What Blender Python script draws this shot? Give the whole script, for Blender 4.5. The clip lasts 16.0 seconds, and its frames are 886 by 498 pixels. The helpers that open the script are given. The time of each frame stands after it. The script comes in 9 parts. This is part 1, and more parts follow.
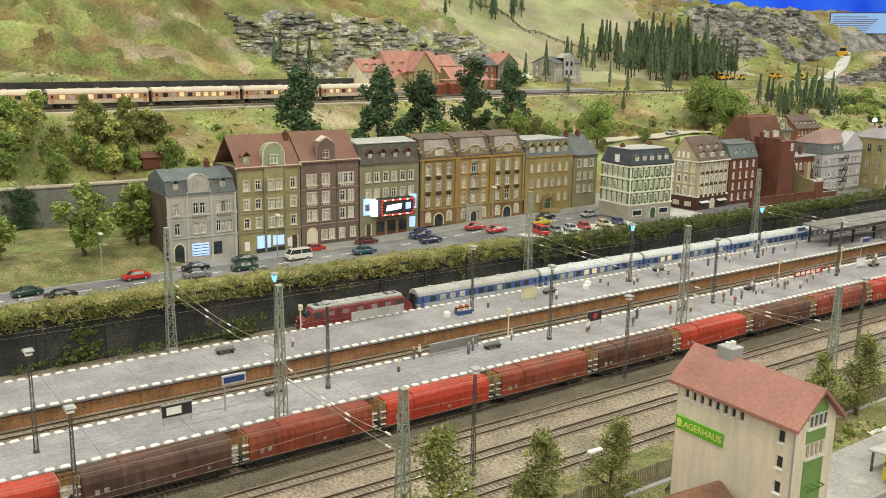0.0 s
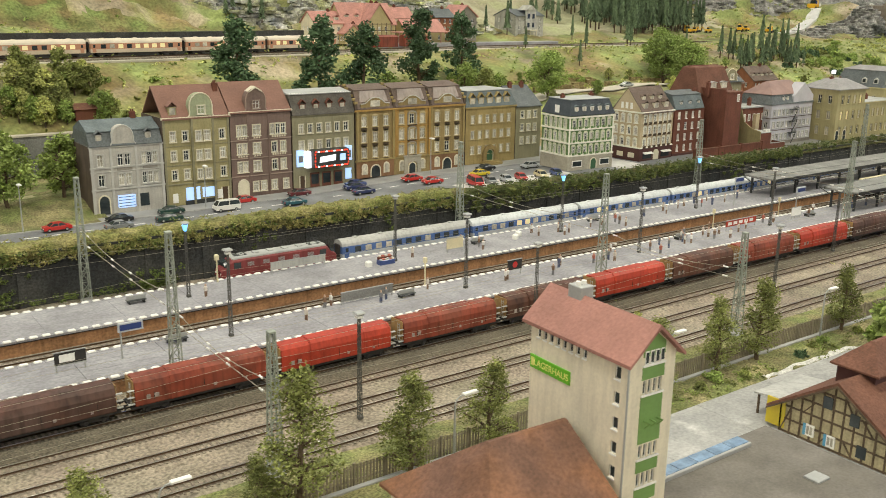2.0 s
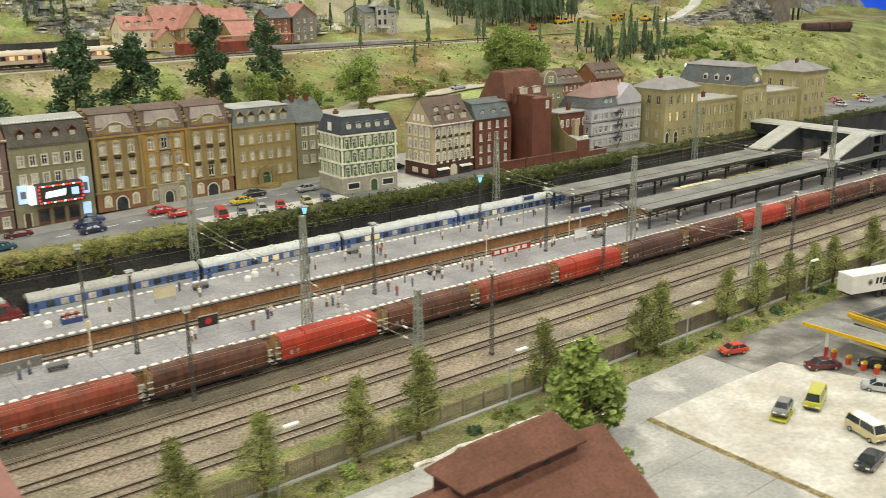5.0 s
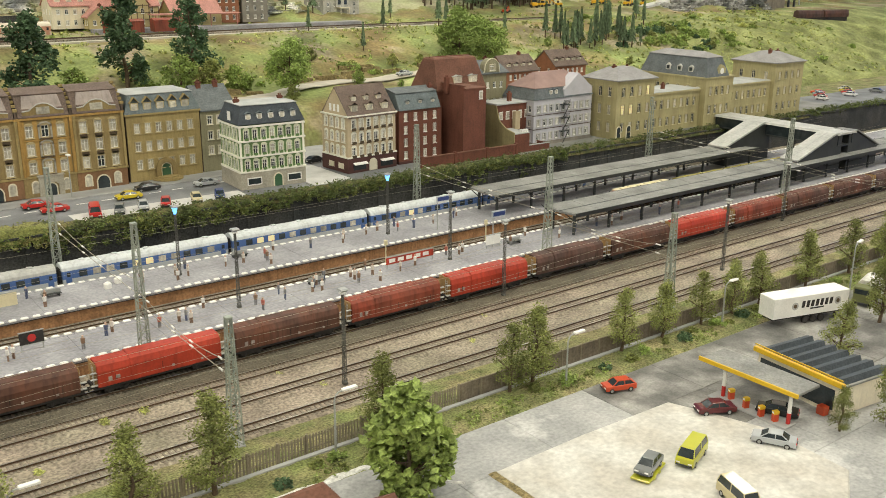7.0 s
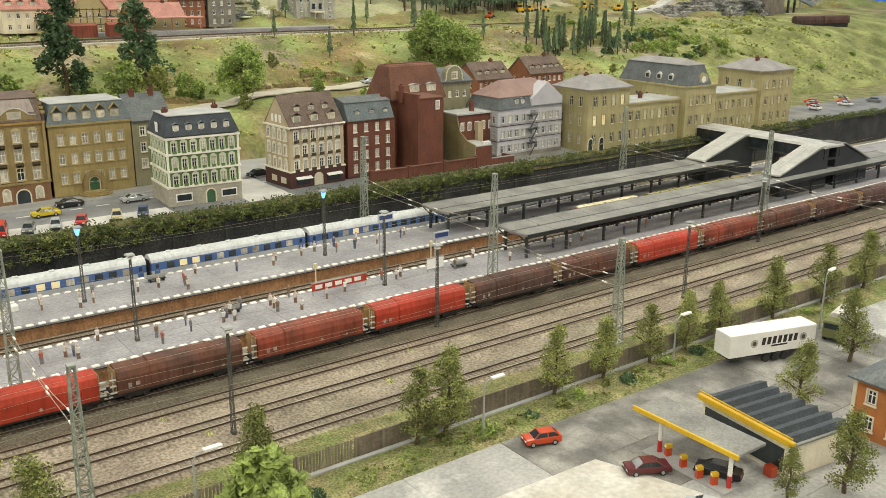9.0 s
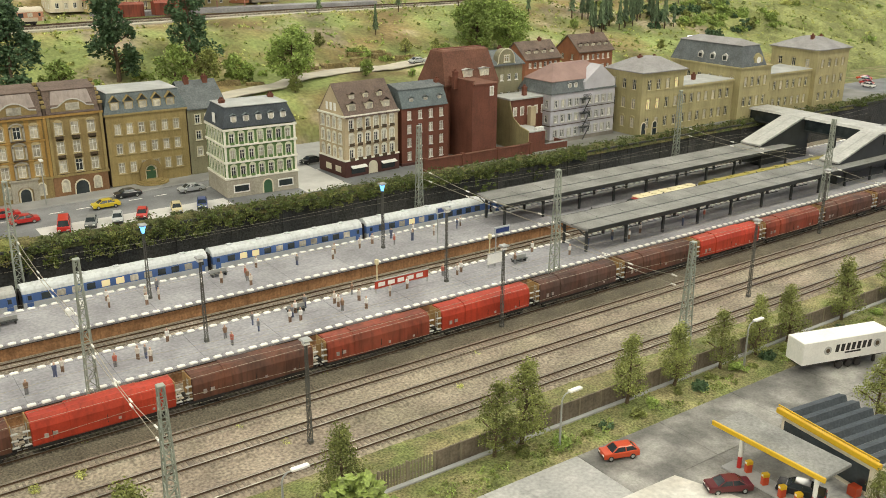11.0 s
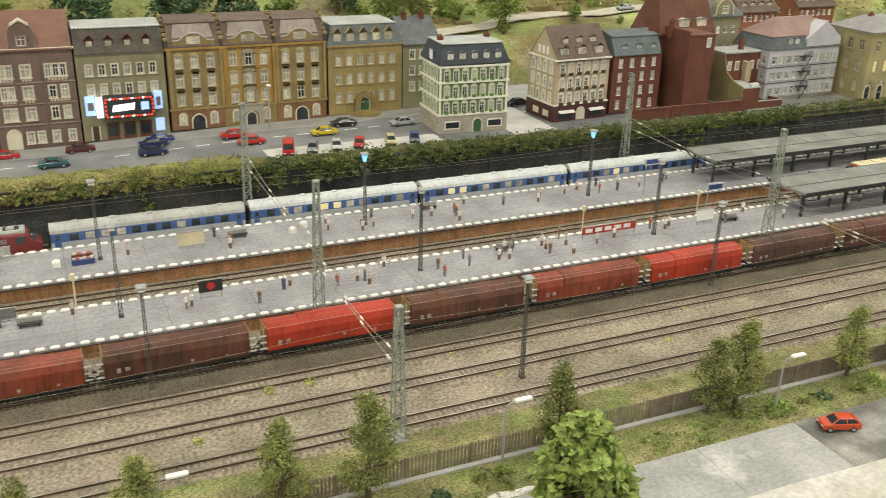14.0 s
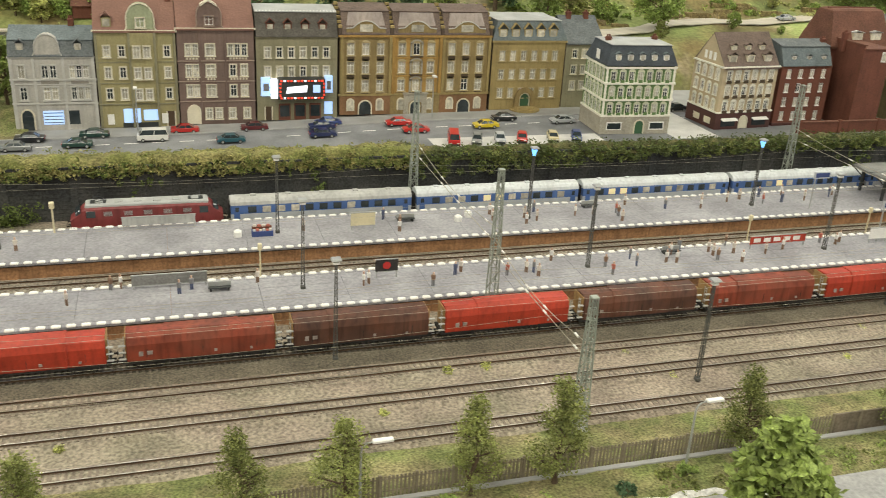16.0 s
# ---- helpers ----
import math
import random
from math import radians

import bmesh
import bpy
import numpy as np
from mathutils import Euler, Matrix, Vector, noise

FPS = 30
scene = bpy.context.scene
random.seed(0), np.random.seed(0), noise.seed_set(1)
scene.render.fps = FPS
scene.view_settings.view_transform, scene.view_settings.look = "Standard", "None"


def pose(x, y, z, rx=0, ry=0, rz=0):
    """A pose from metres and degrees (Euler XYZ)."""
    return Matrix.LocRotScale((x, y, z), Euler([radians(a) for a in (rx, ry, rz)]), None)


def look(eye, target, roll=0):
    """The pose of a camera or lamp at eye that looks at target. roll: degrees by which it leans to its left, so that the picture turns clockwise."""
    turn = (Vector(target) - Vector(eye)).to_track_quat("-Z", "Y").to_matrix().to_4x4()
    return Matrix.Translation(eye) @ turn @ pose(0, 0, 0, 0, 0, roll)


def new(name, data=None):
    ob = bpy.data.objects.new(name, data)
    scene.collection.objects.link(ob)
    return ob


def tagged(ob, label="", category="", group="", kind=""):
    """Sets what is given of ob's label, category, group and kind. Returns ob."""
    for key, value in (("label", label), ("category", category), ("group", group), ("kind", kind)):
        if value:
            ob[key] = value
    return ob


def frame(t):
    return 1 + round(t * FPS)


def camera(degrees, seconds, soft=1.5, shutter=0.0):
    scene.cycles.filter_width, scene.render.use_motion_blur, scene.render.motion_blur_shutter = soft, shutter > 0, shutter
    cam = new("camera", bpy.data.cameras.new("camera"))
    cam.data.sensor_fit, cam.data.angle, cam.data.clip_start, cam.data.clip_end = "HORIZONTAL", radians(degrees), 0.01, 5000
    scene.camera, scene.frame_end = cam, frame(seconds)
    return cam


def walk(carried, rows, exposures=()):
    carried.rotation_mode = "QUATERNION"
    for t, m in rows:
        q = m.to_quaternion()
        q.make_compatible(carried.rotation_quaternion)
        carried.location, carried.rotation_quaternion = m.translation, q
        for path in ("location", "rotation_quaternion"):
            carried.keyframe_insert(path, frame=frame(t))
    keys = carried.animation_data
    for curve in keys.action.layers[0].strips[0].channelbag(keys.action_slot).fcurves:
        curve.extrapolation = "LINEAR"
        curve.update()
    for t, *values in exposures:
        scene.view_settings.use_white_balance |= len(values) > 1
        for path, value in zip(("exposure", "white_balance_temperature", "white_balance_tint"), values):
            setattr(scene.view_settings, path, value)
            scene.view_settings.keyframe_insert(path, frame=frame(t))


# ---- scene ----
# The whole layout is a model railway at 1:87. Lengths below are the model's own metres
# (a car is 4.2, a storey 3), turned into true metres by U; Z0 is the table's height.
U, Z0 = 1 / 87.0, 1.05
cam = camera(51.38, 16.0, soft=0.9, shutter=0.4)
PATH = [
    (0, (-0.0307, 0.0193, 1.5485), (1.1024, 1.6106, 1.1193), 0.98),
    (0.5, (-0.0138, 0.0038, 1.5458), (1.1178, 1.5905, 1.0967), 1.05),
    (1, (0.0134, -0.0134, 1.5343), (1.1355, 1.5723, 1.0585), 1.82),
    (1.5, (0.0465, -0.0372, 1.5272), (1.2208, 1.5038, 1.0309), 1.98),
    (2, (0.0724, -0.0542, 1.5330), (1.2097, 1.5081, 1.0175), 0.84),
    (2.5, (0.1456, -0.0571, 1.5402), (1.2942, 1.5008, 1.0367), 1.50),
    (3, (0.2403, -0.0650, 1.5504), (1.3049, 1.5409, 1.0139), 1.07),
    (3.5, (0.3246, -0.0634, 1.5651), (1.4504, 1.5092, 1.0558), 1.94),
    (4, (0.4210, -0.0814, 1.5685), (1.5374, 1.4865, 1.0251), 0.69),
    (4.5, (0.4806, -0.1156, 1.5747), (1.6558, 1.4104, 1.0358), 0.52),
    (5, (0.5441, -0.1483, 1.5876), (1.7405, 1.3571, 1.0379), -0.51),
    (5.2, (0.5951, -0.1542, 1.5881), (1.7772, 1.3671, 1.0511), -0.18),
    (7.3, (0.8631, -0.1443, 1.5845), (2.0193, 1.3766, 0.9927), 0.43),
    (7.5, (0.8914, -0.1391, 1.5763), (2.0387, 1.3904, 0.9895), 0.38),
    (8, (0.9739, -0.1309, 1.5796), (2.1052, 1.4178, 1.0125), 1.34),
    (8.5, (1.0164, -0.1306, 1.5827), (2.1396, 1.4257, 1.0201), 0.49),
    (9, (1.0221, -0.1112, 1.5758), (2.1655, 1.4250, 0.9988), 0.49),
    (9.5, (1.0069, -0.0974, 1.5796), (2.1453, 1.4434, 1.0053), -0.50),
    (9.7, (1.0056, -0.0917, 1.5829), (2.1113, 1.4720, 1.0067), -0.69),
    (11.8, (0.9803, -0.0423, 1.6541), (2.0530, 1.4860, 0.9375), 0.73),
    (12, (0.9807, -0.0450, 1.6560), (2.0351, 1.4898, 0.9262), 0.22),
    (12.5, (0.9844, -0.0472, 1.6455), (2.0347, 1.4933, 0.9217), -0.50),
    (13, (0.9540, -0.0429, 1.6449), (1.8829, 1.5605, 0.8924), 1.53),
    (13.5, (0.9329, -0.0350, 1.6401), (1.7842, 1.6104, 0.8863), 1.51),
    (14, (0.9117, -0.0266, 1.6261), (1.6782, 1.6525, 0.8560), 1.60),
    (14.5, (0.8857, -0.0199, 1.6223), (1.6100, 1.6729, 0.8414), 2.97),
    (15, (0.8684, -0.0236, 1.6196), (1.5258, 1.6982, 0.8429), 2.95),
    (15.5, (0.8389, -0.0157, 1.6161), (1.4493, 1.7225, 0.8374), 2.89),
    (16, (0.8077, -0.0083, 1.6125), (1.3750, 1.7467, 0.8392), 3.33),
]
walk(cam, [(t, look(eye, target, roll)) for t, eye, target, roll in PATH],
     exposures=[(0.0, -0.67), (4.0, -0.73), (9.7, -0.68), (12.0, -0.73), (16.0, -0.74)])

# ---- light: an exhibition hall under rows of fluorescent fittings ----
world = bpy.data.worlds.new("hall_air")
scene.world = world
world.use_nodes = True
world.node_tree.nodes["Background"].inputs[0].default_value = (1.0, 0.96, 0.86, 1)
world.node_tree.nodes["Background"].inputs[1].default_value = 0.04


def strip_lamp(x, y, z, sx, sy, watts, colour):
    d = bpy.data.lights.new("fluorescent_lamp", "AREA")
    d.shape, d.size, d.size_y, d.energy, d.color = "RECTANGLE", sx, sy, watts, colour
    o = new("fluorescent_lamp", d)
    o.matrix_basis = pose(x, y, z)
    return o


WARM = (0.965, 0.93, 0.775)
for gy in (-3.0, -1.2, 0.6, 2.4, 4.2):
    for gx in (-2.4, 0.2, 2.8, 5.4):
        strip_lamp(gx, gy, 3.28, 1.5, 0.2, 46 if gy < 1 else 34, WARM)


# ---- kit: lists of corners and faces, made into meshes ----
class G:
    """A growing mesh in layout metres."""

    def __init__(self):
        self.v, self.f, self.k, self.slot = [], [], [], 0

    def face(self, *idx):
        self.f.append(idx)
        self.k.append(self.slot)

    def pts(self, ps):
        n = len(self.v)
        self.v.extend(tuple(p) for p in ps)
        return list(range(n, n + len(ps)))

    def quad(self, *ps):
        self.face(*self.pts(ps))
        return self

    def box(self, x0, x1, y0, y1, z0, z1):
        a = self.pts([(x0, y0, z0), (x1, y0, z0), (x1, y1, z0), (x0, y1, z0), (x0, y0, z1), (x1, y0, z1), (x1, y1, z1), (x0, y1, z1)])
        for q in ((0, 3, 2, 1), (4, 5, 6, 7), (0, 1, 5, 4), (1, 2, 6, 5), (2, 3, 7, 6), (3, 0, 4, 7)):
            self.face(*[a[i] for i in q])
        return self

    def bbox(self, x0, x1, y0, y1, z0, z1, b):
        """A box with its upright edges and its top edges chamfered by b."""
        def ring(i, z):
            return [(x0 + b + i, y0 + i, z), (x1 - b - i, y0 + i, z), (x1 - i, y0 + b + i, z), (x1 - i, y1 - b - i, z),
                    (x1 - b - i, y1 - i, z), (x0 + b + i, y1 - i, z), (x0 + i, y1 - b - i, z), (x0 + i, y0 + b + i, z)]
        return self.loft([ring(0, z0), ring(0, z1 - b), ring(b, z1)])

    def loft(self, rings, cap=True):
        n = len(rings[0])
        ids = [self.pts(r) for r in rings]
        for a, b in zip(ids, ids[1:]):
            for i in range(n):
                j = (i + 1) % n
                self.face(a[i], a[j], b[j], b[i])
        if cap:
            self.face(*reversed(ids[0]))
            self.face(*ids[-1])
        return self

    def along_x(self, prof, x0, x1, inset=0.0):
        """Sweep a (y, z) outline from x0 to x1."""
        cy = sum(p[0] for p in prof) / len(prof)
        cz = sum(p[1] for p in prof) / len(prof)
        s = 1 - inset
        r = lambda x, k: [(x, cy + (y - cy) * k, cz + (z - cz) * k) for y, z in prof]
        if inset:
            return self.loft([r(x0, s), r(x0 + 0.12, 1), r(x1 - 0.12, 1), r(x1, s)])
        return self.loft([r(x0, 1), r(x1, 1)])

    def along_y(self, prof, y0, y1):
        """Sweep an (x, z) outline from y0 to y1."""
        return self.loft([[(x, y1, z) for x, z in prof], [(x, y0, z) for x, z in prof]])

    def cyl(self, a, b, r0, r1=None, n=8, cap=True):
        a, b = Vector(a), Vector(b)
        r1 = r0 if r1 is None else r1
        d = (b - a).normalized()
        u = d.orthogonal().normalized()
        w = d.cross(u)
        ring = lambda c, r: [c + (u * math.cos(6.28318 * i / n) + w * math.sin(6.28318 * i / n)) * r for i in range(n)]
        return self.loft([ring(a, r0), ring(b, r1)], cap)

    def bar(self, a, b, r):
        return self.cyl(a, b, r, r, 4, False)

    def add(self, o, m=None):
        n = len(self.v)
        self.v.extend(tuple(m @ Vector(p)) if m else p for p in o.v)
        self.f.extend(tuple(i + n for i in q) for q in o.f)
        self.k.extend(o.k)
        return self

    def mesh(self, name, mats, smooth=False):
        me = bpy.data.meshes.new(name)
        me.from_pydata([(x * U, y * U, z * U) for x, y, z in self.v], [], self.f)
        for m in (mats if isinstance(mats, (list, tuple)) else [mats]):
            me.materials.append(m)
        me.polygons.foreach_set("material_index", self.k)
        if smooth:
            me.polygons.foreach_set("use_smooth", [True] * len(self.f))
        me.update()
        return me


def at(x, y, z, rz=0.0):
    """A pose at a place of the layout."""
    return pose(x * U, y * U, Z0 + z * U, 0, 0, rz)


def mul(x, y, z, rz=0.0, rx=0.0, ry=0.0):
    """A pose inside a mesh, in layout metres."""
    return pose(x, y, z, rx, ry, rz)


def thing(name, label, category, x, y, z, rz=0.0, group="", kind=""):
    return tagged(put_new(name, None, at(x, y, z, rz)), label, category, group, kind)


def put_new(name, data, m):
    o = new(name, data)
    o.matrix_basis = m
    return o


def whole(name, g, mat, label, category, x=0, y=0, z=0, rz=0, group="", kind="", smooth=False):
    """A thing that is one mesh."""
    return tagged(put_new(name, g.mesh(name, mat, smooth), at(x, y, z, rz)), label, category, group, kind)


def part(name, g, mat, parent, label="", x=0, y=0, z=0, rz=0, smooth=False, rx=0, ry=0):
    """One mesh under a thing or under a part; g is a G or a mesh that is shared."""
    me = g.mesh(name, mat, smooth) if isinstance(g, G) else g
    o = new(name, me)
    o.parent = parent
    o.matrix_basis = pose(x * U, y * U, z * U, rx, ry, rz)
    return tagged(o, label)


def smoothstep(a, b, x):
    t = max(0.0, min(1.0, (x - a) / (b - a)))
    return t * t * (3 - 2 * t)


def lerp_knots(knots, x):
    if x <= knots[0][0]:
        return knots[0][1]
    for (x0, y0), (x1, y1) in zip(knots, knots[1:]):
        if x <= x1:
            return y0 + (y1 - y0) * (x - x0) / (x1 - x0)
    return knots[-1][1]


# ---- materials ----
def mat(name, col, rough=0.75, metal=0.0, var=0.12, size=3.0, fine=0.05, fsize=0.25, bump=0.0, bsize=0.3, second=None, amount=0.5, ssize=4.0,
        streak=0.0, rnd=0.0, coat=0.0, spec=0.4, third=None, tsize=9.0, island=0.0):
    """A painted, weathered surface: colour col, broad and fine variation, a second colour in blotches, streaks that run down, relief."""
    m = bpy.data.materials.new(name)
    m.use_nodes = True
    nt = m.node_tree
    n, ln = nt.nodes, nt.links
    b = n["Principled BSDF"]
    geo = n.new("ShaderNodeNewGeometry")
    sc = n.new("ShaderNodeVectorMath")
    sc.operation = "SCALE"
    sc.inputs[3].default_value = 1 / U
    ln.new(geo.outputs["Position"], sc.inputs[0])

    def noise_of(period, detail=3.0, squash=None):
        t = n.new("ShaderNodeTexNoise")
        t.inputs["Scale"].default_value = 1 / period
        t.inputs["Detail"].default_value = detail
        src = sc.outputs[0]
        if squash:
            mp = n.new("ShaderNodeMapping")
            mp.inputs["Scale"].default_value = squash
            ln.new(src, mp.inputs[0])
            src = mp.outputs[0]
        ln.new(src, t.inputs["Vector"])
        return t.outputs[0]

    def remap(s, a, b_, c, d):
        r = n.new("ShaderNodeMapRange")
        for i, v in enumerate((a, b_, c, d)):
            r.inputs[1 + i].default_value = v
        ln.new(s, r.inputs[0])
        return r.outputs[0]

    def mixc(f, a, c, mode="MIX"):
        x = n.new("ShaderNodeMix")
        x.data_type, x.blend_type = "RGBA", mode
        for s, v in ((x.inputs[0], f), (x.inputs[6], a), (x.inputs[7], c)):
            if hasattr(v, "is_linked"):
                ln.new(v, s)
            else:
                s.default_value = v if isinstance(v, float) else (*v, 1.0)
        return x.outputs[2]

    out = None
    c = tuple(col)
    if second:
        out = mixc(remap(noise_of(ssize, 4.0), 0.5 - 0.25 * amount, 0.8 - 0.4 * amount, 0.0, 1.0), c, second)
    if third:
        out = mixc(remap(noise_of(tsize, 5.0, (1.0, 1.0, 0.7)), 0.54, 0.66, 0.0, 0.85), out if out else c, third)
    f1 = remap(noise_of(size), 0.3, 0.7, 1 - var, 1 + var)
    f2 = remap(noise_of(fsize, 2.0), 0.3, 0.7, 1 - fine, 1 + fine)
    pr = n.new("ShaderNodeMath")
    pr.operation = "MULTIPLY"
    ln.new(f1, pr.inputs[0])
    ln.new(f2, pr.inputs[1])
    last = pr.outputs[0]
    if streak:
        st = remap(noise_of(0.5, 3.0, (1.0, 1.0, 0.12)), 0.45, 0.7, 1.0, 1 - streak)
        p2 = n.new("ShaderNodeMath")
        p2.operation = "MULTIPLY"
        ln.new(last, p2.inputs[0])
        ln.new(st, p2.inputs[1])
        last = p2.outputs[0]
    if rnd:
        oi = n.new("ShaderNodeObjectInfo")
        p3 = n.new("ShaderNodeMath")
        p3.operation = "MULTIPLY"
        ln.new(last, p3.inputs[0])
        ln.new(remap(oi.outputs["Random"], 0, 1, 1 - rnd, 1 + rnd), p3.inputs[1])
        last = p3.outputs[0]
    if island:
        p4 = n.new("ShaderNodeMath")
        p4.operation = "MULTIPLY"
        ln.new(last, p4.inputs[0])
        ln.new(remap(geo.outputs["Random Per Island"], 0, 1, 1 - island, 1 + island), p4.inputs[1])
        last = p4.outputs[0]
    grey = n.new("ShaderNodeCombineColor")
    for i in range(3):
        ln.new(last, grey.inputs[i])
    fin = mixc(1.0, out if out else c, grey.outputs[0], "MULTIPLY")
    ln.new(fin, b.inputs["Base Color"])
    b.inputs["Roughness"].default_value = rough
    b.inputs["Metallic"].default_value = metal
    b.inputs["Specular IOR Level"].default_value = spec
    b.inputs["Coat Weight"].default_value = coat
    if bump:
        bp = n.new("ShaderNodeBump")
        bp.inputs["Strength"].default_value = bump
        bp.inputs["Distance"].default_value = 0.15 * U
        ln.new(noise_of(bsize, 3.0), bp.inputs["Height"])
        ln.new(bp.outputs[0], b.inputs["Normal"])
    return m


def glow(name, col, power):
    m = bpy.data.materials.new(name)
    m.use_nodes = True
    b = m.node_tree.nodes["Principled BSDF"]
    b.inputs["Base Color"].default_value = (*col, 1)
    b.inputs["Emission Color"].default_value = (*col, 1)
    b.inputs["Emission Strength"].default_value = power
    return m


def plain(name, col, rough=0.5, metal=0.0, coat=0.0):
    return mat(name, col, rough, metal, var=0.08, fine=0.06, coat=coat)


M_BALLAST = mat("ballast", (0.315, 0.272, 0.22), 0.95, var=0.22, size=5, fine=0.6, fsize=0.35, bump=1.0, bsize=0.3, second=(0.20, 0.18, 0.14), amount=0.5, ssize=9)
M_YARD = mat("yard_gravel", (0.292, 0.256, 0.194), 0.95, var=0.25, size=6, fine=0.45, fsize=0.35, bump=1.0, bsize=0.35, second=(0.285, 0.236, 0.185), amount=0.5, ssize=8, third=(0.24, 0.215, 0.155), tsize=10)
M_BED = mat("dark_ballast", (0.15, 0.13, 0.095), 0.95, var=0.2, size=4, fine=0.5, fsize=0.22, bump=1.0, bsize=0.2)
M_RAIL = mat("rusty_rail", (0.10, 0.065, 0.04), 0.6, 0.3, var=0.2)
M_RAILTOP = mat("polished_rail_head", (0.55, 0.53, 0.48), 0.3, 0.9, var=0.1)
M_SLEEPER = mat("sleeper", (0.245, 0.205, 0.16), 0.9, var=0.3, size=1.2, fine=0.2, fsize=0.2)
M_PLATFORM = mat("platform_slabs", (0.345, 0.34, 0.36), 0.85, var=0.14, size=5, fine=0.16, fsize=0.4, bump=0.3, second=(0.275, 0.27, 0.29), amount=0.5, ssize=6)
M_EDGE = mat("platform_kerb_grey", (0.20, 0.20, 0.20), 0.85)
M_WHITE = mat("white_paint", (0.85, 0.84, 0.80), 0.6, var=0.08)
M_BROWNWALL = mat("brown_platform_side", (0.33, 0.175, 0.085), 0.85, var=0.25, size=2, fine=0.25, fsize=0.3, streak=0.3, bump=0.4)
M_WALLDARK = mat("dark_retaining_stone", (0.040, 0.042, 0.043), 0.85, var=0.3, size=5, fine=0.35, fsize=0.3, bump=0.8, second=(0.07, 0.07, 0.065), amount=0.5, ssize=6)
M_WALLGREY = mat("grey_retaining_stone", (0.20, 0.20, 0.195), 0.9, var=0.2, size=4, fine=0.25, bump=0.6)
M_STREET = mat("street_asphalt", (0.18, 0.185, 0.195), 0.85, var=0.12, size=5, fine=0.12, bump=0.2, second=(0.235, 0.24, 0.25), amount=0.5, ssize=10)
M_FORECOURT = mat("forecourt_paving", (0.26, 0.255, 0.245), 0.9, var=0.15, size=4, second=(0.20, 0.20, 0.18), amount=0.5, ssize=6)
M_PALEPAVE = mat("bright_paving", (0.62, 0.61, 0.59), 0.85, var=0.1, size=3)
M_WALKWAY = mat("pavement_slabs", (0.38, 0.38, 0.375), 0.85, var=0.12, size=3)
M_LOT = mat("concrete_yard", (0.47, 0.465, 0.455), 0.9, var=0.14, size=6, fine=0.15, fsize=0.4, bump=0.3, second=(0.31, 0.31, 0.305), amount=0.5, ssize=6, third=(0.56, 0.555, 0.54), tsize=5)
M_LOTPALE = mat("pale_sand_yard", (0.635, 0.62, 0.58), 0.95, var=0.12, size=4, fine=0.12, fsize=0.5, bump=0.3, second=(0.50, 0.47, 0.42), amount=0.45, ssize=6)
M_SEAM = mat("brown_flock_rim", (0.24, 0.19, 0.09), 1.0, var=0.35, size=1.0, fine=0.4, fsize=0.3, bump=1.0, bsize=0.3)
M_PLASTER = mat("white_plaster_rim", (0.66, 0.65, 0.62), 0.9, var=0.15, size=1.2, fine=0.2, fsize=0.3, bump=0.8, bsize=0.3)
M_LOTDARK = mat("oily_concrete", (0.15, 0.146, 0.138), 0.85, var=0.3, size=3, fine=0.15, second=(0.32, 0.31, 0.29), amount=0.45, ssize=5)
M_GRASS = mat("grass_flock", (0.175, 0.20, 0.07), 1.0, var=0.35, size=3, fine=0.5, fsize=0.25, bump=1.0, bsize=0.25, second=(0.26, 0.23, 0.115), amount=0.45, ssize=4)
M_BANK = mat("bank_grass", (0.25, 0.225, 0.095), 1.0, var=0.35, size=2.5, fine=0.5, fsize=0.3, bump=1.0, bsize=0.3, second=(0.17, 0.18, 0.055), amount=0.5, ssize=4)
M_HEDGE = mat("hedge_green", (0.09, 0.105, 0.042), 1.0, var=0.4, size=1.5, fine=0.5, fsize=0.3, bump=1.0, bsize=0.3, second=(0.13, 0.115, 0.05), amount=0.5, ssize=3)
M_LEAFBANK = mat("leaf_bank", (0.31, 0.285, 0.105), 0.95, var=0.4, size=1.5, fine=0.3, fsize=0.3)
M_BANKGREEN = mat("leaf_bank_green", (0.22, 0.245, 0.075), 0.95, var=0.4, size=1.5, fine=0.3, fsize=0.3)
M_LEAFIVY = mat("leaf_ivy", (0.13, 0.17, 0.045), 0.9, var=0.4, size=1.0, fine=0.3, fsize=0.3)
M_LEAFH = mat("leaf_hedge", (0.115, 0.14, 0.052), 0.95, var=0.4, size=1.0, fine=0.3, fsize=0.3)
M_HILL = mat("hill_flock", (0.25, 0.295, 0.105), 1.0, var=0.45, size=13, fine=0.25, fsize=0.8, bump=0.8, bsize=0.9, second=(0.25, 0.19, 0.085), amount=0.42, ssize=15, third=(0.42, 0.35, 0.25), tsize=15)
# Green and brown flock, darkened as well for the shaded side of the spur.
M_SPURSHADE = mat("shaded_moss_and_earth_flock", (0.18, 0.225, 0.07), 1.0, var=0.4, size=7, fine=0.35, fsize=0.7, bump=1.0, bsize=0.8, second=(0.19, 0.15, 0.065), amount=0.45, ssize=8, third=(0.26, 0.27, 0.10), tsize=7)
M_DOME = mat("pale_green_flock", (0.38, 0.41, 0.21), 1.0, var=0.25, size=20, fine=0.15, fsize=0.9, bump=0.6, bsize=1.0, second=(0.40, 0.37, 0.25), amount=0.5, ssize=24)
M_SLOPE = mat("bright_meadow_flock", (0.31, 0.33, 0.13), 1.0, var=0.35, size=8, fine=0.3, fsize=0.7, bump=1.0, bsize=0.7, second=(0.20, 0.22, 0.08), amount=0.5, ssize=9)
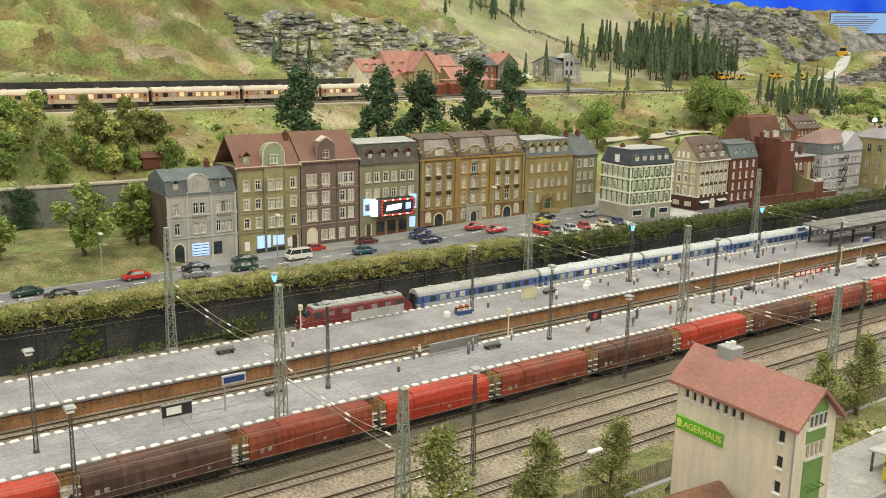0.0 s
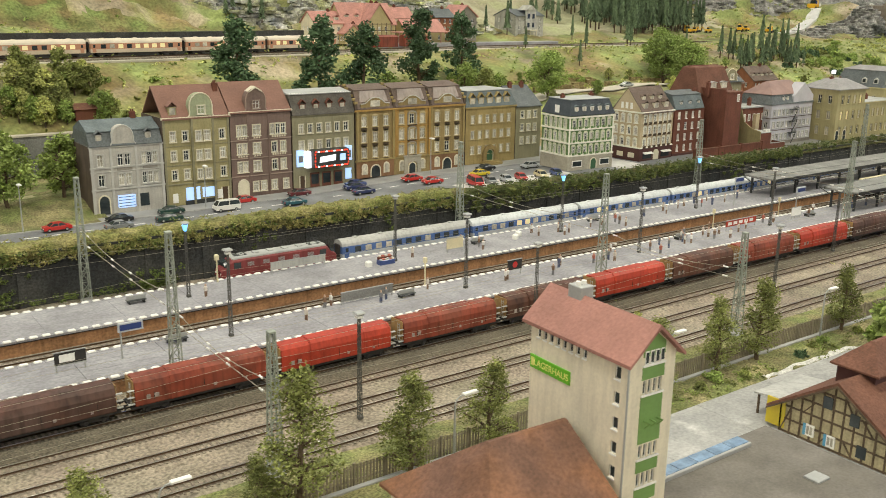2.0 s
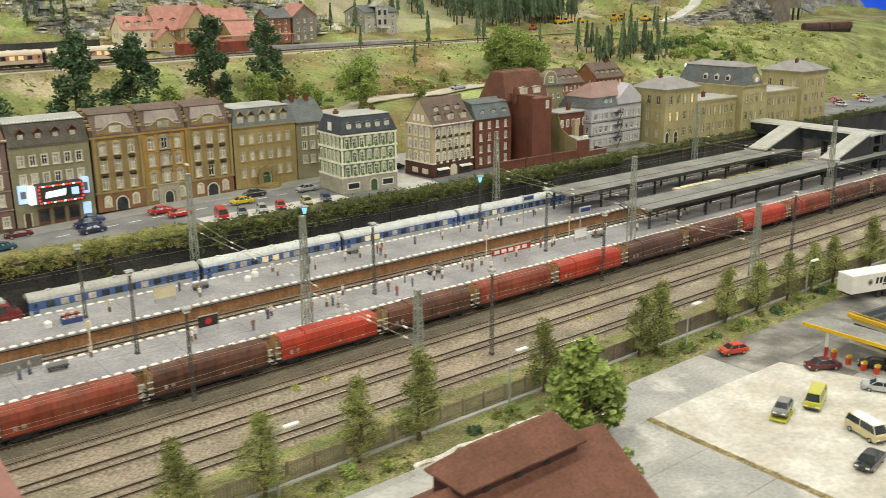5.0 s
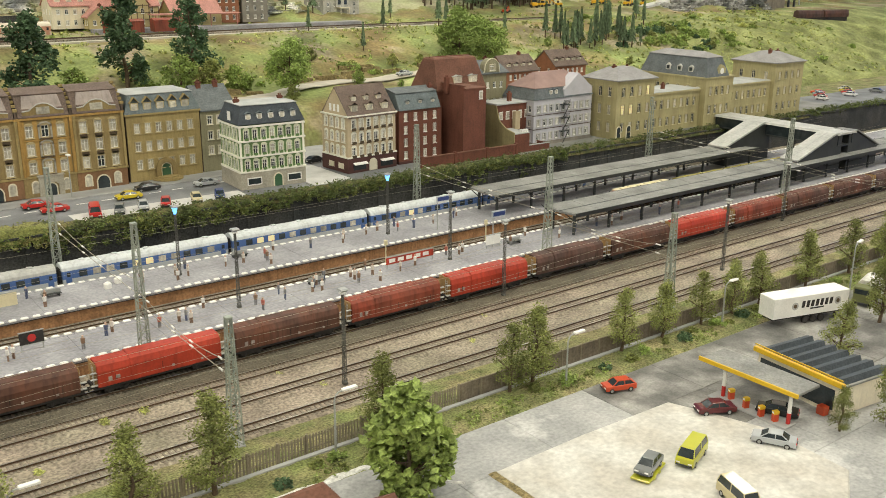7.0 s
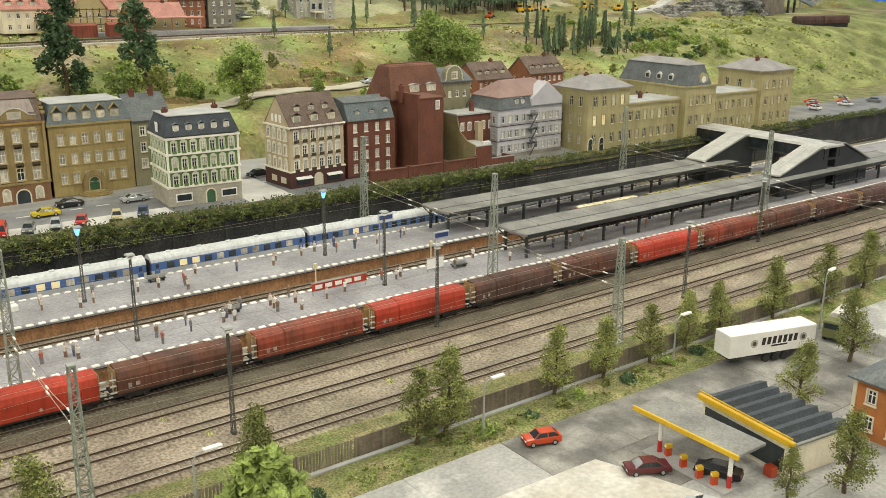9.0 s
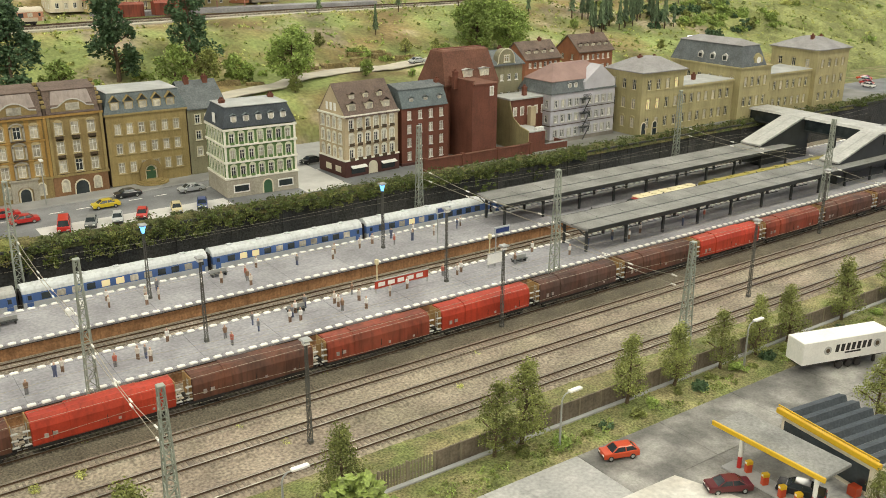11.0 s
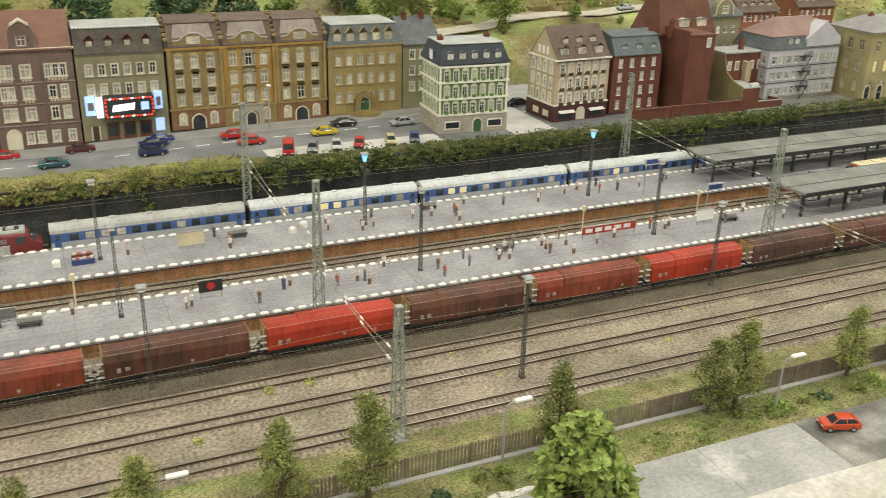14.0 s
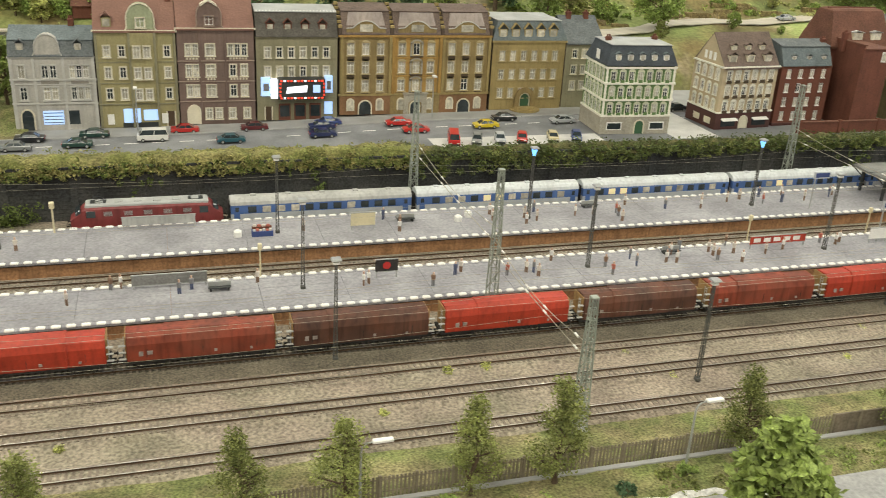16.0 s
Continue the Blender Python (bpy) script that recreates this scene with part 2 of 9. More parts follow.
M_ROCK = mat("grey_rock", (0.44, 0.43, 0.40), 0.95, var=0.4, size=4, fine=0.4, fsize=0.7, bump=1.0, bsize=0.7, second=(0.29, 0.30, 0.15), amount=0.45, ssize=5, third=(0.15, 0.165, 0.18), tsize=8, island=0.45)
M_QUARRY = mat("grey_quarry_rock", (0.26, 0.255, 0.23), 0.95, var=0.4, size=4, fine=0.4, fsize=0.7, bump=1.0, bsize=0.7, second=(0.30, 0.29, 0.27), amount=0.45, ssize=5, third=(0.09, 0.10, 0.085), tsize=9, island=0.4)
M_PATH = mat("pale_dirt_road", (0.52, 0.48, 0.40), 0.95, var=0.15, size=4)
M_LEAF = mat("leaf_green", (0.225, 0.25, 0.075), 0.9, var=0.4, size=1.2, fine=0.4, fsize=0.3, rnd=0.25)
M_LEAFY = mat("leaf_fresh_green", (0.28, 0.37, 0.10), 0.9, var=0.35, size=1.0, fine=0.4, fsize=0.3, rnd=0.2)
M_LEAFB = mat("leaf_deep_green", (0.27, 0.345, 0.09), 0.7, var=0.4, size=1.0, fine=0.4, fsize=0.3)
M_LEAFD = mat("leaf_dark_green", (0.085, 0.145, 0.07), 0.9, var=0.4, size=1.0, fine=0.4, fsize=0.3, rnd=0.2)
M_LEAFO = mat("leaf_olive", (0.50, 0.52, 0.175), 0.95, var=0.35, size=1.0, fine=0.4, fsize=0.3, rnd=0.25)
M_NEEDLE = mat("needle_green", (0.125, 0.175, 0.095), 0.95, var=0.4, size=1.0, rnd=0.3)
M_BARK = mat("bark", (0.12, 0.085, 0.055), 0.95, var=0.3, size=0.6, bump=0.6)
M_STEEL = mat("painted_mast_green_grey", (0.33, 0.36, 0.31), 0.6, 0.1, var=0.2, size=1.5)
M_DARKSTEEL = mat("dark_steel", (0.06, 0.065, 0.065), 0.5, 0.4, var=0.2)
M_LAMPSTEEL = mat("weathered_lamp_steel", (0.115, 0.115, 0.105), 0.6, 0.2, var=0.25)
M_MARK = mat("worn_wagon_lettering", (0.36, 0.31, 0.28), 0.7, var=0.3, size=0.6)
M_GREYSTEEL = mat("grey_steel", (0.42, 0.43, 0.42), 0.5, 0.3, var=0.12)
M_WIRE = plain("tarnished_wire", (0.45, 0.42, 0.33), 0.5, 0.5)
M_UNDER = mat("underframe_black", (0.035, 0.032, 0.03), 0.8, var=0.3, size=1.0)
M_GLASS = mat("dark_window_glass", (0.035, 0.045, 0.05), 0.12, 0.0, var=0.3, size=1.5, fine=0.1, spec=0.6)
M_CURTAIN = mat("curtained_glass", (0.50, 0.47, 0.39), 0.35, var=0.3, size=1.0, fine=0.2, fsize=0.4, rnd=0.3)
M_LITWIN = glow("lit_window", (0.9, 0.75, 0.42), 0.45)
M_BLUEGLOW = glow("blue_white_lamp", (0.18, 0.50, 1.0), 2.6)
M_SHOPGLOW = glow("shop_window_glow", (0.42, 0.62, 1.0), 1.2)
M_REDNEON = glow("red_neon", (1.0, 0.07, 0.03), 1.3)
M_WHITENEON = glow("white_neon", (0.92, 0.95, 1.0), 2.0)
M_WAG = {
    "red": mat("wagon_bright_red", (0.45, 0.05, 0.024), 0.5, var=0.22, size=4, fine=0.1, streak=0.28),
    "rust": mat("wagon_faded_red", (0.29, 0.058, 0.03), 0.6, var=0.3, size=3, streak=0.4, second=(0.22, 0.06, 0.035), amount=0.5, ssize=5),
    "brown": mat("wagon_brown", (0.155, 0.06, 0.035), 0.65, var=0.3, size=3, streak=0.4, second=(0.11, 0.055, 0.04), amount=0.5, ssize=5),
    "dark": mat("wagon_dark_brown", (0.125, 0.058, 0.042), 0.7, var=0.3, size=3, streak=0.4, second=(0.10, 0.06, 0.05), amount=0.5, ssize=5),
}
M_OCHRE = mat("dull_ochre_paint", (0.34, 0.21, 0.085), 0.7, var=0.2, size=1.0)
M_DIESELRED = mat("diesel_red", (0.28, 0.03, 0.02), 0.4, var=0.1)
M_LOCORED = mat("loco_dull_red", (0.24, 0.05, 0.05), 0.5, var=0.2, size=3, streak=0.25)
M_COACHBLUE = mat("coach_blue", (0.075, 0.145, 0.36), 0.4, var=0.12)
M_COACHGREY = mat("coach_pale_grey", (0.50, 0.53, 0.56), 0.45, var=0.1)
M_COACHROOF = mat("coach_silver_roof", (0.62, 0.65, 0.66), 0.5, var=0.1, streak=0.2)
M_CREAM = mat("cream_paint", (0.70, 0.63, 0.42), 0.45, var=0.1)
M_OLIVE = mat("olive_roof", (0.30, 0.26, 0.06), 0.6, var=0.15)
M_GREEN = mat("coach_green", (0.025, 0.15, 0.05), 0.4, var=0.12)
M_BEIGE = mat("railcar_beige_roof", (0.60, 0.50, 0.38), 0.6, var=0.1)
M_RAILCARROOF = mat("railcar_pale_roof", (0.70, 0.62, 0.50), 0.55, var=0.1)
M_ORANGE = mat("railcar_orange_beige", (0.50, 0.25, 0.155), 0.5, var=0.1)
M_CANOPY = mat("canopy_roof_felt", (0.20, 0.20, 0.192), 0.75, var=0.2, size=4, fine=0.2, second=(0.27, 0.268, 0.255), amount=0.5, ssize=6, bump=0.2)
M_CANOPYLIGHT = mat("pale_zinc_sheet", (0.48, 0.48, 0.46), 0.6, 0.1, var=0.15, size=3, streak=0.2)
M_SALMON = mat("salmon_pink_tiles", (0.38, 0.185, 0.15), 0.7, var=0.14, size=3, fine=0.1, fsize=0.3, bump=0.5, bsize=0.3)
M_ANNEX = mat("brown_grey_roof_felt", (0.15, 0.137, 0.118), 0.9, var=0.15, size=3, fine=0.12, second=(0.19, 0.175, 0.155), amount=0.5, ssize=5)
M_TERRA = mat("terracotta_tiles", (0.24, 0.13, 0.10), 0.8, var=0.12, size=4, fine=0.1, fsize=0.3, bump=0.5, bsize=0.3)
M_TERRAWARM = mat("warm_brown_clay_tiles", (0.24, 0.112, 0.06), 0.75, var=0.25, size=3, fine=0.2, fsize=0.3, bump=0.5, second=(0.19, 0.10, 0.07), amount=0.5, ssize=5)
M_TERRAD = mat("brown_clay_tiles", (0.165, 0.075, 0.05), 0.85, var=0.2, size=3, fine=0.2, fsize=0.3, bump=0.5)
M_SLATE = mat("slate_roof", (0.13, 0.145, 0.15), 0.75, var=0.2, size=2, fine=0.25, fsize=0.3, bump=0.4)
M_SLATEBLUE = mat("blue_green_slate", (0.14, 0.17, 0.18), 0.7, var=0.2, size=2, fine=0.2, bump=0.4)
M_ROOFBROWN = mat("brown_slate", (0.15, 0.11, 0.09), 0.8, var=0.2, size=2, fine=0.25, bump=0.4)
M_ROOFGREY_BROWN = mat("weathered_brown_cladding", (0.26, 0.22, 0.17), 0.85, var=0.2, size=3, streak=0.25)
M_ROOFGREY = mat("flat_roof_grey", (0.42, 0.43, 0.42), 0.85, var=0.15, size=3)


# ---- the hall: floor, walls, ceiling ----
M_HALLWALL = mat("hall_wall_paint", (0.36, 0.35, 0.32), 0.9, size=80, var=0.1)
M_HALLFLOOR = mat("hall_floor", (0.22, 0.20, 0.18), 0.7, size=60)
# The wall itself emits blue, standing in for blue light cast on it.
M_BLUEWALL = glow("blue_emitting_wall", (0.03, 0.15, 0.85), 0.9)
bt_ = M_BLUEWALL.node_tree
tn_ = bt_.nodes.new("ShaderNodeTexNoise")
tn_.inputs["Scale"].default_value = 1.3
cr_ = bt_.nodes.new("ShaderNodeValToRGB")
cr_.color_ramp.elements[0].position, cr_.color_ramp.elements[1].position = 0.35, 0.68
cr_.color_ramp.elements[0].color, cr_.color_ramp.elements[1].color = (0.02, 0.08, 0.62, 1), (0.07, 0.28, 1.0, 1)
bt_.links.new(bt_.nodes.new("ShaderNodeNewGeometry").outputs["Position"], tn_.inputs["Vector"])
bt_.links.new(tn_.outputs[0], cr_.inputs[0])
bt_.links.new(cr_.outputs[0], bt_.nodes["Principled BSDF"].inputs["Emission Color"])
RX0, RX1, RY0, RY1, RH = -420.0, 800.0, -420.0, 560.0, 200.0


def slab(name, b, m, label, kind="structure", category="wall"):
    g = G().box(*b)
    return whole(name, g, m, label, category, kind=kind)


slab("hall_floor", (RX0, RX1, RY0, RY1, -96, -91.4), M_HALLFLOOR, "dark hall floor under the layout", category="floor")
slab("hall_ceiling", (RX0, RX1, RY0, RY1, RH, RH + 6), M_HALLWALL, "plain pale hall ceiling with lamps below it", category="ceiling")
slab("wall_north", (RX0, RX1, RY1, RY1 + 8, -91, RH), M_BLUEWALL, "far hall wall with its blue light put in as glow", category="wall")
slab("wall_south", (RX0, RX1, RY0 - 8, RY0, -91, RH), M_HALLWALL, "pale hall wall", category="wall")
slab("wall_west", (RX0 - 8, RX0, RY0, RY1, -91, RH), M_HALLWALL, "pale hall wall", category="wall")
slab("wall_east", (RX1, RX1 + 8, RY0, RY1, -91, RH), M_BLUEWALL, "hall wall with its blue light put in as glow", category="wall")

# ---- table and its flat grounds ----
g = G().box(-60, 600, 4, 131, -1.6, -0.35)
whole("ground", g, M_YARD, "brown and grey gravel of the railway yard", "ground", kind="structure")
g = G().box(-60, 600, 4.0, 4.6, -90, -0.36)
whole("table_front", g, M_DARKSTEEL, "dark front board of the layout table", "board", kind="structure")


def grid_sheet(xs, ys, f):
    g = G()
    ids = [g.pts([(x, y, f(x, y)) for x in xs]) for y in ys]
    for a, b in zip(ids, ids[1:]):
        for i in range(len(xs) - 1):
            g.face(a[i], a[i + 1], b[i + 1], b[i])
    return g


def nz(x, y, s, seed=0.0):
    return noise.noise(Vector((x / s, y / s, seed)))


# grass strip between the fence and the yard in front
def verge(x, y):
    e = min(smoothstep(53.5, 56.5, y + 1.2 * nz(x, y, 5)), 1 - smoothstep(64.0, 68.0, y + 1.5 * nz(x, 0, 6, 2)))
    return -0.36 + e * (0.30 + 0.16 * nz(x, y, 1.2, 3) + 0.12 * nz(x, y, 0.5, 4))


xs = [-20 + 0.7 * i for i in range(400)]
ys = [53 + 0.6 * i for i in range(27)]
whole("verge", grid_sheet(xs, ys, verge), M_GRASS, "yellowish green grass strip along the fence", "grass", kind="stuff")

# concrete yard of the filling station, as slabs with joints
yard = thing("yard_paving", "worn pale concrete paving slabs of the yard", "pavement", 0, 0, 0, kind="structure")
random.seed(4)
for i in range(14):
    for j in range(6):
        x0, y0 = 60 + i * 12.0, 6 + j * 8.05
        m = M_LOT
        if 148 < x0 + 6 < 205 and y0 > 36:
            m = M_LOTDARK
        b = 0.012
        part("slab", G().bbox(x0 + b, x0 + 12 - b, y0 + b, y0 + 8.05 - b, -0.5, -0.18 + random.uniform(-0.015, 0.015), 0.05), m, yard)
ga = G()
ring = [(124.2, 46.4), (136, 46.6), (149.4, 46.2), (151.0, 42.0), (153.0, 36.0), (152, 26), (146, 22.5), (136, 21.8), (127.0, 21.6), (124.1, 23.5), (124.0, 38.0)]
ga.loft([[(x, y, -0.2) for x, y in ring], [(x + (138 - x) * 0.006, y + (37 - y) * 0.01, -0.06) for x, y in ring]])
seam = grid_sheet([123.3 + 0.3 * i for i in range(5)], [21.6 + 0.3 * i for i in range(84)], lambda x, y: -0.19 + (0.13 + 0.09 * nz(x, y, 0.5)) * (1 - (abs(x - 123.85 - 0.25 * nz(0, y, 2)) / 0.62) ** 2))
whole("sand_seam", seam, M_SEAM, "brownish grassy rim along the sand", "grass", kind="stuff")
rim = grid_sheet([97 + 0.4 * i for i in range(60)], [-0.9 + 0.25 * i for i in range(8)], lambda x, y: y)
rim.v = [(x, 54.9 - 8.0 * smoothstep(114, 121, x) + 0.5 * nz(x, 0, 3) + y * (0.5 + 0.35 * nz(x, 1, 1.5)), -0.3 + 0.24 * (1 - (abs(y) / 0.95) ** 2) + 0.05 * nz(x, y, 0.4)) for x, y, z in rim.v]
whole("plaster_rim", rim, M_PLASTER, "white plaster edge between grass and yard", "ground", kind="stuff")
whole("sand_patch", ga, M_LOTPALE, "pale sandy patch with a grassy rim on the yard", "ground", kind="structure")


# ---- tracks ----
SLEEPER_ME = G().bbox(-0.13, 0.13, -1.25, 1.25, -0.14, -0.02, 0.02).mesh("sleeper", M_SLEEPER)


def track(x0, x1, y, bed, label, near=False, wide=2.0):
    t = thing("railway_track", label, "railway track", 0, y, 0, group="tracks of the station")
    part("ballast_bed", G().along_x([(-wide, -0.36), (2.0, -0.36), (1.35, -0.10), (-wide + 0.65, -0.10)], x0, x1), bed, t)
    s = G()
    n = int((x1 - x0) / 0.62)
    for i in range(n):
        x = x0 + 0.3 + i * 0.62
        if near and 74 < x < 192:
            part("sleeper", SLEEPER_ME, None, t, x=x)
        else:
            s.box(x - 0.13, x + 0.13, -1.25, 1.25, -0.14, -0.02)
    tagged(part("sleepers_beyond", s, M_SLEEPER, t), kind="stuff")
    for side in (-0.76, 0.76):
        r = G().along_x([(side - 0.12, -0.03), (side + 0.12, -0.03), (side + 0.04, 0.01), (side + 0.045, 0.15), (side - 0.045, 0.15), (side - 0.04, 0.01)], x0, x1)
        r.slot = 1
        r.along_x([(side - 0.05, 0.151), (side + 0.05, 0.151), (side + 0.045, 0.19), (side - 0.045, 0.19)], x0, x1)
        part("rail", r, [M_RAIL, M_RAILTOP], t)
    return t


Y_A, Y_B, Y_C, Y_F, Y_T, Y_U = 80.3, 74.8, 68.4, 85.9, 107.9, 124.2
for y in (Y_A, Y_B, Y_C):
    track(-40, 420, y, M_YARD, "rusty yard track with dark sleepers in gravel", True)
track(-40, 420, Y_F, M_BED, "dark ballasted track beside the platform", wide=4.2)
track(-40, 420, Y_T, M_BALLAST, "ballasted track between the two platforms")
track(-40, 420, Y_U, M_BED, "dark ballasted track below the retaining wall")


# ---- platforms ----
ZP = 1.75


def platform(name, y0, y1, label):
    t = thing(name, label, "platform", 0, 0, 0, kind="structure")
    part("platform_body", G().box(-40, 420, y0 + 0.25, y1 - 0.25, -0.36, ZP - 0.3), M_BROWNWALL, t, "brown brick platform side")
    w = (y1 - y0 - 1.6) / 3
    slab_me = G().bbox(0.015, 9.985, 0.015, w - 0.015, ZP - 0.29, ZP, 0.02).mesh("paving_slab", M_PLATFORM)
    for i in range(46):
        for j in range(3):
            part("paving_slab", slab_me, None, t, x=-40 + i * 10, y=y0 + 0.8 + j * w)
    for y, s in ((y0, 1), (y1, -1)):
        e, w = G(), G()
        for i in range(306):
            x = -40 + i * 1.5
            a, b = sorted((y, y + s * 0.76))
            e.bbox(x + 0.01, x + 1.49, a, b, ZP - 0.29, ZP + 0.01, 0.03)
            a, b = sorted((y - s * 0.06, y + s * 0.52))
            w.bbox(x + 0.27, x + 1.23, a, b, ZP - 0.05, ZP + 0.16, 0.09)
        tagged(part("kerb", e, M_PLATFORM, t, "grey kerb stones"), kind="stuff")
        tagged(part("white_kerb", w, M_WHITE, t, "white rounded edge blocks"), kind="stuff")
    # Black strips added as the shadow beneath the edge blocks.
    part("edge_ledge", G().box(-40, 420, y0 + 0.05, y0 + 0.3, ZP - 0.42, ZP - 0.29).box(-40, 420, y1 - 0.3, y1 - 0.05, ZP - 0.42, ZP - 0.29), M_UNDER, t, "black strip standing for the shade below the edge")
    return t


platform("platform_1", 110.2, 121.1, "grey paved station platform with white edge blocks")
platform("platform_2", 92.5, 101.9, "grey paved island platform with white edge blocks")

# ---- retaining wall, its blocks and coping, street level ----
FALL = [(-60, -2.3), (30, -2.2), (60, -2.0), (85, -1.6), (100, -1.0), (112, -0.6), (127, -0.4), (150, 0.0), (600, 0.0)]


def fall(x):
    """How far the street lies below its level at the station; it climbs along the houses."""
    return lerp_knots(FALL, x)


def street_fall(x, y):
    return fall(x) * (1 - smoothstep(100, 112, x) * (1 - smoothstep(136, 142, y)))


WX = [-60 + 10 * i for i in range(22)] + [600]


wall = thing("retaining_wall", "dark stone retaining wall with pilasters and coping", "wall", 0, 0, 0, kind="structure")
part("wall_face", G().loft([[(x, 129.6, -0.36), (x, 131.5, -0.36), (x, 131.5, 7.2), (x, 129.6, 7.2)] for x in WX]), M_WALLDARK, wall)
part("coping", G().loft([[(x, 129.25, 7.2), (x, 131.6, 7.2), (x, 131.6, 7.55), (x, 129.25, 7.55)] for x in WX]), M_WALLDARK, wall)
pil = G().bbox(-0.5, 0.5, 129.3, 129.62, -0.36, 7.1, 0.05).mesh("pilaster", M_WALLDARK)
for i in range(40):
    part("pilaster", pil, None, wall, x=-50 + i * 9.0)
random.seed(9)
rows_g = G()
for r in range(13):
    x = -50.0 + random.random()
    while x < 330:
        w = random.choice((1.1, 1.4, 0.9))
        o = random.uniform(0, 0.05)
        rows_g.box(x + 0.03, x + w - 0.03, 129.54 - o, 129.62, -0.3 + r * 0.57, 0.23 + r * 0.57)
        x += w
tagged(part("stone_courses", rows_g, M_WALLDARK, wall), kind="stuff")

sv = grid_sheet(WX[:-1] + [200, 400, 600], [131.5, 134, 136, 138, 140, 142, 145, 149.3], lambda x, y: 7.95 + street_fall(x, y))
for ya in (131.5, 149.3):
    sv.loft([[(x, ya, 4.0), (x, ya + 0.02, 4.0), (x, ya + 0.02, 7.94 + street_fall(x, ya)), (x, ya, 7.94 + street_fall(x, ya))] for x in WX])
whole("street", sv, M_STREET, "grey asphalt street on the upper level", "road", kind="structure")
def bank(x, y):
    wide = 1 - smoothstep(104, 114, x)
    e = smoothstep(128.9, 130.2, y) * (1 - smoothstep(131.0 + 2.4 * wide, 132.0 + 2.8 * wide, y + 0.8 * nz(x, y, 3)))
    return 6.6 + fall(x) * (1 - smoothstep(106, 112, x)) * smoothstep(132.5, 135, y) + e * (1.55 + 0.5 * nz(x, y, 2.2, 3) + 0.45 * abs(nz(x, y, 0.9, 4)) + 0.3 * wide)


xs = [-50 + 0.45 * i for i in range(800)]
ys = [129.0 + 0.42 * i for i in range(16)]
bg = grid_sheet(xs, ys, bank)
bg.k = [1 if bg.v[q[0]][0] > 106 + 5 * nz(bg.v[q[0]][0], bg.v[q[0]][1], 2.0) else 0 for q in bg.f]
whole("grass_bank", bg, [M_BANK, M_HEDGE], "overgrown yellow-green grass bank and dark hedge along the street edge", "grass", kind="stuff", smooth=True)
pv = thing("pavement", "pale slab pavement before the houses", "pavement", 0, 0, 0, kind="structure")
part("slabs", G().loft([[(x, 149.3, 4.0), (x, 166.0, 4.0), (x, 166.0, 8.10 + fall(x)), (x, 149.3, 8.10 + fall(x))] for x in (48.2, 60, 72, 85, 92, 100, 106, 112, 120, 127, 138, 150, 200)]), M_WALKWAY, pv)
kerb_me = G().bbox(0.02, 1.98, 149.05, 149.35, 7.6, 8.14, 0.04).mesh("kerb_stone", M_WALKWAY)
for i in range(75):
    part("kerb_stone", kerb_me, None, pv, x=48 + i * 2.0, z=fall(49 + i * 2.0))
for i in range(42):
    part("kerb_stone", kerb_me, None, pv, x=-36 + i * 2.0, z=fall(-35 + i * 2.0))
marks = G()
for i in range(60):
    xm = 14 + i * 4.2
    za, zb = street_fall(xm, 145) + 7.955, street_fall(xm + 2.2, 145) + 7.955
    marks.loft([[(xm, 145.0, za), (xm, 145.25, za), (xm, 145.25, za + 0.02), (xm, 145.0, za + 0.02)], [(xm + 2.2, 145.0, zb), (xm + 2.2, 145.25, zb), (xm + 2.2, 145.25, zb + 0.02), (xm + 2.2, 145.0, zb + 0.02)]])
whole("lane_marking", marks, M_WHITE, "white dashed centre line on the street", "road marking", kind="structure")
whole("parking_bay", G().box(111, 140.4, 131.6, 136.6, 7.951, 7.966), M_PALEPAVE, "pale paved parking bay beside the street", "pavement", kind="structure")
whole("square", G().box(153.5, 162.0, 132.0, 149.0, 7.951, 8.0), M_PALEPAVE, "pale paved lane between two corner houses", "pavement", kind="structure")
whole("station_forecourt", G().box(186, 330, 131.6, 160.0, 7.951, 8.02), M_FORECOURT, "grey paved ground along the station buildings", "pavement", kind="structure")

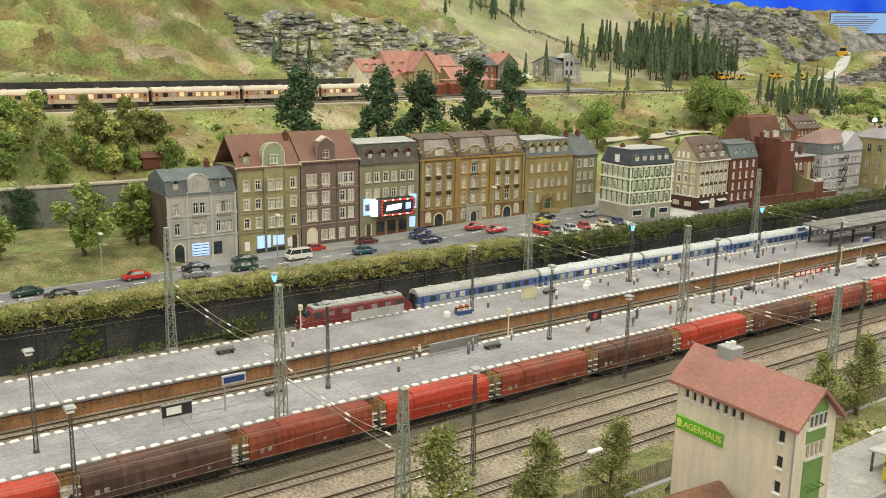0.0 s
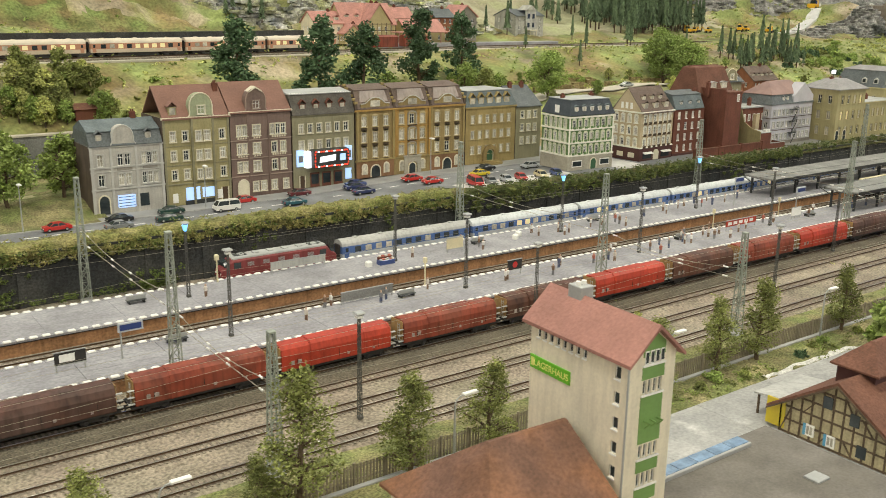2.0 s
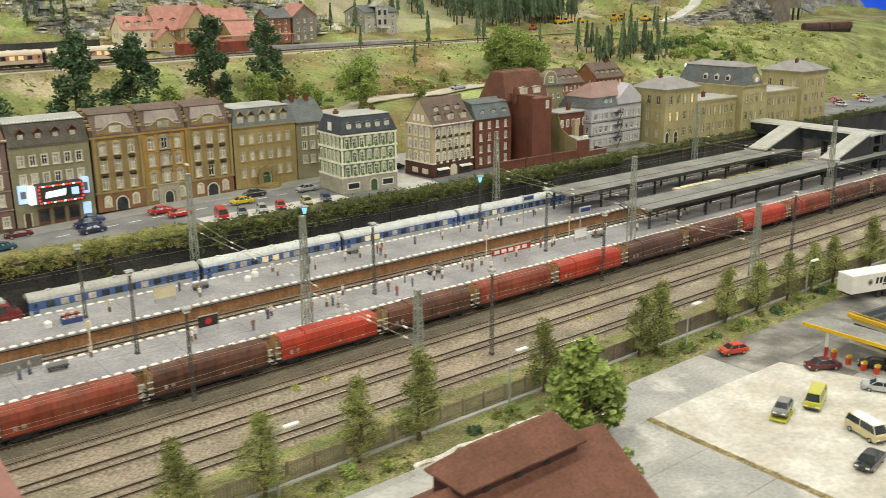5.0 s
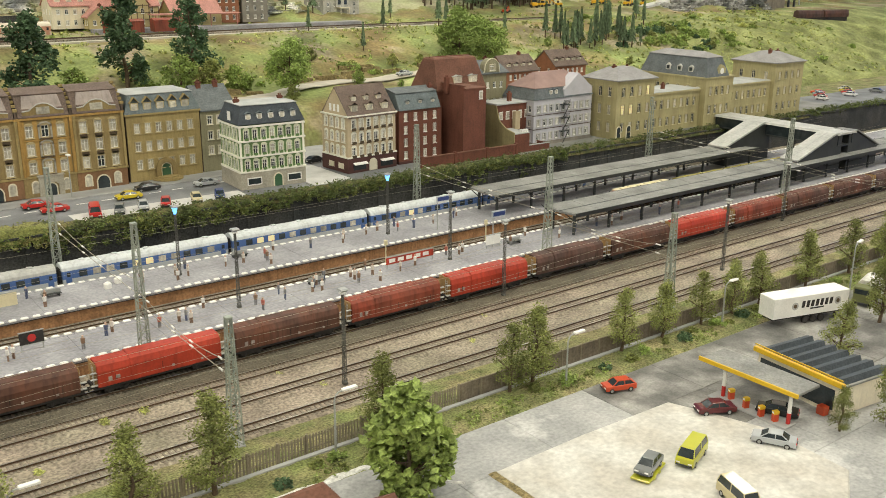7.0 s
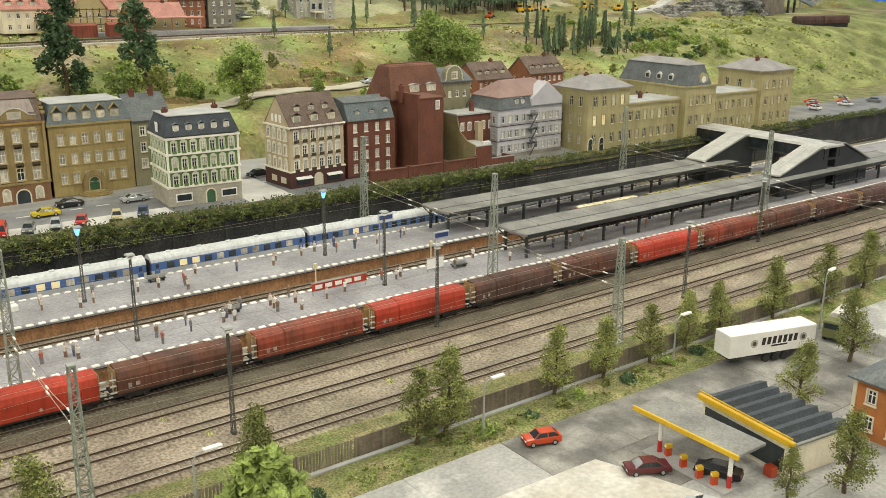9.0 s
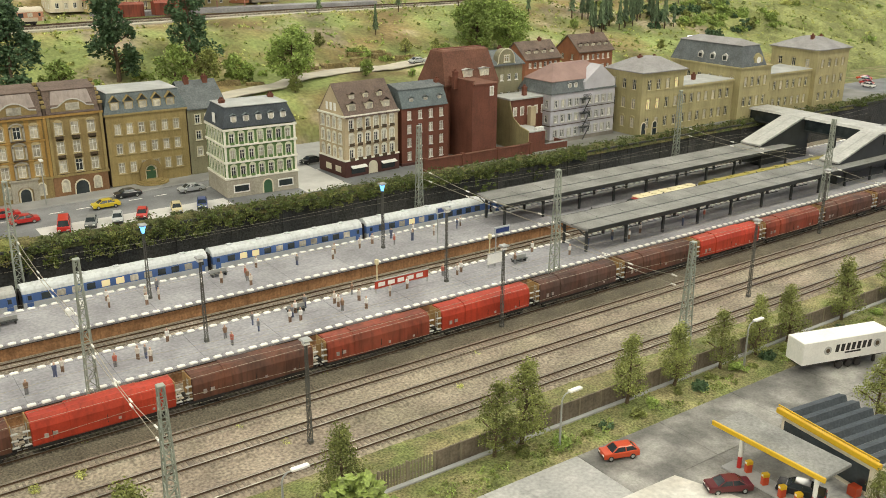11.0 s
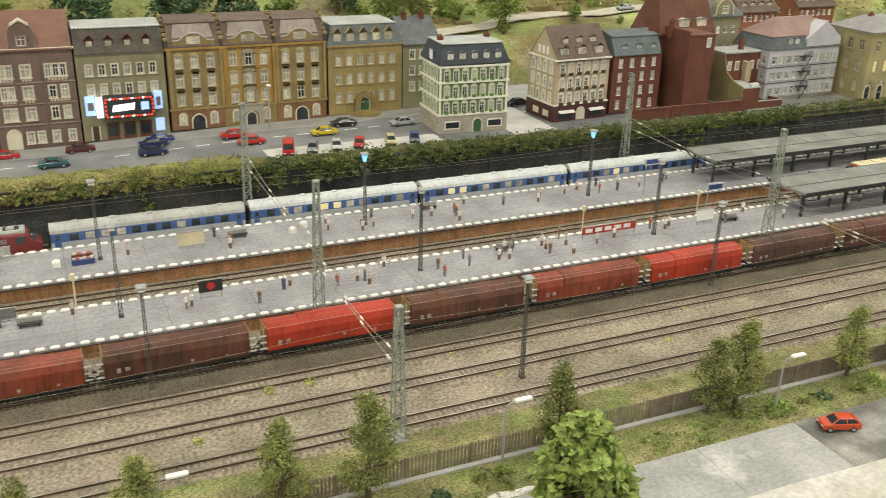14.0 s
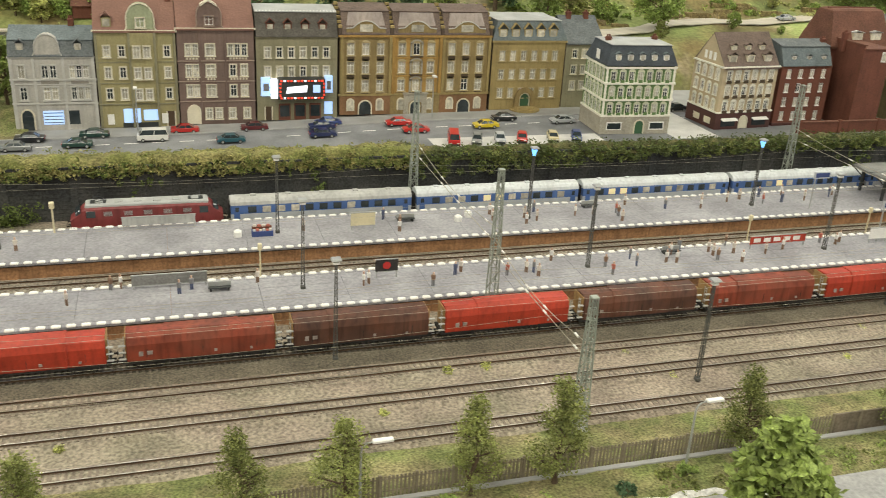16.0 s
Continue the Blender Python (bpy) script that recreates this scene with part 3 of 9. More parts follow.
# ---- hills ----
PROFILES = [
    (-40, [(150, 8), (187, 8), (187.5, 15.6), (195, 22), (203, 28.3), (222, 28.6), (228, 33), (262, 38), (300, 52), (340, 65), (430, 74)]),
    (52, [(150, 8), (187, 8), (187.5, 15.6), (195, 22), (205, 28.3), (226, 28.6), (230, 32), (262, 37), (300, 51), (340, 64), (430, 74)]),
    (62, [(150, 8), (166, 8), (176, 14), (190, 18), (207, 28.3), (228, 28.6), (233, 31), (262, 36), (300, 50), (340, 63), (430, 74)]),
    (120, [(150, 8), (166, 8), (176, 16), (190, 18.5), (212, 28.3), (240, 28.6), (255, 30), (285, 41), (310, 54), (350, 68), (430, 80)]),
    (200, [(150, 8), (160, 8), (172, 16), (184, 18.2), (195, 18.6), (212, 25), (224, 28.4), (245, 28.6), (278, 30), (303, 43), (340, 58), (400, 74), (430, 78)]),
    (280, [(150, 8), (165, 8.3), (178, 17.5), (190, 18.8), (205, 23), (222, 28.4), (245, 28.6), (290, 36), (330, 53), (362, 72), (430, 80)]),
    (340, [(150, 8), (165, 8.6), (179, 15.5), (193, 20.5), (206, 25), (222, 28.3), (245, 30.5), (262, 32.2), (275, 34), (300, 45), (330, 58), (362, 73), (430, 77)]),
    (385, [(150, 8), (165, 9), (180, 14), (195, 22), (206, 26), (222, 28.2), (232, 30), (245, 32), (262, 33.5), (275, 39), (300, 52), (320, 60), (345, 65), (430, 66)]),
    (420, [(150, 8), (168, 9), (184, 15), (198, 22), (208, 25.5), (222, 28.2), (231, 29), (239, 36), (266, 39), (280, 44), (300, 55), (320, 61), (345, 65), (430, 66)]),
    (434, [(150, 8), (168, 9), (184, 15), (198, 22), (208, 25.5), (222, 28.2), (231, 29), (240, 43), (256, 45), (270, 41), (280, 44), (300, 55), (320, 61), (345, 65), (430, 66)]),
    (444, [(150, 8), (168, 9), (186, 15), (200, 22), (210, 25.5), (225, 28.4), (270, 30.5), (285, 40), (305, 55), (325, 61), (345, 64), (430, 65)]),
    (600, [(150, 8), (168, 9), (186, 15), (200, 22), (210, 25.5), (225, 28.4), (270, 30.5), (285, 40), (305, 55), (325, 61), (345, 64), (430, 65)]),
]


SPUR = [(-40, 53), (40, 50), (59, 46.8), (72, 44.6), (84, 43.2), (96, 40.4), (111, 34.6), (120, 30.5), (130, 25)]


def hill(x, y):
    for (xa, ka), (xb, kb) in zip(PROFILES, PROFILES[1:]):
        if x <= xb:
            t = smoothstep(xa, xb, x) if xb - xa < 20 else (x - xa) / (xb - xa)
            z = lerp_knots(ka, y) * (1 - t) + lerp_knots(kb, y) * t
            break
    else:
        z = lerp_knots(PROFILES[-1][1], y)
    rough = smoothstep(166, 190, y) * (0.35 + smoothstep(255, 300, y))
    flat = 1.0 - 0.9 * smoothstep(204, 210, y) * (1 - smoothstep(240, 252 + 16 * smoothstep(290, 320, x), y))
    z += rough * flat * (3.0 * nz(x, y, 26, 1) + 1.6 * nz(x, y, 11, 2) + 0.7 * nz(x, y, 4.5, 3) + 0.35 * nz(x, y, 2.6, 5))
    if x > 330 and y < 212:
        z += smoothstep(330, 350, x) * smoothstep(172, 182, y) * (1 - smoothstep(202, 212, y)) * 1.5 * (0.3 - abs(nz(x * 0.5 + y, y * 0.3, 7, 31))) * 2
    if y > 246:
        k = smoothstep(246, 276, y) * (0.8 + 0.95 * smoothstep(266, 290, y) * (1 - smoothstep(95, 125, x)) + 0.2 * smoothstep(95, 125, x)) * (1 - 0.8 * smoothstep(225, 245, x) * (1 - smoothstep(345, 375, x)))
        u, v = x - y + 9 * nz(x, y, 30, 6), x + 1.15 * y + 9 * nz(x, y, 24, 8)
        z += k * (10.0 * (0.42 - abs(nz(u * 0.35, v, 24, 7)) ** 0.8) + 4.5 * (0.35 - abs(nz(u * 0.5, v, 11, 9)) ** 0.85) + (0.6 + 2.4 * (1 - smoothstep(112, 132, x))) * (0.32 - abs(nz(u * 0.6, v, 8.5, 13)) ** 0.7) * 1.6 + 1.2 * nz(u * 0.6, v, 5, 4))
    if y > 241 and x < 130:
        yc = 264 + 5 * nz(x, 0, 13, 42)
        zc = lerp_knots(SPUR, x) + 1.6 * nz(x, 0, 6, 41)
        t = (y - 241) / (yc - 241)
        if t < 1:
            s = 28.5 + (zc - 28.5) * (0.75 * t + 0.25 * t * t) - 5.0 * t * (1 - t) * (1 + 2.2 * (0.5 - abs(nz(x + 0.4 * y, y * 0.35, 8, 43)))) + 0.8 * nz(x, y, 4, 44) * (1 - t)
        else:
            s = zc - 1.0 * (y - yc)
        z = max(z, s)
    if y < 166 and x < 170:
        z -= 3.5 * (1 - smoothstep(158, 166, y)) * (1 - smoothstep(150, 170, x))
    return z


def rocky(x, y):
    """How far a place belongs to the bare rock faces."""
    a = smoothstep(116, 130, x) * (1 - smoothstep(215, 235, x)) * smoothstep(258, 268, y) * (1 - smoothstep(304, 322, y))
    b = smoothstep(345, 380, x) * smoothstep(262, 275, y) * (1 - smoothstep(316, 330, y))
    c = smoothstep(366, 384, x) * (1 - smoothstep(438, 444, x)) * smoothstep(230, 233, y) * (1 - smoothstep(241, 250, y))
    return max(a, b, c) * smoothstep(-0.35, 0.1, nz(x, y, 14, 11) + 0.15)


def hill_z(x, y):
    z = hill(x, y)
    r = rocky(x, y)
    if r > 0.02:
        s = z * 0.55
        step = math.floor(s) + smoothstep(0.55, 1.0, s - math.floor(s))
        z = z * (1 - r) + r * (step / 0.55 + 1.3 * noise.turbulence(Vector((x / 6, y / 6, 3)), 3, False))
    return z


xs = [-40 + 1.6 * i for i in range(398)]
ys = [165.0 + 1.35 * i for i in range(196)]
hg = G()
ids = [hg.pts([(x, y, hill_z(x, y) if y > 166 else 7.0) for x in xs]) for y in ys]
for j in range(len(ys) - 1):
    for i in range(len(xs) - 1):
        jx, jy = xs[i] + 6 * nz(xs[i], ys[j], 6, 21), ys[j] + 5 * nz(xs[i], ys[j], 6, 22)
        # Slot 5 is the spur's face below its crest, with shade in its colour.
        hg.slot = (4 if xs[i] > 300 else 1) if rocky(xs[i], ys[j]) > 0.4 else 5 if jx < 118 and 246 < jy < 259 and hill(xs[i], ys[j]) < lerp_knots(SPUR, xs[i]) - 2.2 else 2 if 228 < jx < 352 and jy > 262 else 3 if jx > 336 and jy < 226 else 0
        hg.face(ids[j][i], ids[j][i + 1], ids[j + 1][i + 1], ids[j + 1][i])
whole("hillside", hg, [M_HILL, M_ROCK, M_DOME, M_SLOPE, M_QUARRY, M_SPURSHADE], "green and straw-coloured flocked hillside with grey rock faces", "hill", kind="structure", smooth=True)
whole("rear_ground", G().box(-60, 155, 164.5, 170, 4.0, 7.9).box(155, 600, 149.2, 170, 4.0, 7.9), M_GRASS, "ground behind the houses", "ground", kind="structure")


# ---- railway vehicles ----
WHEEL = G()
for s_ in (-0.76, 0.76):
    WHEEL.cyl((0, s_ - 0.07, 0), (0, s_ + 0.07, 0), 0.46, 0.46, 14)
WHEEL.cyl((0, -0.8, 0), (0, 0.8, 0), 0.09, 0.09, 6)
WHEEL_ME = WHEEL.mesh("wheelset", M_UNDER, True)
RAIL_Z = 0.19


def bogie(parent, x, base=1.25, deep=0.95):
    b = G()
    for s in (-1, 1):
        b.bbox(-base - 0.55, base + 0.55, s * 0.98 - 0.1, s * 0.98 + 0.1, 0.42, 0.80, 0.05)
        for a in (-base, base):
            b.bbox(a - 0.2, a + 0.2, s * 1.02 - 0.14, s * 1.02 + 0.14, 0.25, 0.70, 0.04)
    b.bbox(-0.3, 0.3, -1.0, 1.0, 0.45, deep, 0.04)
    o = part("bogie", b, M_UNDER, parent, "black bogie", x=x)
    for a in (-base, base):
        part("wheelset", WHEEL_ME, None, o, x=a, z=0.46)


def buffers(g, x, s):
    for y in (-0.88, 0.88):
        g.cyl((x, y, 1.05), (x + s * 0.5, y, 1.05), 0.10, 0.10, 8)
        g.cyl((x + s * 0.5, y, 1.05), (x + s * 0.58, y, 1.05), 0.24, 0.24, 10)
    g.box(min(x, x + s * 0.45), max(x, x + s * 0.45), -0.08, 0.08, 0.85, 1.0)


HOOD = [(-1.42, 1.12), (-1.50, 1.25), (-1.52, 3.05), (-1.30, 3.75), (-0.75, 4.18), (0.75, 4.18), (1.30, 3.75), (1.52, 3.05), (1.50, 1.25), (1.42, 1.12)]
HOOD_IN = [(y * 0.955, 1.12 + (z - 1.12) * 0.965) for y, z in HOOD]


def hood_wagon(x, colour):
    """A covered coil wagon with three telescoping hoods; x is its left end, 16.0 long over the body."""
    w = thing("covered_goods_wagon", {"red": "bright red covered goods wagon with telescoping hoods", "rust": "faded rusty red covered goods wagon with hoods",
              "brown": "weathered brown covered goods wagon with hoods", "dark": "dark brown weathered covered goods wagon with hoods"}[colour] + " on the track", "goods wagon", x, Y_F, RAIL_Z, group="goods train")
    m = M_WAG[colour]
    L = 15.5
    part("underframe", G().box(0.0, L, -1.35, 1.35, 0.88, 1.12).box(0.6, L - 0.6, -0.5, 0.5, 0.62, 0.9), M_UNDER, w)
    for a, b, prof in ((0.45, 4.3, HOOD_IN), (4.1, 11.5, HOOD), (11.3, L - 0.45, HOOD_IN)):
        h = G().along_x(prof, a, b, 0.012)
        for xr in ((a + 0.1, a + 0.28), (b - 0.28, b - 0.1)):
            h.along_x([(y * 1.012, z + (0.02 if z > 2 else 0)) for y, z in prof], *xr)
        o = part("hood", h, m, w)
        for s in (-1, 1):
            part("grab_handle", G().bar((0, 0, 0), (0, 0, 0.9), 0.03), M_UNDER, o, x=(a + b) / 2, y=s * 1.56, z=1.6)
    for xe, s in ((0.0, -1), (L, 1)):
        e = G()
        buffers(e, xe, s)
        e.box(min(xe, xe - s * 0.4), max(xe, xe - s * 0.4), -1.2, 1.2, 1.12, 1.22)
        part("buffer_beam", e, M_UNDER, w)
        lad = G()
        for yy in (-0.75, -0.35):
            lad.bar((xe - s * 0.2, yy, 1.1), (xe - s * 0.2, yy, 3.6), 0.035)
        for k in range(7):
            lad.bar((xe - s * 0.2, -0.75, 1.3 + k * 0.35), (xe - s * 0.2, -0.35, 1.3 + k * 0.35), 0.03)
        part("ladder", lad, M_CANOPYLIGHT, w)
        for k in range(3):
            part("end_step", G().bbox(min(xe - s * 0.4, xe + s * 0.3), max(xe - s * 0.4, xe + s * 0.3), -1.42, -1.1, 1.4 + k * 0.75, 1.51 + k * 0.75, 0.03), M_CANOPYLIGHT, w, "pale end step")
        part("end_panel", G().bbox(min(xe - s * 0.42, xe - s * 0.3), max(xe - s * 0.42, xe - s * 0.3), -1.2, 1.3, 1.3, 3.9, 0.03), M_OCHRE, w, "ochre end wall")
    for a, b, c, d in ((1.6, 2.0, 1.75, 2.25), (2.4, 2.9, 1.85, 2.25), (8.9, 9.2, 1.6, 1.9), (12.5, 12.75, 1.5, 1.75)):
        part("marking", G().box(a, b, -1.56 if 4 < a < 11 else -1.50, -1.44, c, d), M_MARK, w)
    for xb in (2.6, L - 2.6):
        bogie(w, xb, 0.9)
    return w


ORDER = ["brown", "red", "dark", "rust", "red", "rust", "brown", "red", "brown", "rust", "red", "dark", "brown", "red", "rust", "brown", "brown", "dark"]
FX0 = -18.15
for i, c in enumerate(ORDER):
    hood_wagon(FX0 + 0.4 + 16.56 * i, c)


def coach_profile(hw=1.41, z0=0.95, zt=4.05):
    p = [(-hw, z0), (-hw - 0.02, 2.0), (-hw, 3.0)]
    for a in range(1, 8):
        t = math.radians(180 - a * 22.5)
        p.append((hw * 0.98 * math.cos(t), 3.05 + (zt - 3.05) * math.sin(t)))
    return p + [(hw, 3.0), (hw + 0.02, 2.0), (hw, z0)]


def roof_profile(hw=1.43, zt=4.05):
    p = [(-hw, 2.98)]
    for a in range(0, 9):
        t = math.radians(180 - a * 22.5)
        p.append((hw * math.cos(t), 3.05 + (zt - 3.05) * math.sin(t)))
    return p + [(hw, 2.98)]


PANE = G().bbox(-0.58, 0.58, -0.02, 0.02, -0.46, 0.46, 0.015)
PANE_DARK = PANE.mesh("pane", M_GLASS)
PANE_CURT = PANE.mesh("pane", M_CURTAIN)
PANE_LIT = PANE.mesh("pane", M_LITWIN)


def coach(x, y, z, L, roof, band, lower, label, group, lit=0, name="railway_coach", zt=4.05, stripe=None, seed=0):
    rnd = random.Random(seed)
    c = thing(name, label, "railway coach", x, y, z, group=group)
    part("lower_body", G().along_x([(-1.40, 0.9), (-1.42, 1.05), (-1.43, 1.75), (1.43, 1.75), (1.42, 1.05), (1.40, 0.9)], 0.15, L - 0.15), lower, c, "lower body panels")
    part("window_band", G().along_x([(-1.43, 1.752), (-1.425, 2.85), (-1.41, 2.98), (1.41, 2.98), (1.425, 2.85), (1.43, 1.752)], 0.15, L - 0.15), band, c, "painted window band")
    r = G().along_x(roof_profile(zt=zt), 0.1, L - 0.1, 0.03)
    for k in range(5):
        r.bbox(3 + k * (L - 6.8) / 4, 3.8 + k * (L - 6.8) / 4, -0.35, 0.35, zt - 0.06, zt + 0.12, 0.05)
    part("roof", r, roof, c, "roof with ventilators")
    if stripe:
        part("stripe", G().box(0.2, L - 0.2, -1.445, -1.43, 1.70, 1.80), stripe, c)
    n = int((L - 4.2) / 1.9)
    for i in range(n):
        xx = 2.1 + (L - 4.2) * (i + 0.5) / n
        me = PANE_LIT if rnd.random() < lit else (PANE_CURT if rnd.random() < 0.45 else PANE_DARK)
        for s in (-1, 1):
            part("window", me, None, c, x=xx, y=s * 1.435, z=2.33)
    dr = G().bbox(-0.42, 0.42, -0.025, 0.025, -0.95, 0.95, 0.02)
    for xx in (1.0, L - 1.0):
        o = part("door", dr, band, c, x=xx, y=-1.43, z=1.97)
        part("pane", G().box(-0.25, 0.25, -0.035, -0.02, 0.1, 0.75), M_GLASS, o)
    for xe, s in ((0.15, -1), (L - 0.15, 1)):
        e = G()
        buffers(e, xe, s)
        e.bbox(min(xe, xe + s * 0.35), max(xe, xe + s * 0.35), -0.75, 0.75, 1.0, 3.3, 0.08)
        part("gangway", e, M_UNDER, c)
    part("underframe", G().box(6.5, L - 6.5, -1.1, 1.1, 0.35, 0.9), M_UNDER, c)
    for xb in (3.4, L - 3.4):
        bogie(c, xb, 1.2)
    return c


def nose_ring(x, hw, z0, zt, k):
    p = [(x, -hw, z0), (x, -hw, zt - k)]
    for a in (150, 120, 90, 60, 30):
        t = math.radians(a)
        p.append((x, hw * 0.96 * math.cos(t), zt - k + k * math.sin(t)))
    return p + [(x, hw, zt - k), (x, hw, z0)]


def loco_shell(L, lean, hw=1.45, z0=0.95, zt=3.95, k=0.55):
    return G().loft([nose_ring(lean * 0.35, hw * 0.72, z0 + 0.1, z0 + 1.1, 0.25), nose_ring(0.0, hw * 0.86, z0, z0 + 1.25, 0.3),
                     nose_ring(0.45, hw * 0.95, z0 - 0.05, z0 + 1.55, 0.3), nose_ring(lean + 0.5, hw * 0.97, z0 - 0.05, zt - 0.1, k),
                     nose_ring(lean + 1.4, hw, z0 - 0.05, zt, k), nose_ring(L - lean - 1.4, hw, z0 - 0.05, zt, k), nose_ring(L - lean - 0.5, hw * 0.97, z0 - 0.05, zt - 0.1, k),
                     nose_ring(L - 0.45, hw * 0.95, z0 - 0.05, z0 + 1.55, 0.3), nose_ring(L, hw * 0.86, z0, z0 + 1.25, 0.3)])


def locomotive(x, y, L, body, label, group, roof_m, stripe_m, electric, lower_m=None):
    l = thing("locomotive", label, "locomotive", x, y, RAIL_Z, group=group)
    part("body", loco_shell(L, 1.3), body, l)
    part("skirt", G().bbox(0.6, L - 0.6, -1.47, 1.47, 0.62, 1.02, 0.06), lower_m or M_GREYSTEEL, l, "pale lower skirt")
    if stripe_m:
        part("stripe", G().box(1.2, L - 1.2, -1.475, -1.455, 1.02, 1.16).box(1.2, L - 1.2, -1.475, -1.455, 2.28, 2.42), stripe_m, l, "cream stripes")
        part("upper_body", G().box(2.0, L - 2.0, -1.478, -1.455, 2.42, 3.35), stripe_m, l, "cream upper panels")
    r = G().bbox(1.9, L - 1.9, -1.22, 1.22, 3.62, 4.02, 0.14)
    for i in range(6):
        xx = 3.2 + i * (L - 7.4) / 5
        r.bbox(xx, xx + 1.0, -0.6, 0.6, 4.0, 4.2, 0.06)
    part("roof", r, roof_m, l, "roof with equipment boxes")
    for s, xe in ((-1, 0.95), (1, L - 0.95)):
        o = part("cab", G().loft([nose_ring(xe + s * 0.32, 1.28, 2.56, 3.15, 0.2), nose_ring(xe - s * 0.35, 1.36, 2.56, 3.62, 0.3)] if s < 0 else
                                 [nose_ring(xe - s * 0.35, 1.36, 2.56, 3.62, 0.3), nose_ring(xe + s * 0.32, 1.28, 2.56, 3.15, 0.2)]), M_GLASS, l, "dark windscreen")
    for xx in (2.6, L - 2.6):
        part("cab_window", PANE_DARK, None, l, x=xx, y=-1.47, z=2.75)
    for i in range(5):
        v = G()
        for k in range(6):
            v.box(-0.55, 0.55, -0.03, 0.02, k * 0.11, k * 0.11 + 0.05)
        part("grille", v, M_GREYSTEEL if electric else M_DARKSTEEL, l, x=4.8 + i * (L - 9.6) / 4, y=-1.47, z=2.45)
    for xe, s in ((0.0, -1), (L, 1)):
        e = G()
        buffers(e, xe, s)
        part("buffers", e, M_UNDER, l)
        for yy in (-0.95, 0.95):
            part("headlight", G().cyl((0, 0, 0), (s * 0.12, 0, 0), 0.17, 0.15, 10), M_WHITE, l, x=xe - s * 0.12, y=yy, z=1.6)
    for xb in (4.2, L - 4.2):
        bogie(l, xb, 1.7)
        part("wheelset", WHEEL_ME, None, l, x=xb, z=0.46)
    if electric:
        for xp, up in ((3.6, 1), (L - 3.6, -1)):
            p = G()
            for yy in (-0.5, 0.5):
                p.bar((xp - 0.9, yy, 4.05), (xp + 0.8 * up, yy * 0.8, 4.45), 0.04)
                p.bar((xp + 0.8 * up, yy * 0.8, 4.45), (xp - 0.6 * up, yy * 0.6, 4.75), 0.035)
            p.bar((xp - 0.6 * up, -0.9, 4.78), (xp - 0.6 * up, 0.9, 4.78), 0.05)
            p.box(xp - 1, xp + 1, -0.6, 0.6, 4.0, 4.1)
            part("pantograph", p, M_DARKSTEEL, l)
    return l


# blue express below the retaining wall
locomotive(57.8, Y_U, 19.9, M_LOCORED, "dull red electric locomotive at the platform", "blue express train", M_ROOFGREY, None, True, M_LOCORED)
for i in range(6):
    coach(78.6 + i * 26.95, Y_U, RAIL_Z, 26.4, M_COACHROOF if i else M_CANOPYLIGHT, M_COACHBLUE, M_COACHGREY, "blue and pale grey express coach with a silver roof", "blue express train", lit=0.0 if i == 0 else 0.10, seed=i)
# red and cream diesel with green coaches, waiting under the canopies
locomotive(206.0, Y_T, 19.6, M_DIESELRED, "red and cream diesel locomotive under the canopy", "green train", M_CREAM, M_CREAM, False, M_COACHGREY)
for i in range(3):
    coach(226.3 + i * 26.3, Y_T, RAIL_Z, 25.8, M_OLIVE, M_CREAM, M_GREEN, "green and cream coach with an olive roof", "green train", seed=20 + i)


# ---- lattice masts ----
def lattice(h, w0, w1, n, r=0.055, leg=0.09):
    g = G()
    P = lambda i, k: (lambda w: ((-w, -w), (w, -w), (w, w), (-w, w))[k] + (h * i / n,))(w0 + (w1 - w0) * i / n)
    for k in range(4):
        g.bar(P(0, k), P(n, k), leg)
    for i in range(n):
        for k in range(4):
            j = (k + 1) % 4
            if (i + k) % 2:
                g.bar(P(i, k), P(i + 1, j), r)
            else:
                g.bar(P(i, j), P(i + 1, k), r)
            g.bar(P(i + 1, k), P(i + 1, j), r)
    return g


def mast(x, y, z, h):
    m = thing("catenary_mast", "grey green lattice catenary mast", "mast", x, y, z, group="catenary masts")
    part("foot", G().bbox(-0.75, 0.75, -0.75, 0.75, -0.1, 0.35, 0.06), M_WALKWAY, m, "pale concrete foot")
    part("lattice_tower", lattice(h - 0.3, 0.60, 0.26, 13), M_STEEL, m, z=0.3)
    part("cap", G().bbox(-0.36, 0.36, -0.36, 0.36, 0, 0.2, 0.05), M_STEEL, m, z=h)
    return m


INSULATOR = G().cyl((0, -0.4, 0), (0, 0.4, 0), 0.11, 0.11, 8).mesh("insulator", M_WHITE)
MX = (39.2, 106.4, 173.4, 240.6)
for x in MX:
    mast(x, 66.1, -0.3, 14.0)
    mast(x, 91.3, -0.3, 17.8)
    mast(x, 127.7, -0.3, 18.0)
    # spans across the tracks, with pale insulators
    s = thing("cross_span", "thin cross span wires with pale insulators between masts", "wire", x, 0, 0, group="cross spans")
    for a, b, ha, hb, sag in ((66.1, 91.3, 9.0, 9.0, 1.2), (66.1, 91.3, 7.4, 7.4, 0.1), (91.3, 127.7, 10.5, 10.5, 1.2), (91.3, 127.7, 8.6, 8.6, 0.1)):
        w = G()
        n = 10
        q = [(0, a + (b - a) * i / n, ha + (hb - ha) * i / n - sag * math.sin(math.pi * i / n)) for i in range(n + 1)]
        w.loft([[(dx * 0.03, p[1], p[2] + dz * 0.03) for dx, dz in ((-1, -1), (1, -1), (1, 1), (-1, 1))] for p in q])
        part("wire", w, M_WIRE, s)
        for i in (1, 4, 6, 9):
            part("insulator", INSULATOR, None, s, y=q[i][1], z=q[i][2])
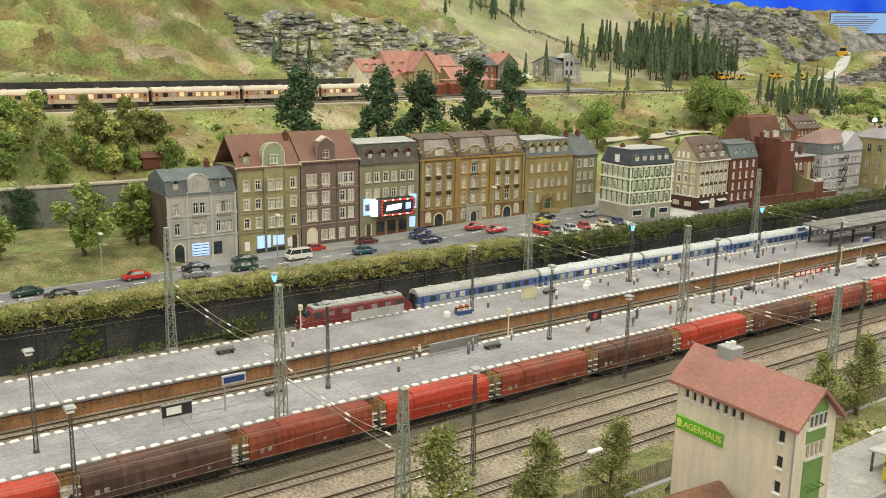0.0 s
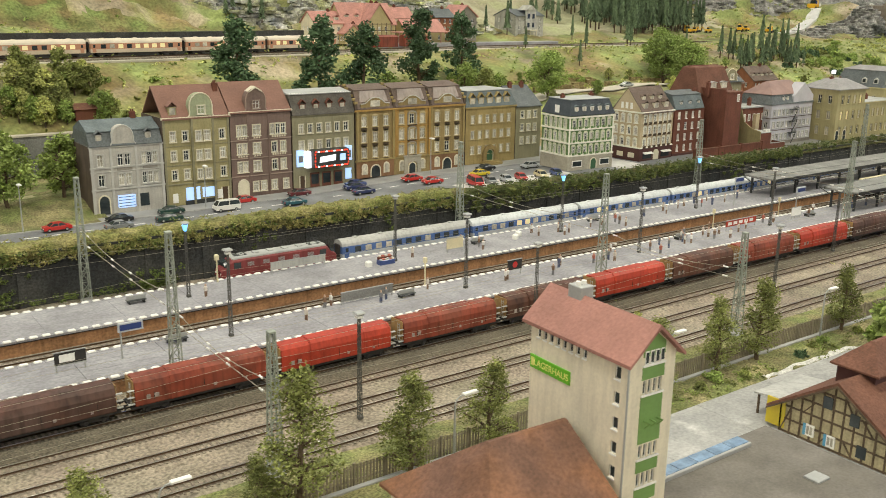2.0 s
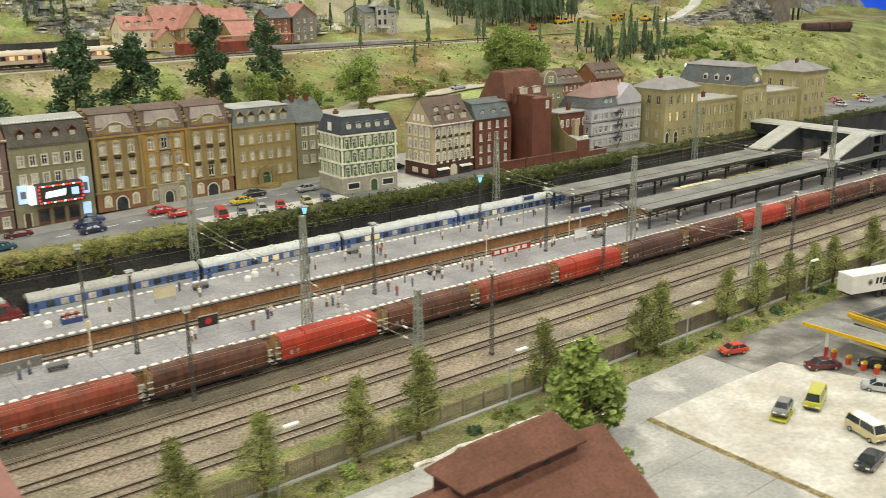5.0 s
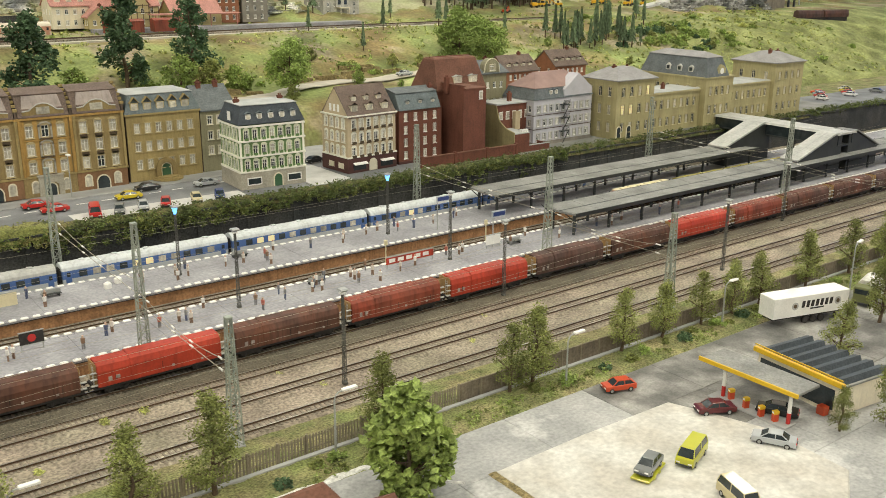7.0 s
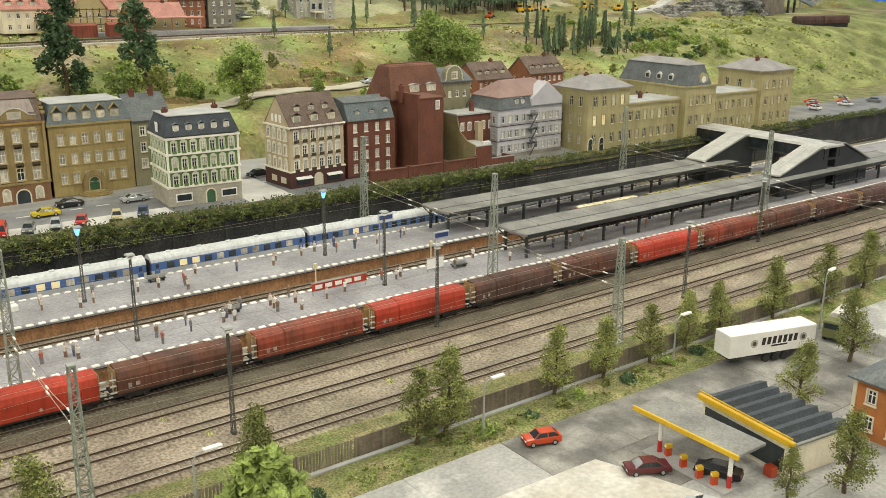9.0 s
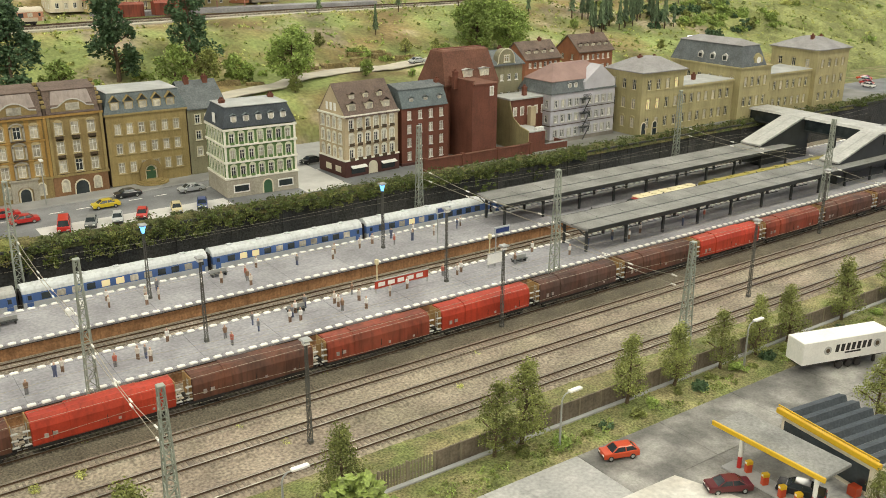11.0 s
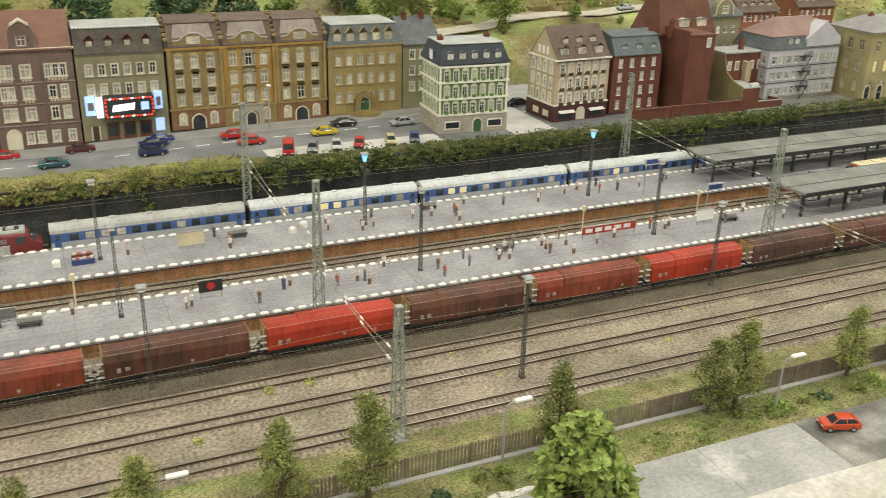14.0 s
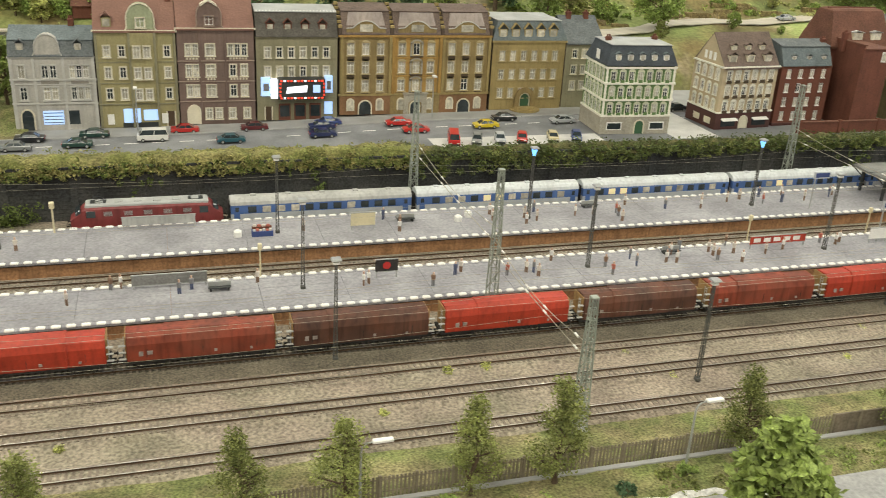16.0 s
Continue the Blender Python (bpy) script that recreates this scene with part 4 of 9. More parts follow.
for y in (Y_A, Y_B, Y_C, Y_F, Y_T, Y_U):
    w = G()
    for a, b in zip((-28.0,) + MX, MX + (308.0,)):
        n = 8
        q = [(a + (b - a) * i / n, 0, 7.6 - 0.9 * math.sin(math.pi * i / n)) for i in range(n + 1)]
        for p0, p1 in zip(q, q[1:]):
            w.bar(p0, p1, 0.016)
        w.bar((a, 0, 6.3), (b, 0, 6.3), 0.016)
    whole("contact_wire", w, M_WIRE, "thin overhead contact wire above a track", "wire", 0, y, 0, group="contact wires")


# ---- lamps ----
def platform_lamp(x, y, z, h, lit, name="platform_lamp", label="dark lattice platform lamp with a small head"):
    l = thing(name, label, "lamp", x, y, z, group="lamps on lattice posts")
    part("base", G().bbox(-0.28, 0.28, -0.28, 0.28, 0, 0.35, 0.05), M_LAMPSTEEL, l)
    part("lattice_post", lattice(h - 0.3, 0.19, 0.10, 16, 0.026, 0.045), M_LAMPSTEEL, l, z=0.3)
    part("head", G().loft([[(sx * 0.22, sy * 0.22, h) for sx, sy in ((-1, -1), (1, -1), (1, 1), (-1, 1))], [(sx * 0.55, sy * 0.5, h + 0.25) for sx, sy in ((-1, -1), (1, -1), (1, 1), (-1, 1))],
                          [(sx * 0.45, sy * 0.4, h + 0.42) for sx, sy in ((-1, -1), (1, -1), (1, 1), (-1, 1))]]), M_GREYSTEEL, l, "lamp head")
    part("diffuser", G().bbox(-0.34, 0.34, -0.3, 0.3, h - 0.22, h - 0.0, 0.03) if not lit else G().cyl((0, 0, h - 0.9), (0, 0, h), 0.18, 0.42, 10), M_BLUEGLOW if lit else M_WHITE, l, "bluish glowing lamp glass" if lit else "")
    return l


for x in (14.6, 48.5, 85.0, 121.8, 158.2):
    platform_lamp(x, 97.6, ZP, 10.8, False)
for i in range(4):
    platform_lamp(51.7 + 71.2 * (i - 1), 72.0, -0.2, 11.4, False, "yard_lamp", "tall dark lattice yard lamp")
    platform_lamp(15.1 + 71.2 * i, 83.7, -0.2, 11.3, False, "yard_lamp", "tall dark lattice yard lamp beside the goods train")
for x in (49.9, 84.3, 120.6, 158.4):
    platform_lamp(x, 115.5, ZP, 10.4, x > 100 or x < 60)


# ---- canopies ----
def canopy(x0, x1, y0, y1, z, label):
    c = thing("platform_canopy", label, "canopy", 0, 0, 0)
    ym = (y0 + y1) / 2
    roof_g = G().along_x([(y0, z), (ym, z - 0.25), (y1, z), (y1, z + 0.35), (ym, z + 0.1), (y0, z + 0.35)], x0, x1)
    for k in range(int((x1 - x0) / 6)):
        for ya, yb in ((y0, ym - 0.15), (ym + 0.15, y1)):
            xx = x0 + 0.3 + k * 6
            roof_g.loft([[(xx, ya, z + 0.36), (xx + 5.9, ya, z + 0.36), (xx + 5.9, yb, z + 0.13 if ya == y0 else z + 0.36), (xx, yb, z + 0.13 if ya == y0 else z + 0.36)],
                         [(xx, ya, z + 0.40), (xx + 5.9, ya, z + 0.40), (xx + 5.9, yb, z + 0.17 if ya == y0 else z + 0.40), (xx, yb, z + 0.17 if ya == y0 else z + 0.40)]]) if ya == y0 else \
                roof_g.loft([[(xx, ya, z + 0.13), (xx + 5.9, ya, z + 0.13), (xx + 5.9, yb, z + 0.36), (xx, yb, z + 0.36)], [(xx, ya, z + 0.17), (xx + 5.9, ya, z + 0.17), (xx + 5.9, yb, z + 0.40), (xx, yb, z + 0.40)]])
    part("roof", roof_g, M_CANOPY, c, "dark grey roofing felt")
    for y in (y0, y1):
        part("fascia", G().box(x0, x1, y - 0.12, y + 0.02, z - 0.25, z + 0.42), M_DARKSTEEL, c, "dark fascia board")
    part("valley_gutter", G().box(x0, x1, ym - 0.14, ym + 0.14, z + 0.10, z + 0.2), M_DARKSTEEL, c)
    col = G()
    col.bbox(-0.2, 0.2, -0.2, 0.2, 0, z - ZP - 0.2, 0.03)
    for s in (-1, 1):
        col.bar((0, 0, z - ZP - 1.4), (0, s * (y1 - y0) * 0.4, z - ZP - 0.1), 0.1)
    me = col.mesh("column", M_DARKSTEEL)
    n = int((x1 - x0) / 8.5)
    for i in range(n + 1):
        for yy in (ym - 2.6, ym + 2.6):
            part("column", me, None, c, x=x0 + 1 + i * (x1 - x0 - 2) / n, y=yy, z=ZP)
    return c


canopy(183.2, 300, 94.6, 102.4, 5.6, "dark butterfly roof on columns over the island platform")
canopy(181.2, 262, 112.6, 121.0, 5.6, "dark butterfly roof on columns over the far platform")

# ---- footbridge with covered stairs ----
fb = thing("footbridge", "covered grey footbridge over the tracks with sloping stair roofs", "bridge", 0, 0, 0)
part("deck", G().box(269.6, 275.6, 97.4, 131, 7.6, 8.0), M_DARKSTEEL, fb)
for xa in (269.6, 275.4):
    part("deck_side", G().box(xa, xa + 0.2, 97.4, 131, 8.0, 10.4), M_GLASS, fb, "dark glazed bridge side")
part("deck_roof", G().along_y([(268.9, 10.4), (276.3, 10.4), (275.8, 10.85), (269.4, 10.85)], 96.8, 132), M_CANOPYLIGHT, fb, "pale sheet roof")
for y in (99.4, 110.9, 120.6):
    part("deck_pier", G().bbox(271.6, 273.6, y - 0.35, y + 0.35, ZP if y != 110.9 else -0.3, 7.6, 0.05), M_DARKSTEEL, fb)
for y0, y1 in ((97.2, 101.6), (116.0, 121.0)):
    st = part("stair_house", G().along_y([(254.6, ZP), (271.5, ZP), (271.5, 10.3), (268.6, 10.3), (254.6, 6.0)], y0 + 0.3, y1 - 0.3), M_DARKSTEEL, fb, "dark enclosed stair")
    part("stair_roof", G().along_y([(253.8, 6.1), (268.4, 10.6), (271.0, 10.6), (271.0, 10.95), (268.2, 10.95), (253.8, 6.45)], y0, y1), M_CANOPYLIGHT, st, "pale sloping sheet roof")
    part("roof_joint", G().bar((253.9, (y0 + y1) / 2, 6.47), (268.3, (y0 + y1) / 2, 10.97), 0.07), M_GREYSTEEL, st)
st = part("stair_house", G().along_y([(274.4, ZP), (287.6, ZP), (287.6, 6.0), (277.6, 10.3), (274.4, 10.3)], 97.5, 101.3), M_DARKSTEEL, fb, "dark enclosed stair")
part("stair_roof", G().along_y([(274.6, 10.6), (277.6, 10.6), (288.2, 6.1), (288.2, 6.4), (277.6, 10.9), (274.6, 10.9)], 97.2, 101.6), M_CANOPY, st, "dark sloping roof")

# ---- houses ----
WALLS = {
    "grey": mat("grey_render", (0.46, 0.44, 0.40), 0.9, var=0.12, size=3, fine=0.1, streak=0.15),
    "olive": mat("olive_render", (0.35, 0.31, 0.16), 0.9, var=0.12, size=3, fine=0.1, streak=0.15),
    "mauve": mat("brown_mauve_render", (0.20, 0.14, 0.12), 0.9, var=0.12, size=3, fine=0.1, streak=0.15),
    "sage": mat("sage_gable_render", (0.34, 0.37, 0.24), 0.9, var=0.12, size=3, fine=0.1, streak=0.15),
    "mauvetrim": mat("pale_mauve_stone", (0.33, 0.25, 0.205), 0.9, var=0.14, size=2, fine=0.1),
    "russet": mat("russet_sandstone", (0.245, 0.135, 0.07), 0.9, var=0.16, size=3, fine=0.12, streak=0.2),
    "amber": mat("amber_sandstone", (0.40, 0.245, 0.075), 0.9, var=0.14, size=3, fine=0.12, streak=0.15),
    "khaki": mat("khaki_render", (0.27, 0.25, 0.16), 0.9, var=0.12, size=3, fine=0.1, streak=0.15),
    "ochre": mat("ochre_sandstone", (0.29, 0.215, 0.095), 0.9, var=0.14, size=3, fine=0.12, streak=0.2),
    "ochre2": mat("yellow_sandstone", (0.345, 0.265, 0.115), 0.9, var=0.14, size=3, fine=0.12, streak=0.2),
    "greenw": mat("sage_green_render", (0.13, 0.215, 0.08), 0.9, var=0.12, size=3),
    "infill": mat("cream_plaster_infill", (0.46, 0.40, 0.25), 0.9, var=0.18, size=2, fine=0.15, streak=0.2),
    "redbrown": mat("red_brown_brick", (0.29, 0.12, 0.065), 0.85, var=0.2, size=2),
    "sand": mat("sand_render", (0.50, 0.41, 0.27), 0.9, var=0.12, size=3),
    "brick": mat("red_brick", (0.165, 0.062, 0.04), 0.85, var=0.15, size=3, fine=0.2, fsize=0.15, streak=0.15),
    "lav": mat("lavender_render", (0.50, 0.49, 0.53), 0.9, var=0.1, size=3),
    "station": mat("station_yellow_render", (0.42, 0.37, 0.195), 0.9, var=0.12, size=4, streak=0.15),
    "tower": mat("cream_render", (0.80, 0.73, 0.575), 0.9, var=0.1, size=4, streak=0.12),
    "stone": mat("plinth_stone", (0.24, 0.22, 0.19), 0.9, var=0.2, size=2),
    "palestone": mat("pale_plinth_stone", (0.40, 0.37, 0.30), 0.9, var=0.15, size=2, fine=0.15),
    "cellar": mat("dark_red_shopfront", (0.085, 0.035, 0.03), 0.7, var=0.15),
    "orange": mat("orange_brick", (0.42, 0.16, 0.05), 0.85, var=0.15, size=2),
    "plaster": mat("yellow_plaster_infill", (0.50, 0.42, 0.22), 0.9, var=0.12, size=2),
    "backside": mat("dull_brown_fire_wall", (0.115, 0.085, 0.065), 0.9, var=0.2, size=3, streak=0.2),
}
M_TRIM = mat("cream_stone_trim", (0.70, 0.65, 0.51), 0.8, var=0.1)
M_TRIMOCHRE = mat("ochre_stone_trim", (0.45, 0.37, 0.21), 0.8, var=0.12)
M_TRIMGREEN = mat("greenish_cream_trim", (0.68, 0.69, 0.53), 0.8, var=0.12)
M_TRIMWHITE = mat("chalk_white_trim", (0.82, 0.80, 0.70), 0.8, var=0.1)
M_SPANDREL = mat("dark_spandrel", (0.085, 0.06, 0.035), 0.8, var=0.2)
M_SLATEDARK = mat("dark_mansard_slate", (0.115, 0.105, 0.09), 0.8, var=0.2, size=2, fine=0.25, bump=0.4)
M_SLATEDEEP = mat("deep_blue_slate", (0.06, 0.072, 0.085), 0.7, var=0.2, size=2, fine=0.2, bump=0.4)
M_ROOFLILAC = mat("lilac_grey_sheet_roof", (0.30, 0.29, 0.29), 0.75, var=0.15, size=3, fine=0.1, streak=0.15)
M_ATTIC = mat("pinkish_sheet_roof", (0.40, 0.34, 0.31), 0.6, var=0.15, size=2, streak=0.2)
M_TRIMGREY = mat("pale_stone_trim", (0.50, 0.49, 0.46), 0.8, var=0.1)
M_TIMBER = mat("dark_timber", (0.11, 0.078, 0.05), 0.85, var=0.3, size=1)
M_BRASS = plain("dark_door_wood", (0.08, 0.05, 0.03), 0.6)
M_GREENDOOR = plain("green_door_paint", (0.05, 0.12, 0.06), 0.5)
WIN_CACHE = {}


def facade(g, W, H, holes, deep, m):
    """A wall in the x-z plane that faces -y, with rectangular holes (x0, x1, z0, z1) and their reveals."""
    bx = sorted({0.0, W, *[h[0] for h in holes], *[h[1] for h in holes]})
    bz = sorted({0.0, H, *[h[2] for h in holes], *[h[3] for h in holes]})
    q = lambda *ps: g.quad(*[m @ Vector(p) for p in ps])
    for z0, z1 in zip(bz, bz[1:]):
        run = None
        for x0, x1 in zip(bx, bx[1:]):
            cx, cz = (x0 + x1) / 2, (z0 + z1) / 2
            solid = not any(h[0] < cx < h[1] and h[2] < cz < h[3] for h in holes)
            if solid:
                run = (run[0], x1) if run else (x0, x1)
            if (not solid or x1 == bx[-1]) and run:
                q((run[0], 0, z0), (run[1], 0, z0), (run[1], 0, z1), (run[0], 0, z1))
                run = None
    for x0, x1, z0, z1 in holes:
        q((x0, 0, z0), (x0, deep, z0), (x1, deep, z0), (x1, 0, z0))
        q((x0, 0, z1), (x1, 0, z1), (x1, deep, z1), (x0, deep, z1))
        q((x0, 0, z0), (x0, 0, z1), (x0, deep, z1), (x0, deep, z0))
        q((x1, 0, z0), (x1, deep, z0), (x1, deep, z1), (x1, 0, z1))


def window_meshes(w, h, trim, sash, pane, arch, slim=False):
    key = (slim, round(w, 2), round(h, 2), trim.name if trim else "", sash.name, pane.name, arch)
    if key not in WIN_CACHE:
        s, p = G(), G()
        if trim:
            t = 0.16
            s.box(-w / 2 - t, -w / 2, -0.09, 0.02, -0.05, h).box(w / 2, w / 2 + t, -0.09, 0.02, -0.05, h)
            s.box(-w / 2 - t, w / 2 + t, -0.10, 0.02, h, h + t)
            s.bbox(-w / 2 - t - 0.08, w / 2 + t + 0.08, -0.2, 0.03, -0.18, -0.02, 0.03)
            if arch:
                s.along_y([(-w / 2 - t, h + t), (w / 2 + t, h + t), (w / 4, h + t + 0.3), (-w / 4, h + t + 0.3)], -0.12, 0.0)
            a = s.mesh("window", trim)
        else:
            s.bbox(-w / 2 - 0.05, w / 2 + 0.05, -0.12, 0.03, -0.12, 0.0, 0.03)
            a = s.mesh("window", sash)
        f = G()
        b = 0.035 if slim else 0.09
        f.box(-w / 2, -w / 2 + b, 0.10, 0.18, 0, h).box(w / 2 - b, w / 2, 0.10, 0.18, 0, h).box(-w / 2 + b, w / 2 - b, 0.10, 0.18, 0, b).box(-w / 2 + b, w / 2 - b, 0.10, 0.18, h - b, h)
        if not slim:
            f.box(-0.04, 0.04, 0.10, 0.17, b, h - b).box(-w / 2 + b, -0.04, 0.10, 0.17, h * 0.64, h * 0.64 + 0.07).box(0.04, w / 2 - b, 0.10, 0.17, h * 0.64, h * 0.64 + 0.07)
        p.box(-w / 2, w / 2, 0.19, 0.21, 0, h)
        WIN_CACHE[key] = (a, f.mesh("sash", sash), p.mesh("pane", pane))
    return WIN_CACHE[key]


def put_windows(house, spots, m, trim, sash, rnd, arch=False, curtain=0.5, lit=0.0, slim=False):
    """Windows (x, z, w, h) on a wall with the pose m."""
    e = m.to_euler()
    for x, z, w, h in spots:
        pane = M_LITWIN if rnd.random() < lit else (M_CURTAIN if rnd.random() < curtain else M_GLASS)
        a, f, p = window_meshes(w, h, trim, sash, pane, arch, slim)
        v = m @ Vector((x, 0, z))
        o = part("window", a, None, house, x=v.x, y=v.y, z=v.z, rz=math.degrees(e.z))
        part("sash", f, None, o)
        part("pane", p, None, o)


def win_grid(W, rows, cols, w, h, z0, dz, margin=0.9):
    return [(margin + (W - 2 * margin) * (c + 0.5) / cols, z0 + r * dz, w, h) for r in range(rows) for c in range(cols)]


def gable_roof(W, D, z, rise, over=0.35, thick=0.22):
    return G().along_x([(-over, z - over * rise / (D / 2)), (D / 2, z + rise), (D + over, z - over * rise / (D / 2)), (D + over, z + thick - over * rise / (D / 2)), (D / 2, z + rise + thick * 1.3), (-over, z + thick - over * rise / (D / 2))], -0.05, W + 0.05)


def mansard(W, D, z, steep, inset, top_rise, top_in=None, over=0.2):
    top_in = D * 0.38 if top_in is None else top_in
    r = lambda i, zz: [(i, i, zz), (W - i, i, zz), (W - i, D - i, zz), (i, D - i, zz)]
    return G().loft([r(-over, z), r(-over, z + 0.12), r(inset, z + steep)]), G().loft([r(inset - 0.18, z + steep), r(inset - 0.18, z + steep + 0.12), r(inset + top_in, z + steep + 0.12 + top_rise)])


def end_gabled_mansard(W, D, z, steep, inset, rise, over=0.25):
    """A mansard between fire walls: its section is swept along the front."""
    low = G().along_x([(-over, z), (-over, z + 0.12), (inset, z + steep), (D - inset, z + steep), (D + over, z + 0.12), (D + over, z)], 0.02, W - 0.02)
    top = G().along_x([(inset - 0.2, z + steep), (inset - 0.2, z + steep + 0.12), (D / 2, z + steep + rise), (D - inset + 0.2, z + steep + 0.12), (D - inset + 0.2, z + steep)], 0.02, W - 0.02)
    return low, top


def dormer(house, x, y, z, w, h, wall_m, roof_m, rise=0.5, depth=1.6):
    d = G().box(-w / 2, w / 2, 0, depth, 0, h)
    o = part("dormer", d, wall_m, house, "small roof dormer", x=x, y=y, z=z)
    part("dormer_roof", G().along_y([(-w / 2 - 0.15, h), (0, h + rise), (w / 2 + 0.15, h), (w / 2 + 0.15, h + 0.12), (0, h + rise + 0.14), (-w / 2 - 0.15, h + 0.12)], -0.2, depth), roof_m, o)
    part("pane", G().box(-w / 2 + 0.18, w / 2 - 0.18, -0.04, -0.01, 0.2, h - 0.12), M_CURTAIN, o)


def chimney(house, x, y, z, h=1.6, m=None):
    part("chimney", G().bbox(-0.45, 0.45, -0.35, 0.35, 0, h, 0.03).box(-0.52, 0.52, -0.42, 0.42, h - 0.3, h - 0.15).cyl((0.15, 0, h), (0.15, 0, h + 0.35), 0.14).cyl((-0.2, 0, h), (-0.2, 0, h + 0.35), 0.14), m or WALLS["brick"], house, x=x, y=y, z=z)


def shell(house, W, D, H, front, left, right, wall_m, back_m=None, deep=0.22, ends=None):
    """The outer walls with their openings; the spots are windows (x, z, w, h). Returns the poses of the three walls."""
    mf, ml, mr = mul(0, 0, 0), mul(0, D, 0, -90), mul(W, 0, 0, 90)
    hole = lambda sp: [(x - w / 2, x + w / 2, z, z + h) for x, z, w, h in sp]
    g = G()
    facade(g, W, H, hole(front), deep, mf)
    part("front_wall", g, wall_m, house)
    g = G()
    facade(g, D, H, hole(left), deep, ml)
    part("side_wall", g, ends or wall_m, house)
    g = G()
    facade(g, D, H, hole(right), deep, mr)
    part("side_wall", g, ends or wall_m, house)
    g = G()
    facade(g, W, H, [], deep, mul(W, D, 0, 180))
    g.quad((0, 0, H), (W, 0, H), (W, D, H), (0, D, H))
    g.box(0.4, W - 0.4, 0.4, D - 0.4, 0.1, H - 0.1)
    part("rear_wall", g, back_m or wall_m, house)
    return mf, ml, mr


def band(house, W, z, h=0.25, proud=0.14, m=None, D=None, name="cornice"):
    g = G().bbox(-proud, W + proud, -proud, 0.0, z, z + h, 0.03)
    if D:
        g.box(-proud, -0.0, 0.0, D, z, z + h).box(W, W + proud, 0.0, D, z, z + h)
    part(name, g, m or M_TRIM, house)


ZS = 8.12
YH = 154.0


def town_house(name, label, x, W, D, rows, cols, w, h, z0, dz, H, wall_m, trim, seed, skip=(), curtain=0.5, extra=(), ends=None, y=YH):
    rnd = random.Random(seed)
    drop = fall(x + W / 2)
    hs = thing(name, label, "house", x, y, ZS + drop, group="row of town houses")
    hs.scale = (1, 1, (H - drop - 0.4) / H)
    sp = [s for i, s in enumerate(win_grid(W, rows, cols, w, h, z0, dz)) if i not in skip] + list(extra)
    mf, ml, mr = shell(hs, W, D, H, sp, [], [], wall_m, ends=ends or WALLS["backside"])
    put_windows(hs, sp, mf, trim, M_WHITE, rnd, curtain=curtain)
    return hs, rnd


def door(house, x, w, h, m, arch=True, y=0.0, z=0.05):
    g = G().bbox(-w / 2, w / 2, -0.06, 0.05, 0, h, 0.03)
    if arch:
        g.along_y([(w / 2 * math.cos(math.radians(a)), h + w / 2 * math.sin(math.radians(a))) for a in range(0, 181, 30)], -0.05, 0.05)
    o = part("door", g, m, house, x=x, y=y, z=z)
    f = G().box(-w / 2 - 0.2, -w / 2, -0.12, 0.04, 0, h).box(w / 2, w / 2 + 0.2, -0.12, 0.04, 0, h)
    n = 8
    for i in range(n):
        a, b = math.radians(180 * i / n), math.radians(180 * (i + 1) / n)
        ri, ro = w / 2, w / 2 + 0.22
        if arch:
            f.along_y([(ri * math.cos(a), h + ri * math.sin(a)), (ro * math.cos(a), h + ro * math.sin(a)), (ro * math.cos(b), h + ro * math.sin(b)), (ri * math.cos(b), h + ri * math.sin(b))], -0.12, 0.0)
    part("door_surround", f, M_TRIM, o)


def curved_gable(house, x, z, w, h, m, trim, win=True):
    """A curved attic gable over the eaves."""
    pts = [(-w / 2 - 0.35, 0), (-w / 2, 0.5)] + [(w / 2 * math.cos(math.radians(a)), h - w / 2 + w / 2 * math.sin(math.radians(a))) for a in range(180, -1, -20)] + [(w / 2, 0.5), (w / 2 + 0.35, 0)]
    o = part("attic_gable", G().along_y(pts, -0.12, 1.6), m, house, "curved attic gable", x=x, z=z)
    rim = G()
    for p, q in zip(pts, pts[1:]):
        rim.cyl((p[0], -0.14, p[1]), (q[0], -0.14, q[1]), 0.11, 0.11, 6)
    part("gable_rim", rim, trim, o)
    if win:
        a, f, p = window_meshes(1.3, 1.3, trim, M_WHITE, M_GLASS, False)
        q = part("window", a, None, o, y=-0.24, z=0.55)
        part("sash", f, None, q)
        part("pane", p, None, q)


# 1: small grey house
hs, rnd = town_house("town_house", "narrow grey town house with a slate roof and shop front", 48.2, 12.5, 10, 0, 4, 1.05, 1.75, 4.4, 2.9, 10.1, WALLS["grey"], M_TRIMGREY, 1,
                     extra=[(x, 4.2 + 2.95 * r, w, 1.75) for r in range(2) for x, w in ((1.7, 1.0), (5.1, 0.95), (6.3, 0.95), (9.1, 0.8), (10.1, 0.8), (11.1, 0.8))])
for z in (3.6, 6.85, 9.9):
    band(hs, 12.5, z, m=M_TRIMGREY)
band(hs, 12.5, 6.3, 0.12, 0.1, M_TRIMGREY)
for x0, x1 in ((0.0, 0.5), (3.3, 3.7), (7.6, 8.0), (12.0, 12.5)):
    part("pilaster", G().bbox(x0, x1, -0.13, 0.0, 0.0, 9.9, 0.03), M_TRIMGREY, hs)
for x0 in (5.7, 10.1):
    part("sill_panel", G().bbox(x0 - 1.3, x0 + 1.3, -0.1, 0.0, 6.42, 6.82, 0.03), WALLS["stone"], hs)
lo, to = end_gabled_mansard(12.5, 10, 10.1, 2.0, 1.1, 1.5)
part("mansard_roof", lo, M_SLATE, hs), part("upper_roof", to, M_SLATEBLUE, hs)
curved_gable(hs, 5.7, 10.2, 3.6, 2.9, WALLS["grey"], M_TRIMGREY, False)
